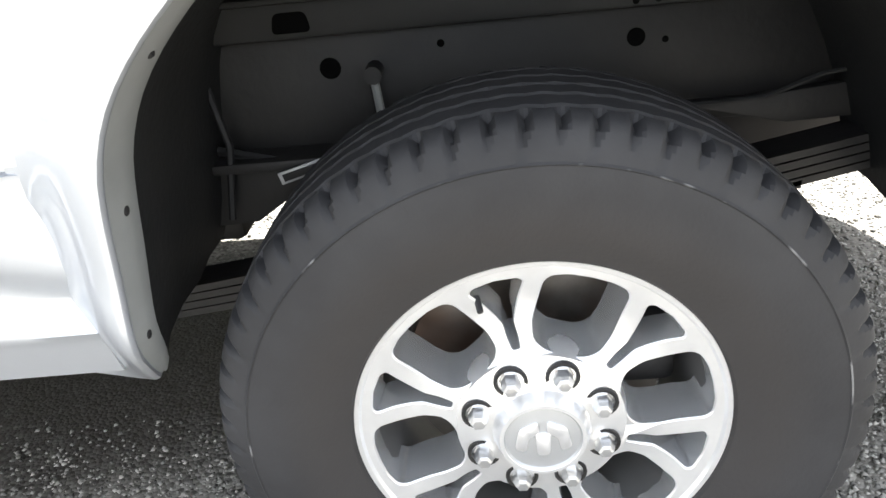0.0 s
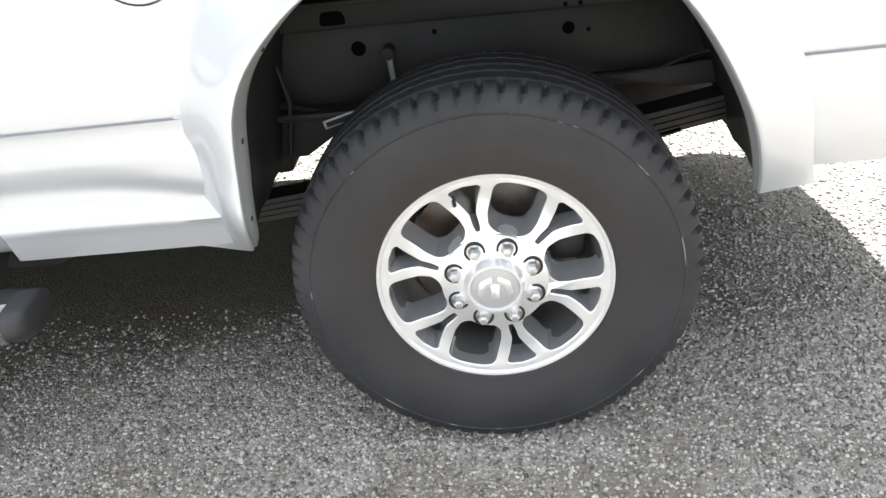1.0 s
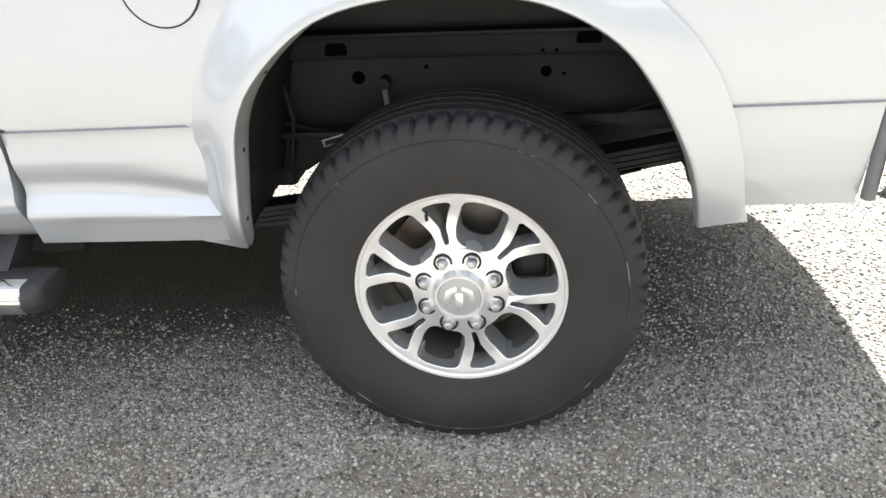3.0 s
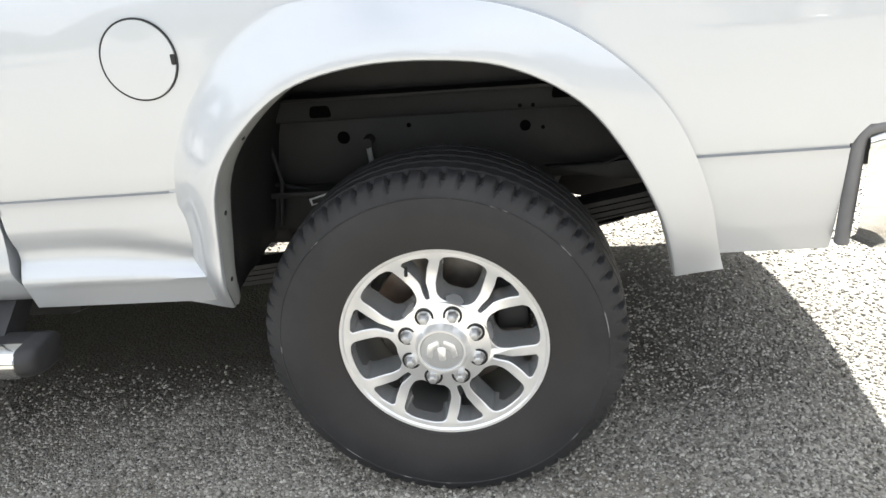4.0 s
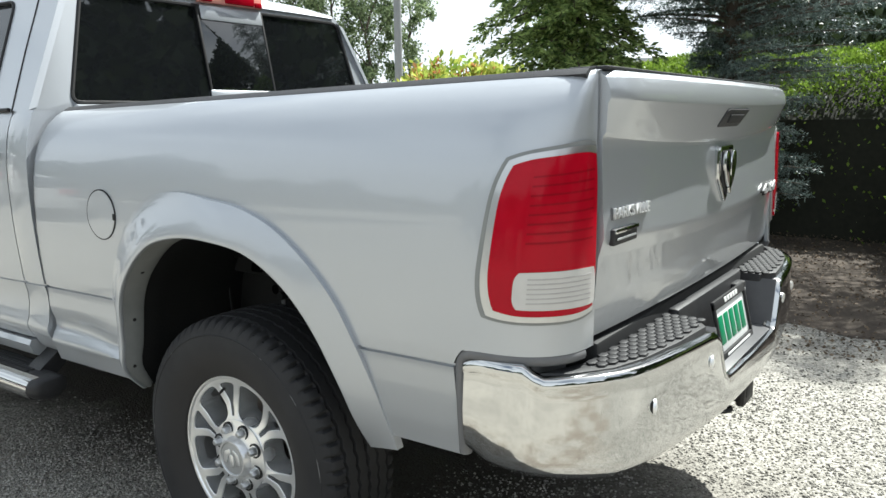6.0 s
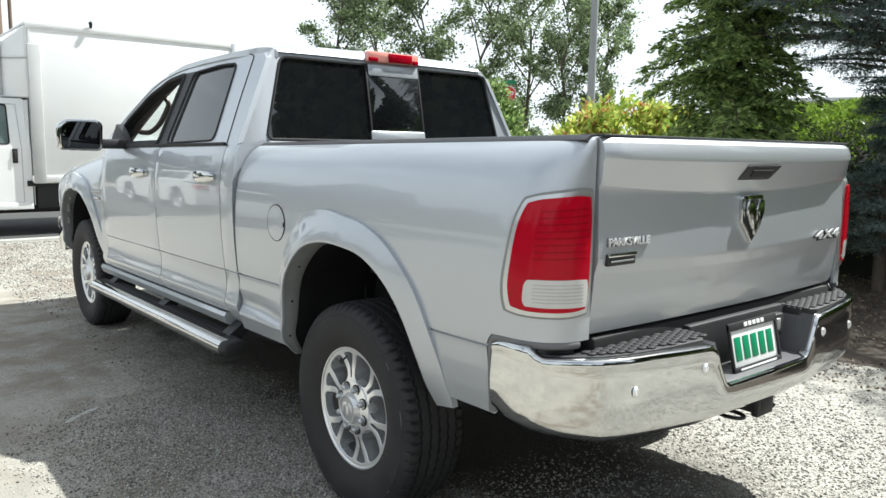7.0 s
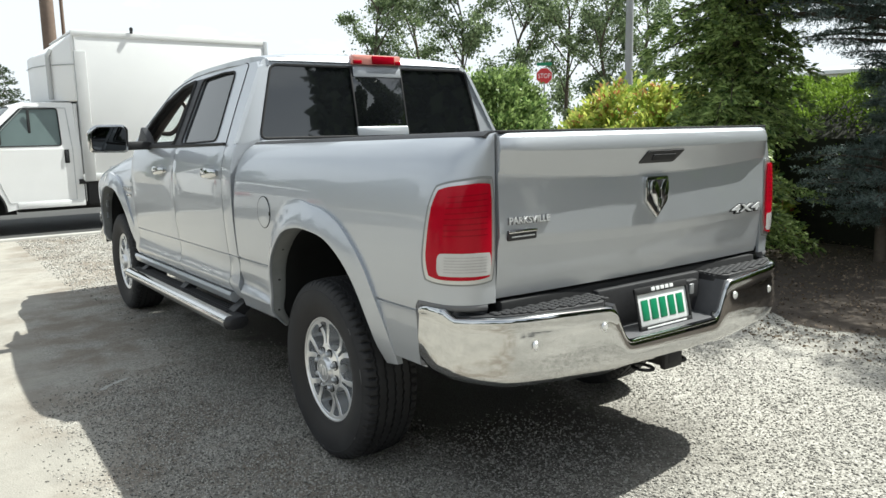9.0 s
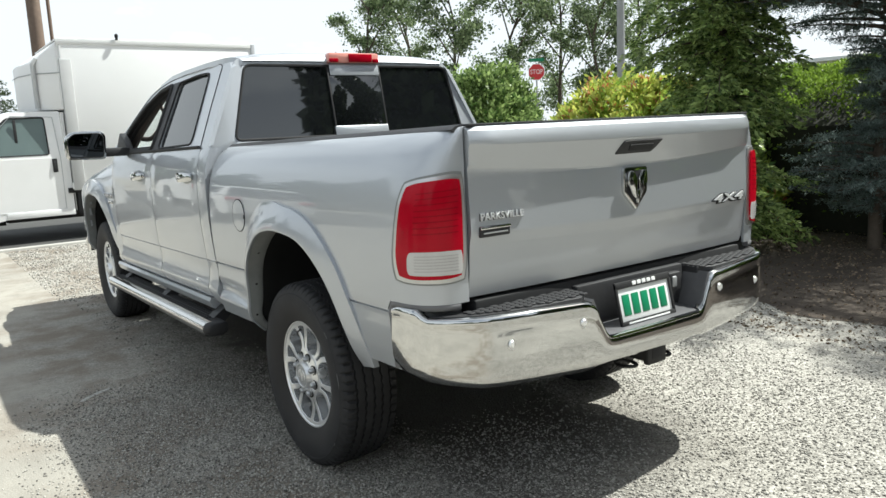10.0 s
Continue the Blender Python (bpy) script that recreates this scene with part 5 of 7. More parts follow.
ring_loft(bm, [[(x, y0 + dy, z) for dy, z in ((0, 0.50), (0.06, 0.52), (0.08, 0.62), (0.06, 0.76), (0, 0.78), (-0.10, 0.76), (-0.10, 0.50))] for x, y0 in ((-0.95, 4.46), (-0.93, 4.60), (-0.80, 4.70), (-0.4, 4.76), (0.4, 4.76), (0.80, 4.70), (0.93, 4.60), (0.95, 4.46))])
part("front_bumper", bm, CHROME, truck, "chrome front bumper")

# cabin
part("headliner", rake(sheet(bmesh.new(), [[(x, y, z) for x in (-0.66, 0, 0.66)] for y, z in ((1.10, 1.855), (1.6, 1.875), (2.1, 1.872), (2.45, 1.845))], (0, 0, -1), 0.01), 1.7), SEAT, truck, "dark roof lining")
part("cabin_floor", boxed(-0.86, 0.86, 1.0, 3.2, 0.60, 0.64), SEAT, truck)
part("firewall", boxed(-0.86, 0.86, 3.16, 3.20, 0.60, 1.34), SEAT, truck)
part("dashboard", prism(bmesh.new(), rounded([(2.72, 0.95), (2.66, 1.25), (2.80, 1.36), (3.18, 1.385), (3.18, 0.95)], 0.06), -0.84, 0.84, "x", 0.01), SEAT, truck, "dark dashboard")
for x in (-0.42, 0.42):
    seat = part("front_seat", boxed(x - 0.26, x + 0.26, 1.92, 2.45, 0.85, 1.02, 0.05), SEAT, truck, "dark leather front seat")
    part("backrest", prism(bmesh.new(), rounded([(1.80, 0.98), (1.98, 0.98), (1.86, 1.58), (1.74, 1.58)], 0.05), x - 0.25, x + 0.25, "x", 0.03), SEAT, seat)
    part("headrest", boxed(x - 0.13, x + 0.13, 1.72, 1.82, 1.60, 1.78, 0.035), SEAT, seat)
seat = part("rear_seat", boxed(-0.78, 0.78, 1.18, 1.62, 0.85, 1.0, 0.05), SEAT, truck)
part("backrest", boxed(-0.78, 0.78, 1.08, 1.20, 0.98, 1.55, 0.04), SEAT, seat)
wheel_c, tilt = Vector((-0.42, 2.50, 1.36)), pose(0, 0, 0, 68)
bm = bmesh.new()
circ = [wheel_c + tilt.to_3x3() @ Vector((0.185 * math.cos(2 * math.pi * k / 32), 0.185 * math.sin(2 * math.pi * k / 32), 0)) for k in range(33)]
tube(bm, circ, 0.016, 8, False)
sw = part("steering_wheel", bm, SEAT, truck, "dark steering wheel")
part("steering_hub", boxed(-0.075, 0.075, -0.06, 0.06, -0.03, 0.02, 0.02), ALU, sw, "", Matrix.Translation(wheel_c) @ tilt)
for a in (0, 180, 270):
    part("steering_spoke", boxed(0.05, 0.18, -0.016, 0.016, -0.012, 0.004, 0.004), ALU, sw, "", Matrix.Translation(wheel_c) @ tilt @ pose(0, 0, 0, 0, 0, a))

TRIM_BROWN = mat("brown_pillar_trim", (0.060, 0.048, 0.042), 0.6, grain=0.15, grain_scale=30, bump=0.1, bump_scale=300)
for s in (-1, 1):
    pil = part("pillar_trim", ring_loft(bmesh.new(), [[(s * (x + dx), y + dy, z) for dx, dy in ((0.0, 0.05), (0.0, -0.02), (-0.04, -0.06), (-0.065, -0.045), (-0.065, 0.02))] for x, y, z in ((0.885, 3.10, 1.36), (0.825, 2.90, 1.53), (0.755, 2.68, 1.70), (0.695, 2.46, 1.83))]), TRIM_BROWN, truck, "brown trim of the windscreen pillar")
    hnd = [Vector((s * x, y, z)) for x, y, z in ((0.775, 2.88, 1.49), (0.735, 2.80, 1.49), (0.700, 2.72, 1.54), (0.680, 2.66, 1.61), (0.672, 2.61, 1.67), (0.695, 2.62, 1.715))]
    part("grab_handle", tube(bmesh.new(), spline(hnd, 4), 0.017, 8), TRIM_BROWN, pil, "curved brown grab handle")

# chassis
chassis = part("chassis_rail", boxed(-0.50, -0.42, -1.02, 4.45, 0.655, 0.846, 0.010), UNDER, truck, "black chassis rail")
part("chassis_rail", boxed(0.42, 0.50, -1.02, 4.45, 0.655, 0.846, 0.010), UNDER, truck)
# flat discs on the rail, coloured as the shade of its holes
for yh, zh, r in ((0.275, 0.792, 0.017), (-0.196, 0.797, 0.014), (-0.24, 0.79, 0.005), (0.10, 0.815, 0.006), (0.55, 0.78, 0.016), (0.02, 0.70, 0.008)):
    part("rail_hole", lathe(bmesh.new(), [(0.0, -0.0005), (r, -0.0005), (r, 0.004)], 16), HOLE, chassis, "", pose(-0.501, yh, zh))
part("bolt", tube(bmesh.new(), [(-0.53, 0.200, 0.70), (-0.53, 0.205, 0.775)], 0.007, 8), LIP, chassis, "grey bolt on the rail")
part("bolt_eye", tube(bmesh.new(), [(-0.50, 0.205, 0.785), (-0.545, 0.205, 0.785)], 0.014, 10), UNDER, chassis)
for s in (-1, 1):
    part("wheel_house", boxed(min(s * 0.49, s * 0.79), max(s * 0.49, s * 0.79), -0.99, 0.93, 1.045, 1.062), UNDER, truck, "dark steel wheel housing")
    part("wheel_house", boxed(min(s * 0.49, s * 0.505), max(s * 0.49, s * 0.505), -0.99, 0.93, 0.86, 1.045), UNDER, truck)
for y0, y1, z0, z1 in ((0.285, 0.345, 0.858, 0.888), (-0.325, -0.262, 0.872, 0.903)):
    part("rail_notch", prism(bmesh.new(), rounded([(y0, z0), (y1, z0), (y1 - 0.006, z1), (y0 + 0.006, z1)], 0.01), -0.5442, -0.540, "x"), HOLE, chassis, "pressed notch painted as a dark patch of shade")
for y0 in (-0.186, -0.218):
    part("rail_hole", lathe(bmesh.new(), [(0.0, -0.0005), (0.005, -0.0005), (0.005, 0.004)], 12), HOLE, chassis, "", pose(-0.5435, y0, 0.858))
tag_plate = part("tag_plate", boxed(-0.002, 0.002, -0.040, 0.040, -0.010, 0.010, 0.001), ALU, chassis, "small pale metal tag", pose(-0.575, 0.328, 0.655, -13, 0, 8))
part("tag_face", boxed(-0.0035, -0.002, -0.034, 0.034, -0.006, 0.006, 0.0005), UNDER, tag_plate)
part("side_bracket", boxed(-0.57, -0.50, 0.285, 0.56, 0.655, 0.672, 0.004), UNDER, chassis, "black bracket below the rail")
part("side_bracket", prism(bmesh.new(), [(0.30, 0.66), (0.62, 0.66), (0.62, 0.48), (0.555, 0.48), (0.535, 0.535), (0.515, 0.552), (0.43, 0.556), (0.36, 0.60)], -0.535, -0.525, "x", 0.003), UNDER, chassis)
part("side_bracket", prism(bmesh.new(), [(-0.24, 0.70), (-0.36, 0.70), (-0.62, 0.72), (-0.62, 0.66), (-0.42, 0.655)], -0.54, -0.52, "x", 0.003), UNDER, chassis)
part("cable", tube(bmesh.new(), [(-0.545, -0.26, 0.695), (-0.545, -0.38, 0.70), (-0.55, -0.46, 0.73), (-0.55, -0.58, 0.745)], 0.004, 6), LINER_DUSTY, chassis, "thin dark cable")
part("cable", tube(bmesh.new(), [(-0.52, 0.52, 0.87), (-0.55, 0.46, 0.80), (-0.56, 0.44, 0.70), (-0.57, 0.46, 0.58)], 0.006, 6), GAP, chassis)
for y in (-0.98, -0.6, 0.8, 1.6, 2.4, 3.2, 4.2):
    part("cross_member", boxed(-0.43, 0.43, y - 0.05, y + 0.05, 0.70, 0.82, 0.01), UNDER, truck)
axle = part("rear_axle", tube(bmesh.new(), [(-0.78, 0, 0.41), (-0.2, 0, 0.41), (-0.10, 0, 0.41), (0.10, 0, 0.41), (0.2, 0, 0.41), (0.78, 0, 0.41)], [0.05, 0.05, 0.15, 0.15, 0.05, 0.05], 16), UNDER, truck, "black rear axle")
part("front_axle", tube(bmesh.new(), [(-0.78, 3.795, 0.40), (0.78, 3.795, 0.40)], 0.05, 14), UNDER, truck)
spare = part("spare_tyre", lathe(bmesh.new(), [(0.20, -0.08), (0.24, -0.11), (0.33, -0.12), (0.375, -0.10), (0.385, -0.06), (0.385, 0.06), (0.375, 0.10), (0.33, 0.12), (0.24, 0.11), (0.20, 0.08)], 48, "z"), RUBBER, truck, "dark spare tyre slung under the bed", pose(0.0, -0.52, 0.64))
part("spare_rim", lathe(bmesh.new(), [(0.0, -0.05), (0.10, -0.05), (0.16, -0.07), (0.21, -0.085), (0.21, 0.05), (0.0, 0.05)], 32, "z"), UNDER, spare)
part("drive_shaft", tube(bmesh.new(), [(0, 0.1, 0.43), (0, 1.9, 0.52)], 0.045, 12), UNDER, truck)
part("gearbox", boxed(-0.22, 0.22, 1.7, 3.3, 0.46, 0.75, 0.05), UNDER, truck)
# tank enlarged, unseen box and plates added, to block light under the truck
part("fuel_tank", boxed(-0.78, -0.30, 0.95, 2.5, 0.42, 0.66, 0.05), UNDER, truck)
part("muffler", boxed(0.25, 0.70, 0.85, 1.9, 0.38, 0.58, 0.06), UNDER, truck)
part("skid_plate", boxed(-0.45, 0.45, 3.0, 4.5, 0.40, 0.44, 0.01), UNDER, truck)
part("skid_plate", boxed(-0.28, 0.22, 0.55, 3.0, 0.40, 0.47, 0.02), UNDER, truck)
part("exhaust_pipe", tube(bmesh.new(), [(0.45, 2.6, 0.50), (0.5, 1.2, 0.50), (0.58, 0.5, 0.58), (0.60, 0, 0.68), (0.60, -0.5, 0.58), (0.68, -0.75, 0.55)], 0.045, 12), UNDER, truck)
for s in (-1, 1):
    spring = None
    for k in range(5):
        L = (0.80, 0.74, 0.70, 0.66, 0.39)[k]
        pts = [(s * 0.56, L * t - 0.04, 0.575 - 0.016 * k - 0.165 * L * t - 0.02 * (1 - t * t)) for t in [-1 + q / 6 for q in range(13)]]
        bm = bmesh.new()
        ring_loft(bm, [[(p[0] - 0.035, p[1], p[2] - 0.006), (p[0] + 0.035, p[1], p[2] - 0.006), (p[0] + 0.035, p[1], p[2] + 0.006), (p[0] - 0.035, p[1], p[2] + 0.006)] for p in pts])
        leaf = part("leaf_spring", bm, UNDER, truck if k == 0 else spring, "black leaf spring pack" if k == 0 else "")
        spring = spring or leaf
    part("spring_hanger", boxed(s * 0.55 - 0.04, s * 0.55 + 0.04, -0.88, -0.80, 0.66, 0.76, 0.015), UNDER, spring)
    part("spring_hanger", boxed(s * 0.55 - 0.04, s * 0.55 + 0.04, 0.74, 0.84, 0.42, 0.62, 0.015), UNDER, spring)
    part("shock_absorber", tube(bmesh.new(), [(s * 0.40, -0.12, 0.40), (s * 0.39, -0.25, 0.62), (s * 0.38, -0.36, 0.80)], [0.03, 0.03, 0.022], 12), UNDER, truck, "dark shock absorber")
    part("brake_line", tube(bmesh.new(), [(s * 0.52, 0.55, 0.70), (s * 0.55, 0.35, 0.66), (s * 0.60, 0.2, 0.56), (s * 0.62, 0.05, 0.47)], 0.008, 6), GAP, truck)


# wheels: the wheel's outer face looks to -x, its centre at the origin
def tyre_mesh():
    """Toothed shoulder blocks and three waved grooves."""
    bm = bmesh.new()
    teeth, per = 66, 9
    N = teeth * per
    prof_t = [(0.236, -0.098), (0.243, -0.110), (0.252, -0.113), (0.266, -0.120), (0.288, -0.128), (0.312, -0.1335), (0.336, -0.136), (0.356, -0.1355), (0.3655, -0.134), (0.3675, -0.1355), (0.370, -0.1330), (0.378, -0.1300), (0.385, -0.1275), (0.392, -0.1235), (0.399, -0.1190), (0.405, -0.1130), (0.4090, -0.1050), (0.4110, -0.0960), (0.4120, -0.0880), (0.4120, -0.0840), (0.4020, -0.0820), (0.4020, -0.0760), (0.4130, -0.0740), (0.4138, -0.058), (0.4142, -0.0440), (0.4040, -0.0420), (0.4040, -0.0360), (0.4148, -0.0340), (0.4150, -0.020), (0.4150, -0.0060), (0.4050, -0.0040)]
    full = prof_t + [(r, -h) for r, h in prof_t[::-1]]
    vs = []
    for j in range(N):
        a = 2 * math.pi * j / N
        ring = []
        tooth, ph = divmod(j, per)
        for r, h in full:
            ah = abs(h)
            if ah > 0.0855 and r > 0.374:
                # wedge-shaped notch that widens towards the tread
                lean = (ph - 2.2 - (r - 0.38) * 60 * (1 if h < 0 else -1)) % per
                lean = min(lean, per - lean)
                grow = min(1.0, max(0.0, (r - (0.377 + 0.006 * (tooth % 2))) / 0.026))
                cut_in = 0.013 * grow * max(0.0, 1 - lean / (0.9 + 1.1 * grow))
                r -= cut_in * (0.35 if ah > 0.115 else 0.9)
                h -= math.copysign(cut_in * (0.75 if ah > 0.105 else 0.2), h)
            if 0.003 < ah < 0.0855:
                h += 0.0032 * (1 - abs(((ph + (4 if ah < 0.05 else 0)) % per) / per * 4 - 2)) * (1 if h < 0 else -1)
            ring.append(bm.verts.new((h, r * math.cos(a), r * math.sin(a))))
        vs.append(ring)
    for j in range(N):
        p, q = vs[j], vs[(j + 1) % N]
        for i in range(len(full) - 1):
            bm.faces.new((p[i], p[i + 1], q[i + 1], q[i]))
    for v in bm.verts:
        if v.co.z < -0.409:
            v.co.z = -0.409
    bmesh.ops.recalc_face_normals(bm, faces=bm.faces)
    return bm


def polar(r, deg):
    return (r * math.cos(radians(deg)), r * math.sin(radians(deg)))


def window_outline(c):
    half = [(0.1095, 9.5), (0.1155, 15.5), (0.128, 19.6), (0.152, 19.3), (0.180, 16.6), (0.208, 14.6), (0.2165, 12.4)]
    win = [polar(r, c + a) for r, a in half] + [polar(0.2195, c + a) for a in (7, 0, -7)] + [polar(r, c - a) for r, a in half[::-1]]
    return rounded(win, 0.006, 2)


def slot_outline(d):
    half = [(0.1165, 2.5), (0.135, 3.0), (0.155, 2.6), (0.170, 4.2), (0.190, 6.4), (0.211, 8.9)]
    pts = [polar(r, d + a) for r, a in half] + [polar(0.2165, d + 7.2), polar(0.2185, d), polar(0.2165, d - 7.2)] + [polar(r, d - a) for r, a in half[::-1]]
    return rounded(pts, 0.003, 2)


def rim_x(y, z):
    """The face dishes slightly between rim and hub."""
    return -0.100 + 0.010 * math.sin(math.pi * min(1.0, max(0.0, (math.hypot(y, z) - 0.095) / 0.135)))


def rim_mesh():
    loops = [[polar(0.2375, 360 * k / 96) for k in range(96)]]
    for k in range(6):
        c = 47.5 + 60 * k
        loops.append(window_outline(c))
        loops.append(slot_outline(c + 30))
    bm = holed(bmesh.new(), loops, lambda y, z: (rim_x(y, z), y, z), (0.030, 0, 0))
    sharp = [e for e in bm.edges if len(e.link_faces) == 2 and e.calc_face_angle(0) > 1.0 and all(v.co.x < rim_x(v.co.y, v.co.z) + 0.01 for v in e.verts)]
    bmesh.ops.bevel(bm, geom=sharp, offset=0.0016, segments=1, affect="EDGES", profile=0.5)
    return bm


def build_wheel(parent, m):
    rim = part("wheel", rim_mesh(), ALLOY, parent, "six double-spoke machined alloy wheel", m, smooth=30)
    part("tyre", tyre_mesh(), RUBBER, rim, "black all-terrain tyre with a dusty sidewall", smooth=24)
    part("rim_lip", lathe(bmesh.new(), [(0.2300, -0.0985), (0.2335, -0.1035), (0.2390, -0.1045), (0.2425, -0.101), (0.240, -0.09), (0.226, -0.075)], 96), ALLOY, rim)
    part("barrel", lathe(bmesh.new(), [(0.222, -0.080), (0.214, -0.055), (0.206, 0.0), (0.205, 0.07), (0.225, 0.10), (0.236, 0.10), (0.212, 0.06), (0.213, 0.0), (0.221, -0.05), (0.230, -0.080)], 64), BARREL, rim, "dark inner barrel of the wheel")
    for k in range(6):
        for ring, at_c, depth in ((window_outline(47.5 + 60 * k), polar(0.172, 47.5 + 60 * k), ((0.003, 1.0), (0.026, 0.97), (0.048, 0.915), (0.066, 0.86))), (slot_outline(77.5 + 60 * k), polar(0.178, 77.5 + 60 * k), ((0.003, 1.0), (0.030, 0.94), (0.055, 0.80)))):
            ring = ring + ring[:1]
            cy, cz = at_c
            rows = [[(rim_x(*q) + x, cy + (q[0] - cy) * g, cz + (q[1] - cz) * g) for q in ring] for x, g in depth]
            part("spoke_pocket", sheet(bmesh.new(), rows, (-1, 0, 0)), ALLOY_DIM, rim, "silver wall of the wheel opening, dimmer than the face")
    part("hub", lathe(bmesh.new(), [(0.0, -0.108), (0.060, -0.110), (0.074, -0.108), (0.108, -0.101), (0.112, -0.08), (0.112, -0.04), (0.0, -0.04)], 48), ALLOY, rim)
    cap = part("centre_cap", lathe(bmesh.new(), [(0.0, -0.128), (0.035, -0.1275), (0.047, -0.126), (0.049, -0.1285), (0.054, -0.128), (0.057, -0.120), (0.062, -0.105)], 48), ALU, rim, "silver centre cap with a plain raised emblem")
    part("cap_ring", lathe(bmesh.new(), [(0.0485, -0.127), (0.050, -0.1300), (0.0545, -0.1300), (0.0585, -0.122), (0.0635, -0.107)], 48), ALLOY, cap)
    for pts in ([(-0.006, 0.03), (-0.03, 0.018), (-0.036, -0.012), (-0.022, -0.018), (-0.018, 0.004), (-0.004, 0.012)], [(0.006, 0.03), (0.03, 0.018), (0.036, -0.012), (0.022, -0.018), (0.018, 0.004), (0.004, 0.012)], [(-0.010, 0.012), (0.010, 0.012), (0.008, -0.024), (-0.008, -0.024)]):
        part("cap_emblem", prism(bmesh.new(), rounded(pts, 0.006), -0.1305, -0.127, "x", 0.001), ALLOY, cap)
    nut = None
    for k in range(8):
        y, z = polar(0.0835, 20 + 45 * k)
        at = pose(0, y, z)
        if nut is None:
            bm = bmesh.new()
            lathe(bm, [(0.0, -0.128), (0.007, -0.1275), (0.010, -0.125), (0.0115, -0.121), (0.0125, -0.119), (0.0125, -0.106), (0.0155, -0.104), (0.0155, -0.10)], 6)
            nut = part("lug_nut", bm, DIM_CHROME, rim, "", at, smooth=25)
            seat_ring = part("nut_seat", lathe(bmesh.new(), [(0.0165, -0.1075), (0.0215, -0.1082), (0.0215, -0.10), (0.0165, -0.10)], 20), UNDER, nut)
        else:
            again(nut, rim, at)
    part("brake_disc", lathe(bmesh.new(), [(0.0, 0.0), (0.09, 0.0), (0.09, 0.02), (0.178, 0.02), (0.18, 0.035), (0.10, 0.05), (0.0, 0.05)], 48), DISC, rim, "rusty steel brake disc")
    part("brake_caliper", boxed(-0.005, 0.075, -0.195, -0.115, -0.02, 0.115, 0.015), UNDER, rim)
    part("valve_stem", tube(bmesh.new(), [(-0.085, 0.20 * math.cos(radians(70)), 0.20 * math.sin(radians(70))), (-0.105, 0.190 * math.cos(radians(70)), 0.190 * math.sin(radians(70)))], 0.004, 8), GAP, rim)
    return rim


TYRE_X = 0.812
w0 = build_wheel(truck, pose(-TYRE_X, 0, 0.41))
again(w0, truck, pose(-TYRE_X, 3.795, 0.41) )
again(w0, truck, pose(TYRE_X, 0, 0.41, 0, 0, 180))
again(w0, truck, pose(TYRE_X, 3.795, 0.41, 0, 0, 180))

# ---- white box truck across the yard ----
def wheel_simple(parent, m, r=0.37, w=0.22):
    t = part("wheel", lathe(bmesh.new(), [(0.215, -w * 0.40), (0.222, -w * 0.48), (0.26, -w * 0.5), (0.32, -w * 0.5), (r - 0.015, -w * 0.46), (r, -w * 0.36), (r, -w * 0.12), (r - 0.008, -w * 0.1), (r, -w * 0.08), (r, w * 0.36), (r - 0.02, w * 0.48), (0.26, w * 0.5), (0.215, w * 0.4)], 56), RUBBER, parent, "black tyre on a steel wheel", m)
    rim = part("rim", lathe(bmesh.new(), [(0.0, -0.085), (0.055, -0.09), (0.06, -0.065), (0.11, -0.06), (0.14, -0.085), (0.175, -0.088), (0.195, -0.06), (0.205, -0.085), (0.216, -0.095), (0.22, -0.08), (0.205, 0.05)], 48), ALLOY, t, "grey steel wheel")
    for k in range(8):
        a = 2 * math.pi * k / 8
        # dark discs on the rim stand in for the shade of its holes
        part("rim_hole", lathe(bmesh.new(), [(0.0, -0.002), (0.027, -0.002), (0.027, 0.006)], 12), GAP, rim, "", pose(-0.0875, 0.163 * math.cos(a), 0.163 * math.sin(a)))
        part("wheel_nut", lathe(bmesh.new(), [(0.0, -0.014), (0.008, -0.013), (0.010, 0.0)], 8), CHROME, rim, "", pose(-0.064, 0.088 * math.cos(a + 0.39), 0.088 * math.sin(a + 0.39)))
    return t


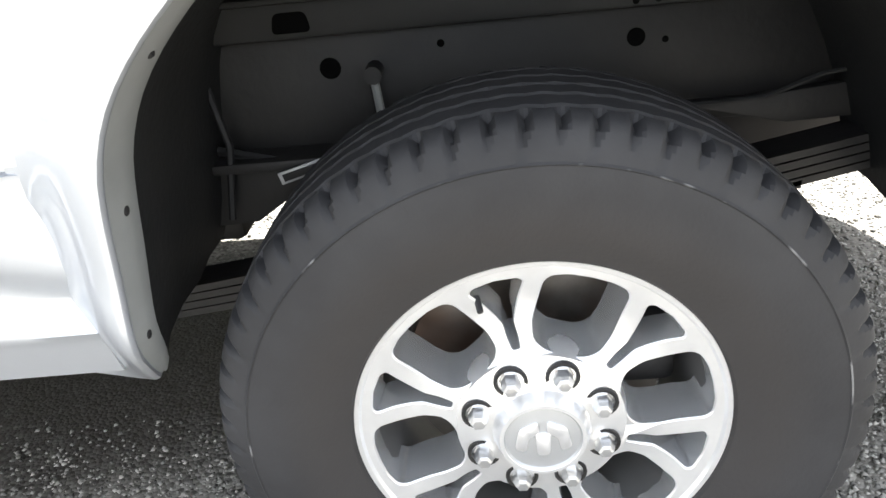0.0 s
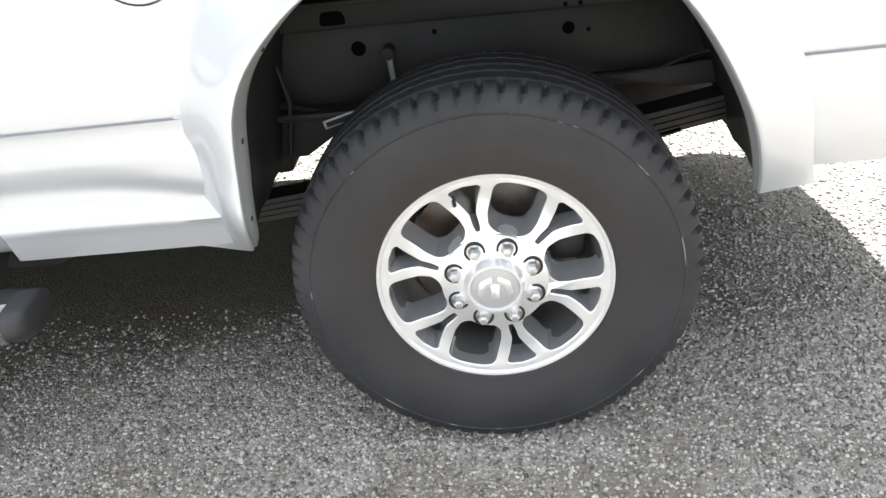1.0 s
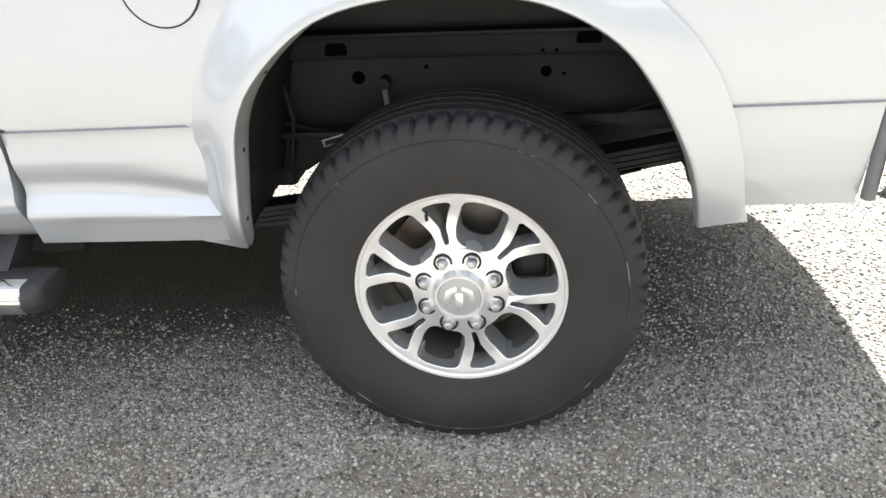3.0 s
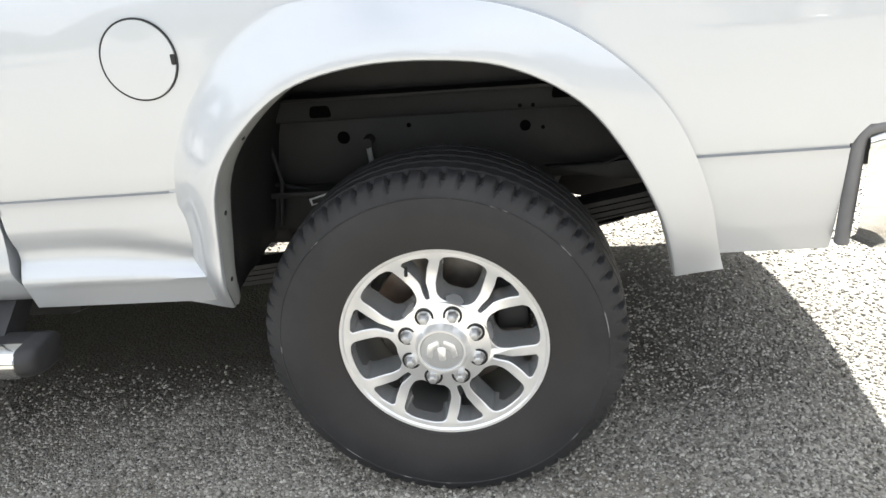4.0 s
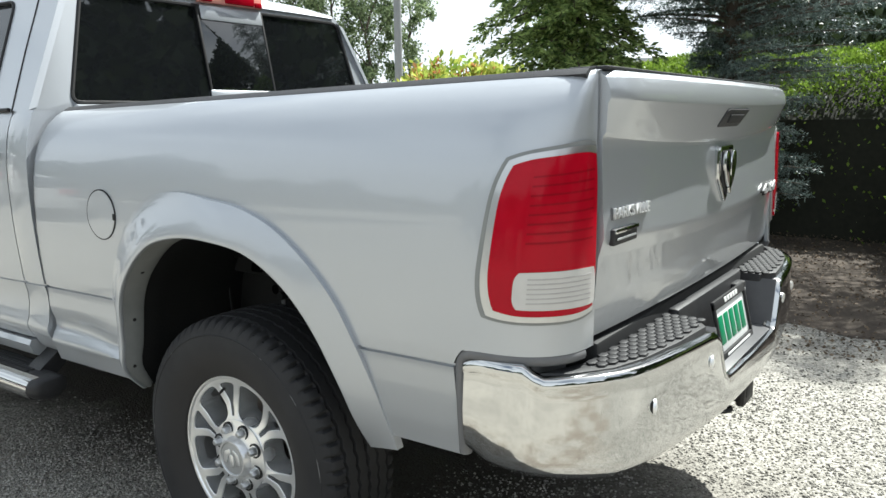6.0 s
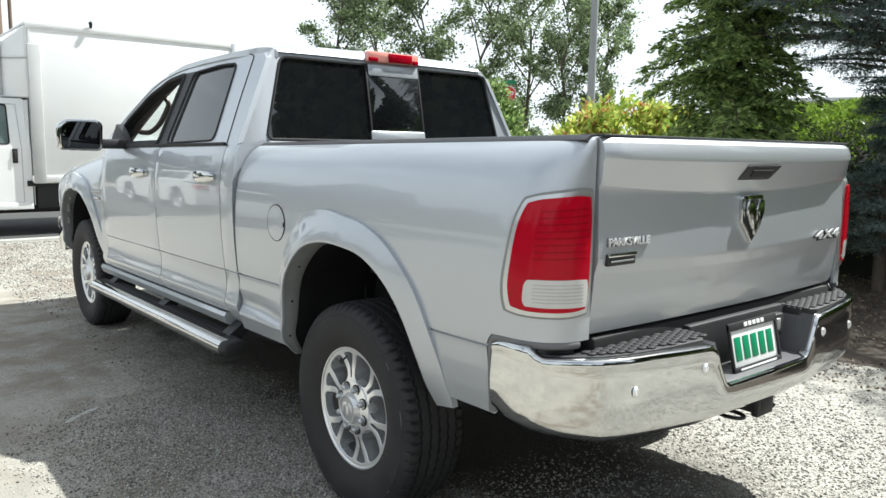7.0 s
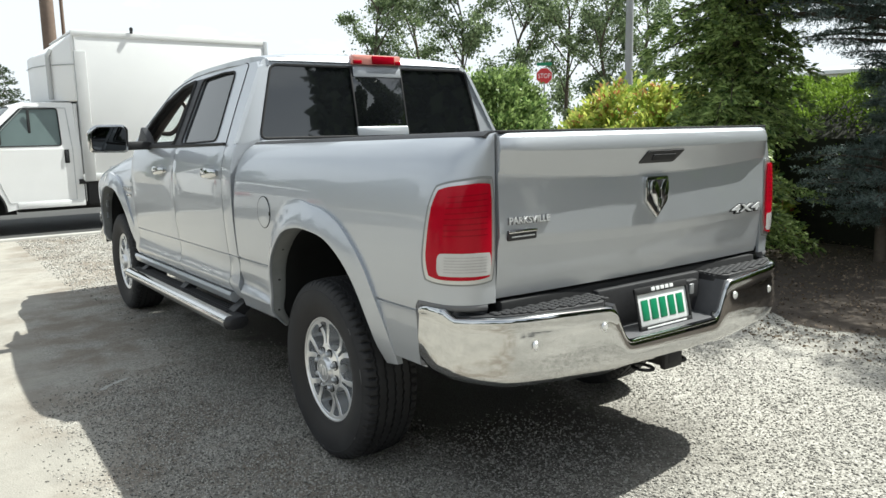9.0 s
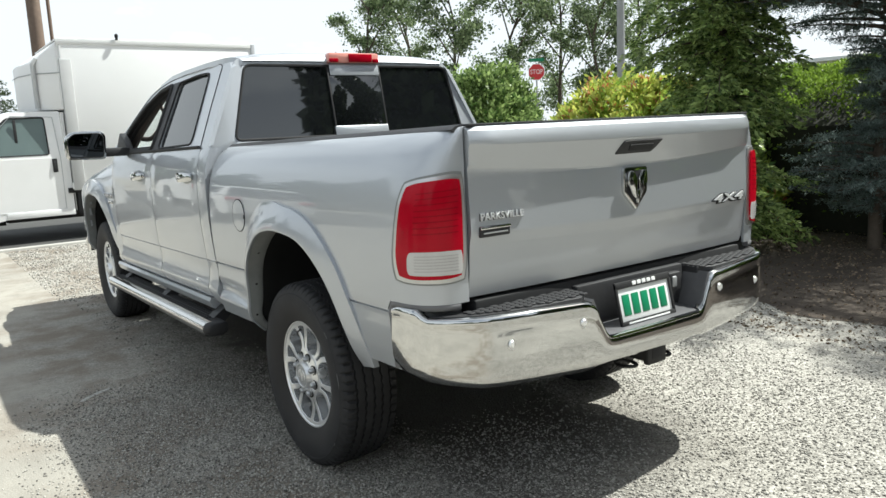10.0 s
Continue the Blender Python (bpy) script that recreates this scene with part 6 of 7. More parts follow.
def build_box_truck(x, y, rz, label):
    """Drives towards -x before it is turned; its origin is on the ground below the front wheel on the near side."""
    v = thing("box_truck", label, "truck", x, y, 0, "", rz)
    arch = [(-0.47 * math.cos(math.pi * q / 18), 0.37 + 0.48 * math.sin(math.pi * q / 18)) for q in range(19)]
    lower = [(1.57, 0.40), (1.57, 1.30), (0.0, 1.29), (-0.30, 1.22), (-0.86, 1.07), (-0.97, 0.90), (-1.0, 0.62), (-0.96, 0.42), (-0.60, 0.38)] + arch + [(0.62, 0.40)]
    for y0 in (0.0, 1.96):
        part("cab_side", holed(bmesh.new(), [lower], lambda a, b, y0=y0: (a, y0, b), (0, 0.04, 0)), WHITE_PAINT, v)
    lip = [(0.0 + 0.98 * a, -0.004, 0.37 + 0.98 * (b - 0.37)) for a, b in arch]
    part("arch_lip", tube(bmesh.new(), lip, 0.018, 6), GAP, v, "dark edge of the wheel arch")
    for y0, y1 in ((0.30, 0.34), (1.66, 1.70)):
        part("wheel_arch_liner", prism(bmesh.new(), [(-0.62, 0.30), (0.62, 0.30), (0.62, 1.0), (-0.62, 1.0)], y0, y1, "y"), LINER, v)
    for ya, yb in ((0.04, 0.30), (1.70, 1.96)):
        part("wheel_arch_liner", sheet(bmesh.new(), [[(a * 1.01, yy, 0.37 + 1.01 * (b - 0.37)) for a, b in arch] for yy in (ya, yb)], (0, 0, -1), 0.004), LINER, v)
    part("cab_floor", boxed(-0.9, 1.55, 0.34, 1.66, 0.40, 0.46), GAP, v)
    part("cab_back", boxed(1.52, 1.57, 0.04, 1.96, 0.40, 2.0), WHITE_PAINT, v)
    upper = [(1.57, 1.30), (1.545, 1.98), (1.50, 2.02), (0.86, 2.01), (0.66, 1.95), (0.0, 1.29)]
    win = rounded([(1.30, 1.355), (1.29, 1.925), (0.78, 1.925), (0.40, 1.555), (0.40, 1.355)], 0.04)
    quarter = rounded([(0.365, 1.345), (0.365, 1.51), (0.185, 1.345)], 0.02)
    for y0, d in ((0.0, 1), (2.0, -1)):
        part("cab_window_frame", holed(bmesh.new(), [upper, win, quarter], lambda a, b, y0=y0, d=d: (a, y0 + d * (b - 1.30) * 0.16, b), (0, d * 0.035, 0)), WHITE_PAINT, v)
        for nm, loop2, gm in (("door_window", win, TEAL_GLASS), ("quarter_window", quarter, PRIVACY)):
            bm = prism(bmesh.new(), loop2, 0, 0.005, "y")
            for q in bm.verts:
                q.co.y = y0 + d * ((q.co.z - 1.30) * 0.16 + 0.015) + q.co.y
            g = part(nm, bm, gm, v, "green-tinted door glass" if gm is not PRIVACY else "small dark quarter glass")
            g.visible_shadow = False
            loop = [(a, y0 + d * (b - 1.30) * 0.16, b) for a, b in loop2]
            part("window_seal", tube(bmesh.new(), loop + loop[:1], 0.010, 6, False), GAP, g)
    part("vent_post", boxed(0.86, 0.90, 0.055, 0.075, 1.37, 1.90, 0.004), GAP, v, "dark upright inside the door window")
    part("cab_roof", ring_loft(bmesh.new(), [[(a, yy, b + dz) for a, b in ((0.64, 1.935), (0.86, 2.0), (1.50, 2.01), (1.57, 1.97), (1.54, 1.92))] for yy, dz in ((0.112, 0.0), (0.3, 0.03), (1.0, 0.05), (1.7, 0.03), (1.888, 0.0))]), WHITE_PAINT, v)
    ws = part("windscreen", sheet(bmesh.new(), [[(a + 0.10 * (1 - ((yy - 1) / 0.95) ** 2) * -1, yy, b) for yy in (0.04 + e, 0.3, 0.65, 1.0, 1.35, 1.7, 1.96 - e)] for a, b, e in ((0.0, 1.29, 0.0), (0.33, 1.62, 0.04), (0.66, 1.94, 0.075))], (-1, 0, 1), 0.006), DARK_SCREEN, v, "dark windscreen")
    ws.visible_shadow = False
    part("bonnet", sheet(bmesh.new(), [[(a, yy, b + 0.04 * (1 - ((yy - 1) / 0.98) ** 2)) for yy in (0.02, 0.3, 0.7, 1.0, 1.3, 1.7, 1.98)] for a, b in ((0.0, 1.288), (-0.30, 1.225), (-0.86, 1.075), (-0.97, 0.91))], (0, 0, 1), 0.02), WHITE_PAINT, v)
    part("nose_panel", boxed(-1.00, -0.93, 0.05, 1.95, 0.60, 0.92, 0.03), GAP, v, "dark grille")
    part("front_bumper", boxed(-1.08, -0.92, 0.0, 2.0, 0.38, 0.60, 0.04), ALU, v)
    seam = [(1.45, -0.001, 0.50), (1.45, -0.001, 1.29), (1.41, 0.095, 1.93), (0.84, 0.10, 1.955), (0.42, 0.03, 1.52), (0.40, -0.001, 1.30), (0.36, -0.001, 0.95), (0.52, -0.001, 0.50), (1.45, -0.001, 0.50)]
    part("door_seam", tube(bmesh.new(), seam, 0.005, 6, False), ALU, v, "thin grey door seam")
    hd = part("door_handle", boxed(1.325, 1.395, -0.012, 0.004, 1.08, 1.29, 0.006), GAP, v, "black door handle")
    part("pull", boxed(1.345, 1.378, -0.028, -0.010, 1.11, 1.25, 0.008), BLACK_PLASTIC, hd)
    mir = part("door_mirror", boxed(0.36, 0.46, -0.30, -0.10, 1.37, 1.65, 0.03), GAP, v, "black door mirror")
    part("mirror_arm", boxed(0.38, 0.44, -0.12, 0.02, 1.38, 1.43, 0.01), GAP, mir)
    part("sill_moulding", boxed(0.62, 1.57, -0.010, 0.004, 0.40, 0.50, 0.006), WHITE_PAINT, v)
    part("filler_strip", boxed(1.585, 1.60, 0.0, 0.04, 0.46, 2.0, 0.004), ALU, v)
    for yy in (0.08, 1.20):
        s_ = part("seat", boxed(0.82, 1.28, yy + 0.10, yy + 0.66, 0.9, 1.05, 0.04), POST_GREY, v, "grey cab seat")
        part("backrest", boxed(1.30, 1.42, yy + 0.12, yy + 0.64, 1.0, 1.70, 0.05), POST_GREY, s_)
    part("dashboard", boxed(-0.05, 0.38, 0.06, 1.94, 1.0, 1.27, 0.05), SEAT, v)
    # load box with an angled nose over the cab
    bm = prism(bmesh.new(), [(1.60, -0.06), (4.72, -0.06), (4.72, 2.16), (1.60, 2.16)], 0.78, 3.10, "z", 0.03)
    cargo = part("load_box", bm, WHITE_PANEL, v, "tall smooth white load box")
    bm = prism(bmesh.new(), rounded([(1.62, -0.045), (1.27, 0.32), (1.12, 0.90), (1.12, 1.5), (1.27, 1.90), (1.62, 2.14)], 0.10), 2.035, 3.085, "z", 0.04)
    for q in bm.verts:
        if q.co.z > 2.9:
            q.co.z -= min(0.30, max(0.0, 1.60 - q.co.x) * 0.85)
    nose = part("load_box_nose", bm, WHITE_PANEL, cargo, "white angled nose above the cab")
    part("nose_strip", tube(bmesh.new(), [(1.262, 0.29, 2.07), (1.262, 0.29, 2.60), (1.262, 0.29, 2.74), (1.32, 0.29, 2.83)], 0.035, 8), POST_GREY, nose, "grey strip on the nose corner")
    part("nose_band", tube(bmesh.new(), [(1.60, -0.045, 2.60), (1.255, 0.32, 2.60), (1.11, 0.90, 2.60), (1.11, 1.5, 2.60)], 0.008, 6), ALU, nose)
    part("corner_post", boxed(1.58, 1.75, -0.075, 0.0, 0.78, 2.80, 0.01), POST_GREY, cargo, "grey aluminium corner post")
    for k in range(16):
        part("rivet_plate", boxed(1.74, 1.755, -0.068, -0.055, 0.84 + k * 0.125, 0.88 + k * 0.125, 0.002), WHITE_PAINT, cargo)
    part("top_rail", boxed(1.56, 4.72, -0.072, -0.04, 3.02, 3.115, 0.008), WHITE_PAINT, cargo, "white top rail")
    part("bottom_rail", boxed(1.56, 4.72, -0.070, -0.04, 0.80, 0.90, 0.008), WHITE_PAINT, cargo)
    part("marker_lamp", tube(bmesh.new(), [(2.45, -0.1, 3.10), (2.45, -0.1, 3.18), (2.46, -0.1, 3.20)], [0.02, 0.03, 0.01], 8), GAP, cargo, "small dark roof vent")
    part("roof_cap", boxed(1.58, 4.70, -0.02, 2.12, 3.095, 3.125, 0.012), WHITE_PANEL, cargo)
    part("rear_frame", boxed(4.68, 4.76, -0.075, 2.17, 0.70, 3.10, 0.01), ALU, cargo)
    for yy in (0.45, 1.45):
        part("frame_rail", boxed(0.6, 4.5, yy, yy + 0.09, 0.55, 0.80, 0.01), GAP, v)
    part("cross_bearers", boxed(1.5, 4.5, -0.03, 2.0, 0.74, 0.82), GAP, v, "dark bearers below the load box")
    part("battery_box", boxed(1.75, 2.25, 0.0, 0.4, 0.42, 0.72, 0.02), GAP, v)
    # black blocks added to keep light out and draw the shade below
    part("underbody", boxed(0.62, 4.45, 0.22, 1.78, 0.33, 0.76, 0.04), GAP, v, "dark block added as the shade under the load box")
    part("side_box", boxed(1.62, 2.9, -0.02, 0.22, 0.40, 0.76, 0.02), GAP, v, "black box filling the dark space below the load bed")
    part("marker_plate", boxed(2.10, 2.28, -0.028, -0.018, 0.58, 0.66, 0.003), SIGN_WHITE, v)
    wheel_simple(v, pose(0, 0.13, 0.37, 0, 0, 90))
    wheel_simple(v, pose(0, 1.87, 0.37, 0, 0, -90))
    for yy, a in ((0.05, 90), (0.30, 90), (1.70, -90), (1.95, -90)):
        wheel_simple(v, pose(3.35, yy, 0.37, 0, 0, a))
    return v


build_box_truck(-1.66, 10.06, 0, "white box truck with a tall smooth load box")

# ---- plants ----
def tapered(pts, r0, r1):
    n = len(pts)
    return [r0 + (r1 - r0) * k / (n - 1) for k in range(n)]


def broad_tree(x, y, height, spread, label, seed, leaf, n_leaves, size, low=0.25, slim=1.0):
    rng = np.random.default_rng(seed)
    t = thing("tree", label, "tree", x, y, 0)
    pts = [(0.12 * k * rng.normal() * 0.5, 0.12 * k * rng.normal() * 0.5, height * 0.92 * k / 7) for k in range(8)]
    bm = tube(bmesh.new(), pts, tapered(pts, 0.010 * height + 0.02, 0.015), 9)
    centres = []
    for k in range(16):
        f = low + (0.95 - low) * (k + rng.random()) / 16
        a = rng.random() * 2 * math.pi
        i = min(6, int(f / 0.92 * 7))
        base = Vector(pts[i]).lerp(Vector(pts[i + 1]), min(1, f / 0.92 * 7 - i))
        env = spread * (math.sin(math.pi * min(1, (f - low * 0.6) / (1.02 - low * 0.6))) ** 0.7) * (0.7 + 0.4 * rng.random())
        tip = base + Vector((math.cos(a) * env, math.sin(a) * env, env * (0.5 + 0.5 * rng.random()) * slim))
        mid = base.lerp(tip, 0.5) + Vector((0, 0, 0.1 * env))
        tube(bm, [base, mid, tip], [0.004 * height, 0.003 * height, 0.006], 6)
        centres += [mid, mid.lerp(tip, 0.5), tip, tip + Vector(rng.normal(size=3)) * 0.25 * spread * 0.5]
    for k in range(14):
        centres.append(Vector((rng.normal() * spread * 0.3, rng.normal() * spread * 0.3, height * (low + (1 - low) * rng.random()))))
    part("trunk", bm, BARK, t)
    centres = np.array([tuple(c) for c in centres])
    which = rng.integers(0, len(centres), n_leaves)
    sig = spread * 0.12 * (0.6 + 0.8 * rng.random(len(centres)))
    at = centres[which] + rng.normal(size=(n_leaves, 3)) * sig[which][:, None] * np.array([1, 1, 0.75])
    at[:, 2] = np.maximum(at[:, 2], 0.1)
    way = rng.normal(size=(n_leaves, 3)) + np.array([0, 0, -0.3])
    tagged(leaf_mesh("crown", at, way, size * (0.6 + 0.8 * rng.random(n_leaves)), leaf, t, 0.7, seed))
    return t


def conifer(name, x, y, height, radius, label, seed, leaf, whorls, arms, sprays, per, size, droop, clear=0.1, shape=None, aspect=0.3, fan=0.35, spray=0.34, brush=0.0, rise=0.15):
    """Whorls of boughs, each with side twigs that carry flat sprays (brush 0) or needles all round (brush 1)."""
    rng = np.random.default_rng(seed)
    t = thing(name, label, "tree", x, y, 0)
    trunk = [(0.02 * rng.normal() * k, 0.02 * rng.normal() * k, height * k / 8) for k in range(9)]
    bm = tube(bmesh.new(), trunk, tapered(trunk, 0.007 * height + 0.02, 0.012), 10)
    at, way, sz = [], [], []
    for k in range(whorls):
        f = (k + 0.35 * rng.random()) / whorls
        z0 = height * (clear + (0.99 - clear) * f)
        turn = rng.random() * 6.283
        for b in range(arms):
            a = turn + 6.283 * (b + 0.35 * rng.normal()) / arms
            z = z0 + 0.25 * height / whorls * rng.normal()
            d = Vector((math.cos(a), math.sin(a), 0))
            reach = radius * (1 - f) ** 0.75 * (0.72 + 0.45 * rng.random()) + 0.10
            if shape:
                reach *= shape(z, d.y)
            if reach < 0.07:
                continue
            steps = [Vector((0, 0, z)) + d * reach * q + Vector((0, 0, reach * (rise * q - droop * q * q))) for q in (0, 0.25, 0.5, 0.75, 1.0)]
            tube(bm, steps, tapered(steps, 0.008 + 0.010 * reach, 0.003), 5)
            side = Vector((-d.y, d.x, 0))
            m = max(3, int(sprays * (0.25 + reach / radius)))
            for c in range(m):
                q = min(0.999, (0.12 + 0.88 * (c + rng.random()) / m))
                i = int(q * 4)
                base = np.array(steps[i].lerp(steps[i + 1], q * 4 - i))
                sgn = 1 if c % 2 else -1
                out = 0.85 if q > 0.9 else 0.35 + 0.5 * rng.random()
                dv = np.array(d * out + side * sgn * math.sqrt(max(0.05, 1 - out * out)))
                dv[2] += 0.25 * rng.normal() - 0.35 * droop
                dv /= np.linalg.norm(dv)
                L = spray * (1.15 - 0.6 * q) * (0.6 + 0.7 * rng.random()) * min(1.0, 0.35 + reach / radius)
                n = max(4, int(per * (0.5 + L / spray * 0.6)))
                u = (np.arange(n) + rng.random(n)) / n
                pos = base + dv * (L * u)[:, None]
                pos[:, 2] -= droop * 0.75 * L * u * u
                lat = np.cross(dv, [0, 0, 1.0])
                lat /= np.linalg.norm(lat) + 1e-9
                alt = np.where(np.arange(n) % 2, 1.0, -1.0)[:, None]
                flat = dv * (0.75 + 0.2 * u)[:, None] + lat * alt * fan * (1.3 - u)[:, None] + np.array([0, 0, -0.5 * droop])
                every = rng.normal(size=(n, 3)) * 0.75 + dv * 0.45
                at.append(pos + rng.normal(size=(n, 3)) * 0.012)
                way.append(flat * (1 - brush) + every * brush + rng.normal(size=(n, 3)) * 0.16)
                sz.append(size * (0.6 + 0.7 * rng.random(n)) * (1.1 - 0.45 * u))
    part("trunk", bm, BARK, t)
    leaf_mesh("crown", np.concatenate(at), np.concatenate(way), np.concatenate(sz), leaf, t, aspect, seed)
    return t


def mound(name, x, y, rx, ry, h, label, category, seed, leaf, n, size, rz=0, tips=None, dome=3.0, loose=0.077):
    """A shrub or hedge: stems below, leaves in tufts over an uneven mound."""
    rng = np.random.default_rng(seed)
    t = thing(name, label, category, x, y, 0, "", rz)
    bm = bmesh.new()
    for k in range(14):
        a, r = rng.random() * 6.283, rng.random() ** 0.5
        top = Vector((rx * 0.75 * r * math.cos(a), ry * 0.75 * r * math.sin(a), h * (0.9 - 0.4 * r * r)))
        tube(bm, [(top.x * 0.35, top.y * 0.35, -0.02), (top.x * 0.7, top.y * 0.7, top.z * 0.55), top], [0.03, 0.02, 0.006], 6)
    part("woody_base", bm, BARK, t)
    tufts = 500
    a, r = rng.random(tufts) * 6.283, rng.random(tufts) ** 0.42
    cx, cy = rx * r * np.cos(a), ry * r * np.sin(a)
    lump = 1 + 0.10 * np.sin(cx * 3.1 + seed) * np.cos(cy * 2.7) + 0.05 * rng.normal(size=tufts)
    cz = h * (1 - 0.80 * r ** dome) * lump * (1 - 0.55 * rng.random(tufts) ** 3)
    which = rng.integers(0, tufts, n)
    sg = loose * min(rx, ry, h)
    at = np.stack([cx, cy, cz], 1)[which] + rng.normal(size=(n, 3)) * sg
    at[:, 2] = np.maximum(at[:, 2], 0.05)
    outw = np.stack([cx / rx, cy / ry, 0.9 + 0 * cx], 1)[which] + rng.normal(size=(n, 3)) * 0.8
    leaf_mesh("crown", at, outw, size * (0.6 + 0.8 * rng.random(n)), leaf, t, 0.5, seed)
    if tips:
        # whorls of young leaves that end the shoots
        pick = rng.choice(tufts, 320, replace=False)
        own = np.repeat(pick, 16)
        m = len(own)
        at = np.stack([cx, cy, cz * 1.02], 1)[own] + rng.normal(size=(m, 3)) * 0.028
        leaf_mesh("young_leaves", at, np.stack([cx / rx * 0.5, cy / ry * 0.5, 0.7 + 0 * cx], 1)[own] + rng.normal(size=(m, 3)) * 0.6, size * (0.7 + 0.5 * rng.random(m)), tips, t, 0.4, seed + 1)
    return t


def hedge_row(y0, y1, label, seed, n):
    """A long clipped hedge: upright face, rounded shoulder and a gently sloping top."""
    rng = np.random.default_rng(seed)
    t = thing("hedge", label, "hedge", 6.0, (y0 + y1) / 2, 0)
    h = (y1 - y0) / 2
    sec = np.array([(-0.10, 0.05), (-0.12, 0.8), (-0.08, 1.38), (0.06, 1.60), (0.32, 1.80), (0.75, 1.97), (1.30, 2.06), (1.80, 2.05), (2.1, 1.8), (2.2, 0.1)])
    seg = np.r_[0, np.cumsum(np.linalg.norm(np.diff(sec, axis=0), axis=1))]
    u = rng.random(n) ** 0.8 * seg[-1]
    x, z = np.interp(u, seg, sec[:, 0]), np.interp(u, seg, sec[:, 1])
    x2, z2 = np.interp(u + 0.05, seg, sec[:, 0]), np.interp(u + 0.05, seg, sec[:, 1])
    y = (rng.random(n) * 2 - 1) * h
    nx, nz = -(z2 - z), (x2 - x)
    k = np.hypot(nx, nz) + 1e-6
    nx, nz = nx / k, nz / k
    lump = 0.05 * np.sin(y * 3.3) + 0.04 * np.sin(y * 7.1 + u * 4) - np.abs(rng.normal(size=n)) * 0.06
    at = np.stack([x + nx * lump, y, z + nz * lump], 1)
    # lower face left almost bare so the core's painted shade shows
    keep = (z > 1.56) | (x > 1.9) | (rng.random(n) < np.where(at[:, 1] < -2.5, 0.75, 0.04) + 0.5 * np.clip((z - 1.34) / 0.22, 0, 1))
    at, nx, nz, y, n = at[keep], nx[keep], nz[keep], y[keep], int(keep.sum())
    way = np.stack([nx * 0.7, 0 * y, nz * 0.7 + 0.2], 1) + rng.normal(size=(n, 3)) * 0.65
    leaf_mesh("crown", at, way, 0.040 * (0.6 + 0.8 * rng.random(n)), HEDGE_LEAF, t, 0.55, seed)
    bm = bmesh.new()
    for q in range(int(h * 3)):
        yy = -h + 0.3 + q * 0.65
        tube(bm, [(0.9 + 0.1 * rng.normal(), yy, -0.02), (0.9 + 0.2 * rng.normal(), yy + 0.1 * rng.normal(), 1.0), (0.9 + 0.3 * rng.normal(), yy + 0.2 * rng.normal(), 1.85)], [0.05, 0.035, 0.012], 7)
    # solid core in the dark shade colour
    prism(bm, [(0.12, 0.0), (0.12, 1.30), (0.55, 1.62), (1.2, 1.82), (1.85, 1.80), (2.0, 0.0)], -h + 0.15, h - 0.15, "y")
    part("woody_base", bm, HEDGE_SHADE, t, "stems and solid core, coloured dark as the hedge's inner shade")
    return t


conifer("cedar_tree", 4.62, 1.66, 6.4, 0.80, "tall green cedar tree with drooping feathery sprays", 11, CEDAR_LEAF, 50, 8, 15, 19, 0.080, 0.42, 0.05, lambda z, w: (0.80 + 0.30 * math.sin(z * 5.3 + w * 2.1) + 0.26 * math.sin(z * 9.7 - w * 4.3 + 1.0)) * float(np.interp(z, [0.4, 1.0, 2.0, 3.2, 4.5], [0.78, 0.82, 1.0, 1.25, 1.45])), 0.36, 0.55, 0.26, 0.25)
conifer("spruce_tree", 5.35, 0.42, 6.8, 1.9, "blue spruce with layered grey-blue branches", 12, SPRUCE_LEAF, 40, 11, 24, 34, 0.046, 0.16, 0.075, lambda z, w: float(np.interp(z, [0.5, 0.7, 1.15, 1.25, 1.5, 2.1, 2.25, 2.4, 3.0], [0.22, 0.40, 0.36, 0.12, 0.12, 0.20, 0.62, 1.1, 1.3])) if w > -0.25 else float(np.interp(z, [0.5, 0.7, 1.2, 1.45, 2.0, 3.0], [0.3, 0.5, 0.40, 0.5, 0.9, 1.35])), 0.22, 0.6, 0.30, 0.7, 0.22)
# bare below and out of view, added only to cast shade on the gravel
conifer("spruce_tree", 6.3, -2.2, 6.6, 1.7, "unseen spruce behind the hedge, added to shade the gravel", 13, SPRUCE_LEAF, 14, 8, 13, 16, 0.075, 0.18, 0.40, None, 0.25, 0.6, 0.34, 0.6)
hedge_row(-9.0, 2.6, "long clipped green hedge with a rounded shoulder", 21, 210000)
mound("laurel_bush", 5.35, -2.5, 0.85, 1.25, 2.45, "glossy dark green laurel bush with some lighter leaves", "bush", 26, LAUREL_LEAF, 22000, 0.085)
YOUNG_LEAF = leaf_mat("orange_young_leaves", (0.42, 0.16, 0.06), (0.75, 0.42, 0.20), 0.35)
mound("golden_shrub", 5.75, 3.75, 1.15, 2.05, 2.12, "golden green shrub with orange young leaves", "shrub", 23, SHRUB_LEAF, 26000, 0.095, 0, YOUNG_LEAF, 1.7, 0.06)
mound("green_bush", 6.2, 7.4, 1.15, 1.15, 2.45, "loose light green bush", "bush", 24, BUSH_LEAF, 26000, 0.085, loose=0.06)
mound("green_bush", 5.9, 2.6, 0.8, 0.7, 1.75, "dark green bush below the cedar", "bush", 25, CEDAR_LEAF, 14000, 0.07)
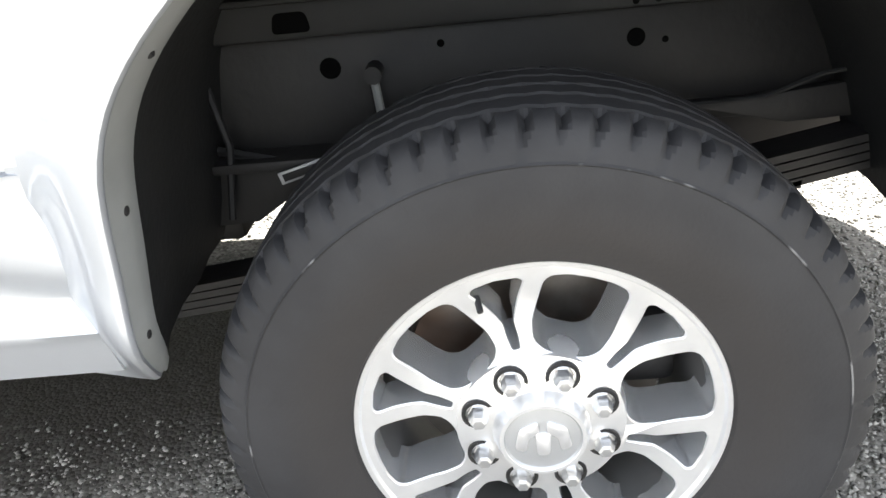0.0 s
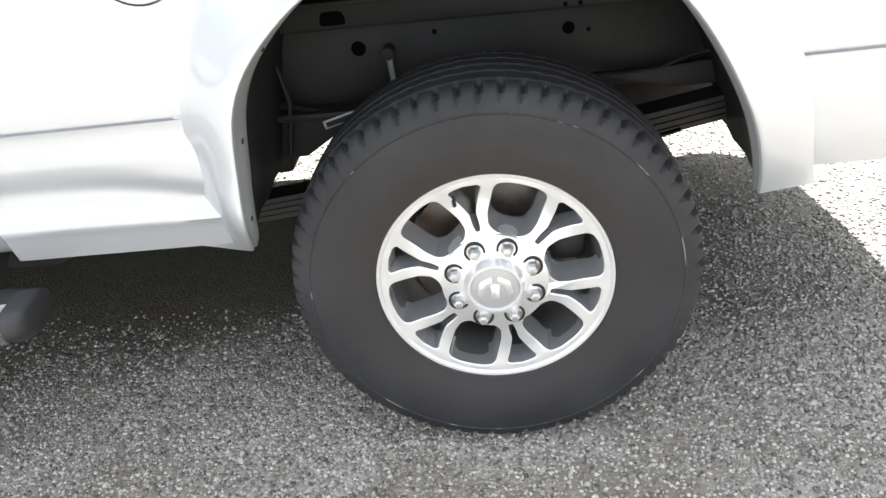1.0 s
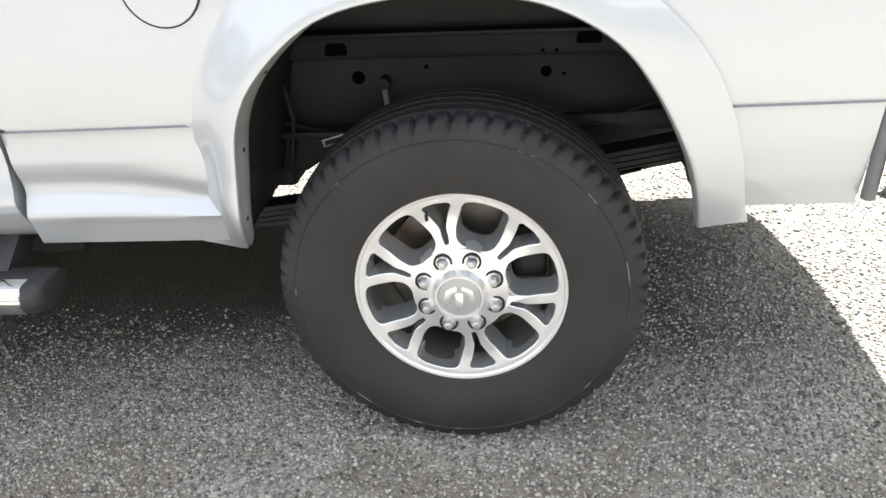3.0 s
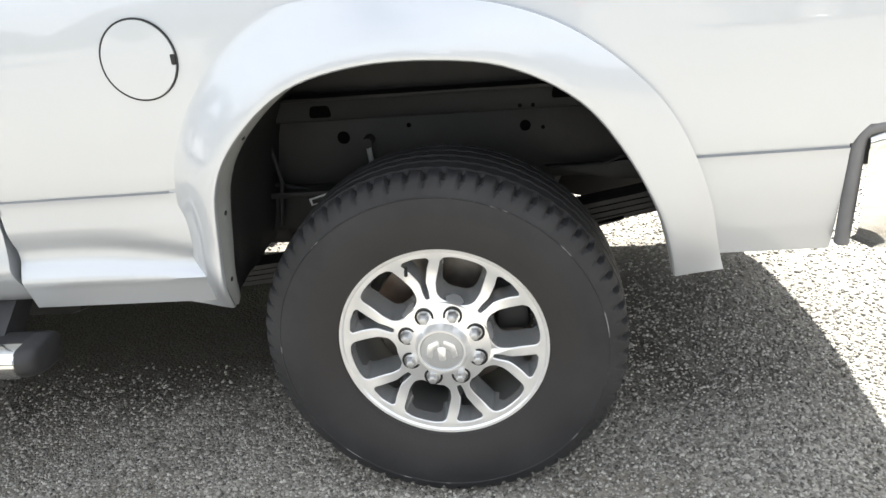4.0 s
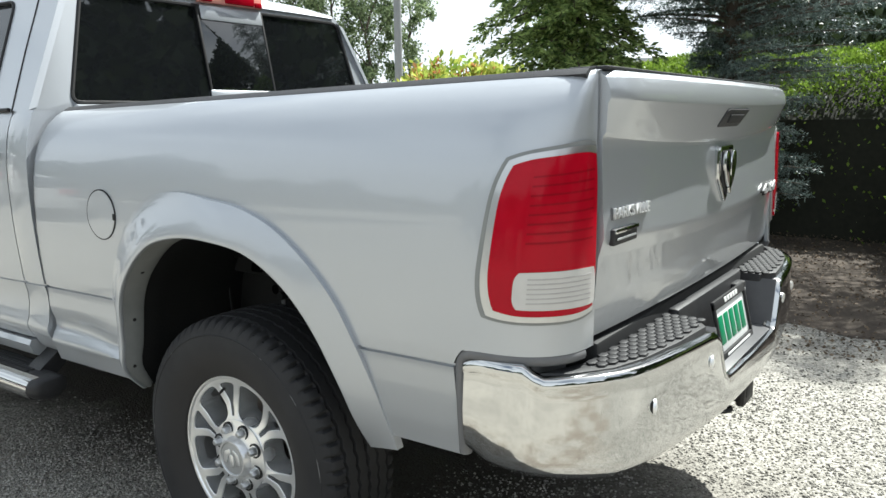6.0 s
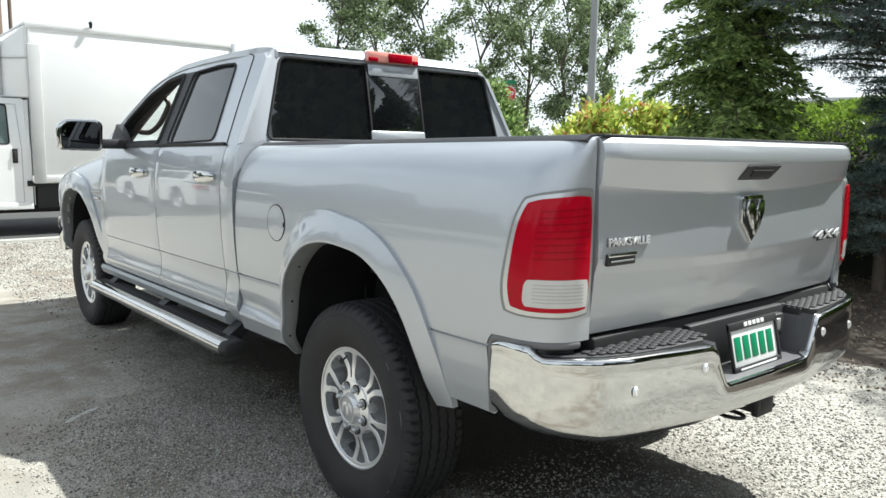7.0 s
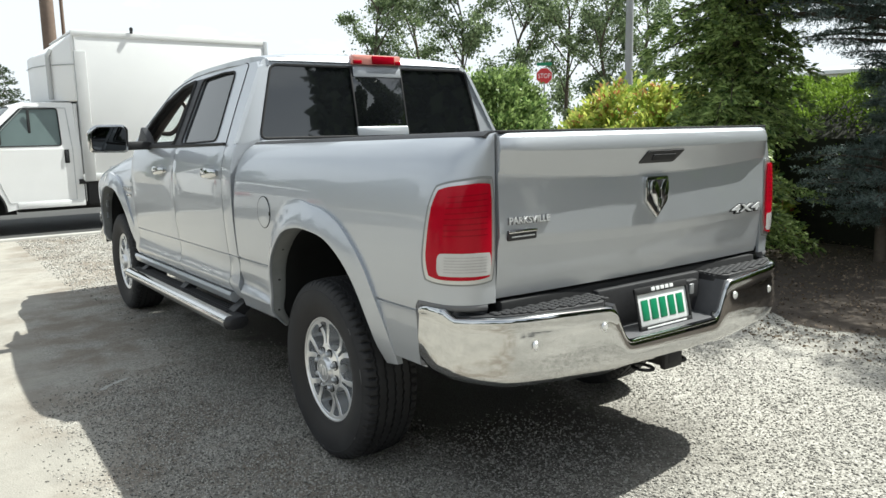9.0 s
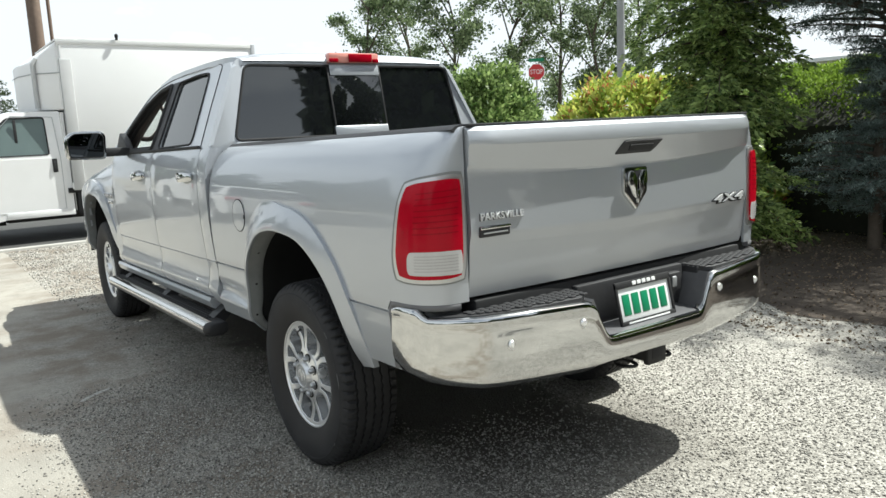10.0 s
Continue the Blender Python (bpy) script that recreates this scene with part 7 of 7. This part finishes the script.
for k, (az, dist, hgt, spr) in enumerate(((31.0, 36, 11.0, 2.0), (34.0, 38, 12.0, 2.1), (37.2, 35, 10.8, 1.9), (42.0, 36, 11.3, 2.0), (45.0, 39, 12.0, 2.1), (47.8, 36, 10.6, 1.9), (50.6, 38, 9.6, 1.7))):
    a = radians(az)
    broad_tree(-2.4 + dist * math.sin(a), -2.9 + dist * math.cos(a), hgt * 0.92, spr, "tall poplar tree with small grey-green leaves", 40 + k, POPLAR_LEAF, 14000, 0.13, 0.08, 1.5)
conifer("fir_tree", 4.15, 62.0, 7.2, 2.5, "distant dark green fir tree", 62, FAR_LEAF, 16, 7, 9, 8, 0.24, 0.22, 0.06, None, 0.4, 0.6, 0.6, 0.4)

# ---- poles and signs ----
a = radians(43.3)
sx, sy = -2.38 + 29.0 * math.sin(a), -2.97 + 29.0 * math.cos(a)
sign = thing("stop_sign", "red octagonal stop sign on a grey post", "road sign", sx, sy, 0, "", -43.3)
octo = [polar(0.325, 22.5 + 45 * k) for k in range(8)]
part("post", tube(bmesh.new(), [(0, 0.03, 0), (0, 0.03, 3.75)], 0.03, 10), POLE_GREY, sign)
plate_s = part("sign_face", prism(bmesh.new(), [(x, z + 3.42) for x, z in octo], -0.004, 0.004, "y"), SIGN_WHITE, sign, "white edge of the sign")
part("red_field", prism(bmesh.new(), [(x * 0.93, z * 0.93 + 3.42) for x, z in octo], -0.008, -0.003, "y"), SIGN_RED, plate_s, "red face")
lettering("sign_letters", "STOP", 0.25, 0.003, Matrix.Translation((0, -0.012, 3.42)) @ pose(0, 0, 0, 90), SIGN_WHITE, plate_s, "white capital letters", 0.46)
part("street_blade", boxed(-0.28, 0.28, 0.0, 0.006, 3.80, 3.92), PLATE_GREEN, sign, "small green blade above the sign")
a = radians(49.4)
lp = thing("street_pole", "tall plain grey metal pole", "pole", -2.38 + 30 * math.sin(a), -2.97 + 30 * math.cos(a), 0)
part("shaft", tube(bmesh.new(), [(0, 0, 0), (0, 0, 5), (0, 0, 11)], [0.17, 0.145, 0.11], 16), POLE_GREY, lp)
part("base", boxed(-0.25, 0.25, -0.25, 0.25, 0, 0.12, 0.02), POLE_GREY, lp)
a = radians(9.0)
up = thing("utility_pole", "brown wooden utility pole with a thinner conduit", "pole", -2.5 + 26 * math.sin(a), -2.9 + 26 * math.cos(a), 0)
part("shaft", tube(bmesh.new(), [(0, 0, 0), (0, 0, 6), (0.05, 0, 12)], [0.21, 0.19, 0.15], 14), POLE_WOOD, up)
part("conduit", tube(bmesh.new(), [(0.42, 0.1, 0), (0.42, 0.1, 12)], 0.055, 10), POLE_WOOD, up)
dp = thing("sign_post", "grey sign post seen edge-on", "post", 0.05, 27.5, 0)
part("board", boxed(-0.13, 0.13, -0.6, 0.6, 1.5, 4.6, 0.03), POLE_GREY, dp)
part("leg", boxed(-0.10, 0.10, -0.3, 0.3, 0, 1.5, 0.02), POLE_GREY, dp)
shed = thing("site_cabin", "white cabin with an orange door", "cabin", -2.6, 33.0, 0)
part("wall", boxed(-3.2, 2.1, 0, 3, 0, 3.6, 0.03), WHITE_PANEL, shed)
part("roof", boxed(-3.35, 2.25, -0.15, 3.15, 3.6, 3.72, 0.02), ALU, shed)
part("door", boxed(0.6, 1.7, -0.03, 0.0, 0.1, 2.6, 0.01), mat("orange_paint", (0.62, 0.30, 0.06), 0.5, grain=0.06, grain_scale=5), shed, "orange door")


# ---- parked cars ----
def build_car(x, y, rz, label, paint, tall=1.0, group=""):
    """Faces +y before it is turned."""
    c = thing("parked_car", label, "car", x, y, 0, group, rz)
    low = [(-2.25, 0.30), (-2.30, 0.55), (-2.26, 0.86), (-1.2, 0.96), (1.0, 0.98), (1.9, 0.90), (2.22, 0.70), (2.26, 0.36), (2.1, 0.26)]
    arches = []
    for y0 in (1.38, -1.38):
        arches += [(y0 + 0.40 * math.cos(a), 0.30 + 0.42 * math.sin(a)) for a in [math.pi * q / 10 for q in range(11)]]
    outline = [(2.1, 0.26)] + arches[:11] + arches[11:] + [(-2.1, 0.26)] + low[:-1]
    bm = holed(bmesh.new(), [outline], lambda a, b: (-0.88, a, b * tall if b > 0.6 else b), (1.76, 0, 0))
    part("body", bm, paint, c)
    cab = [(-2.15, 0.93), (-1.75, 1.42), (-1.2, 1.50), (0.1, 1.50), (0.55, 1.40), (1.25, 0.95)]
    bm = bmesh.new()
    ring_loft(bm, [[(s * (0.86 - (z - 0.93) * 0.30 * k), a, z * tall) for a, z in cab] for s, k in ((-1, 1), (1, 1))])
    part("cabin", bm, paint, c)
    for s in (-1, 1):
        for w in ([(-1.65, 1.0), (-1.5, 1.38), (-0.85, 1.42), (-0.85, 1.0)], [(-0.78, 1.0), (-0.78, 1.42), (0.05, 1.42), (0.45, 1.32), (0.95, 1.0)]):
            bm = prism(bmesh.new(), rounded(w, 0.04), 0, 0.006, "x")
            for v in bm.verts:
                v.co.x = s * (0.863 - (v.co.z - 0.93) * 0.30) + s * v.co.x
                v.co.z *= tall
            part("side_window", bm, PRIVACY, c, "dark glass")
        part("door_handle", boxed(min(s * 0.87, s * 0.895), max(s * 0.87, s * 0.895), -0.55, -0.38, 0.84 * tall, 0.87 * tall, 0.006), CHROME, c)
        for y0 in (1.38, -1.38):
            wheel_simple(c, pose(s * 0.78, y0, 0.33, 0, 0, 0 if s < 0 else 180), 0.33, 0.20)
        part("headlamp", boxed(min(s * 0.5, s * 0.85), max(s * 0.5, s * 0.85), 2.15, 2.25, 0.62 * tall, 0.74 * tall, 0.02), LENS_CLEAR, c)
        part("tail_lamp", boxed(min(s * 0.6, s * 0.885), max(s * 0.6, s * 0.885), -2.32, -2.2, 0.68 * tall, 0.84 * tall, 0.02), TAIL_RED, c)
    for w, y0 in ((0.78, 1), (0.74, -1)):
        pts = [(-0.72, 0.565, 1.39), (0.72, 0.565, 1.39), (0.84, 1.235, 0.97), (-0.84, 1.235, 0.97)] if y0 > 0 else [(-0.72, -1.79, 1.39), (0.72, -1.79, 1.39), (0.84, -2.14, 0.97), (-0.84, -2.14, 0.97)]
        bm = bmesh.new()
        d = 0.012 if y0 > 0 else -0.012
        ring_loft(bm, [[(px, py + d, pz * tall) for px, py, pz in pts], [(px, py + 2 * d, pz * tall) for px, py, pz in pts]])
        part("windscreen" if y0 > 0 else "rear_screen", bm, PRIVACY, c, "dark glass")
    return c


BLUE_PAINT = mat("dark_blue_paint", (0.03, 0.05, 0.10), 0.3, 0.3, coat=1.0, grain=0.05, grain_scale=300)
GREY_PAINT = mat("grey_paint", (0.20, 0.20, 0.21), 0.3, 0.5, coat=1.0, grain=0.05, grain_scale=300)
build_car(-5.3, 12.6, 0, "white parked van on the far side of the lane", WHITE_PAINT, 1.30, "cars across the lane")
build_car(-9.4, 1.6, 0, "dark blue parked car on the far side of the lane", BLUE_PAINT, 1.1, "cars across the lane")
build_car(-9.3, -4.6, 0, "grey parked car on the far side of the lane", GREY_PAINT, 1.1, "cars across the lane")
van = build_car(10.9, 4.1, 20, "white parked van whose roof shows above the hedge", WHITE_PAINT, 1.53)
part("roof_crown", ring_loft(bmesh.new(), [[(r * 0.78 * math.cos(q * math.pi / 12), -0.6 + r * 1.25 * math.sin(q * math.pi / 12), z) for q in range(24)] for r, z in ((1.0, 2.28), (0.98, 2.34), (0.90, 2.385), (0.6, 2.41), (0.2, 2.415))]), WHITE_PAINT, van, "raised white roof")

# ---- ground scatter: loose stones, dry leaves, far woods ----
def stones(name, label, n, place, size, seed, material):
    rng = np.random.default_rng(seed)
    at = place(rng, n)
    # stones thinned over the parking place that is darkened for the truck's shade
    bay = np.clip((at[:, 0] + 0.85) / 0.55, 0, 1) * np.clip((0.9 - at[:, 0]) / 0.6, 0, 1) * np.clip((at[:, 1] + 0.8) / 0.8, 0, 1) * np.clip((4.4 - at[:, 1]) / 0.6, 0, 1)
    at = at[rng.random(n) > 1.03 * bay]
    n = len(at)
    s = size[0] + (size[1] - size[0]) * rng.random(n) ** 1.6
    base = np.array([(1, 0, 0), (-1, 0, 0), (0, 1, 0), (0, -1, 0), (0, 0, 0.75), (0, 0, -0.75)], float)
    tri = np.array([(0, 2, 4), (2, 1, 4), (1, 3, 4), (3, 0, 4), (2, 0, 5), (1, 2, 5), (3, 1, 5), (0, 3, 5)])
    v = base[None] * (0.65 + 0.7 * rng.random((n, 6, 1))) + rng.normal(size=(n, 6, 3)) * 0.12
    a = rng.random(n) * 6.283
    ca, sa = np.cos(a)[:, None], np.sin(a)[:, None]
    v = np.stack([v[..., 0] * ca - v[..., 1] * sa, v[..., 0] * sa + v[..., 1] * ca, v[..., 2]], -1) * (s / 2)[:, None, None]
    v[..., :2] += at[:, None, :2]
    v[..., 2] += at[:, None, 2] + (s * 0.16)[:, None]
    me = bpy.data.meshes.new(name)
    me.vertices.add(6 * n)
    me.vertices.foreach_set("co", v.astype(np.float32).ravel())
    me.loops.add(24 * n)
    me.loops.foreach_set("vertex_index", (tri[None] + 6 * np.arange(n)[:, None, None]).astype(np.int32).ravel())
    me.polygons.add(8 * n)
    me.polygons.foreach_set("loop_start", np.arange(0, 24 * n, 3, dtype=np.int32))
    me.update(calc_edges=True)
    me.materials.append(material)
    return tagged(new(name, me), label, "gravel", kind="stuff")


def near_yard(rng, n):
    return np.stack([1.7 - 3.05 * rng.random(n) ** 1.15 + 0.22 * rng.normal(size=n), -2.9 + 4.8 * rng.random(n), 0 * rng.random(n)], 1)


def wide_yard(rng, n):
    p = np.stack([3.4 - 4.5 * rng.random(n) ** 1.1, -4.5 + 12.5 * rng.random(n), 0 * rng.random(n)], 1)
    return p


stones("gravel", "small loose grey stones on the yard", 40000, near_yard, (0.006, 0.015), 71, STONE_SOFT)
stones("gravel", "larger loose grey stones scattered over the yard", 26000, wide_yard, (0.009, 0.020), 72, STONE_SOFT)


def wheel_side(rng, n):
    return np.stack([0.15 - 1.85 * rng.random(n) ** 0.8 + 0.16 * rng.normal(size=n), -1.15 + 2.75 * rng.random(n) + 0.2 * rng.normal(size=n), 0 * rng.random(n)], 1)


stones("gravel", "fine crushed stones pressed into the ground", 58000, wheel_side, (0.005, 0.0135), 76, STONE)


def kerb_side(rng, n):
    return np.stack([0.9 - 2.1 * rng.random(n) ** 1.2, 9.3 - 4.5 * rng.random(n) ** 1.3, 0 * rng.random(n)], 1)


stones("gravel", "pale loose gravel swept up near the kerb", 9000, kerb_side, (0.010, 0.026), 75, STONE)
rng = np.random.default_rng(73)
n = 16000
at = np.stack([2.35 + 4.05 * rng.random(n) ** 1.15, -5 + 9 * rng.random(n), 0.10 + 0.05 * rng.random(n)], 1)
at[:, 2] *= np.clip((at[:, 0] - 3.0) / 1.6, 0.06, 1)
tagged(leaf_mesh("leaf_litter", at, rng.normal(size=(n, 3)) * np.array([1, 1, 0.25]), 0.014 + 0.022 * rng.random(n), LITTER, None, 0.6, 73), "dry brown leaves and twigs on the mulch", "leaf litter", kind="stuff")
n = 140000
az = np.radians(72 + 276 * rng.random(n))
# woods, mostly out of view, drawn nearer at right rear to block skylight
near = np.exp(-((az - 2.5) / 0.95) ** 2)
rad = (36 + 16 * rng.random(n) + 6 * np.sin(az * 5)) * (1 - 0.58 * near)
hh = (6.5 + 2.5 * np.sin(az * 9) + 1.8 * np.sin(az * 23 + 1) + 1.0 * np.sin(az * 61)) * rng.random(n) ** (0.8 - 0.3 * near) * (1 + 0.4 * near)
at = np.stack([-2 + rad * np.sin(az), rad * np.cos(az), hh], 1)
tagged(leaf_mesh("far_woods", at, rng.normal(size=(n, 3)), 0.32 + 0.45 * rng.random(n), FAR_LEAF, None, 0.7, 74), "dark green woods round the yard", "woods", kind="stuff")
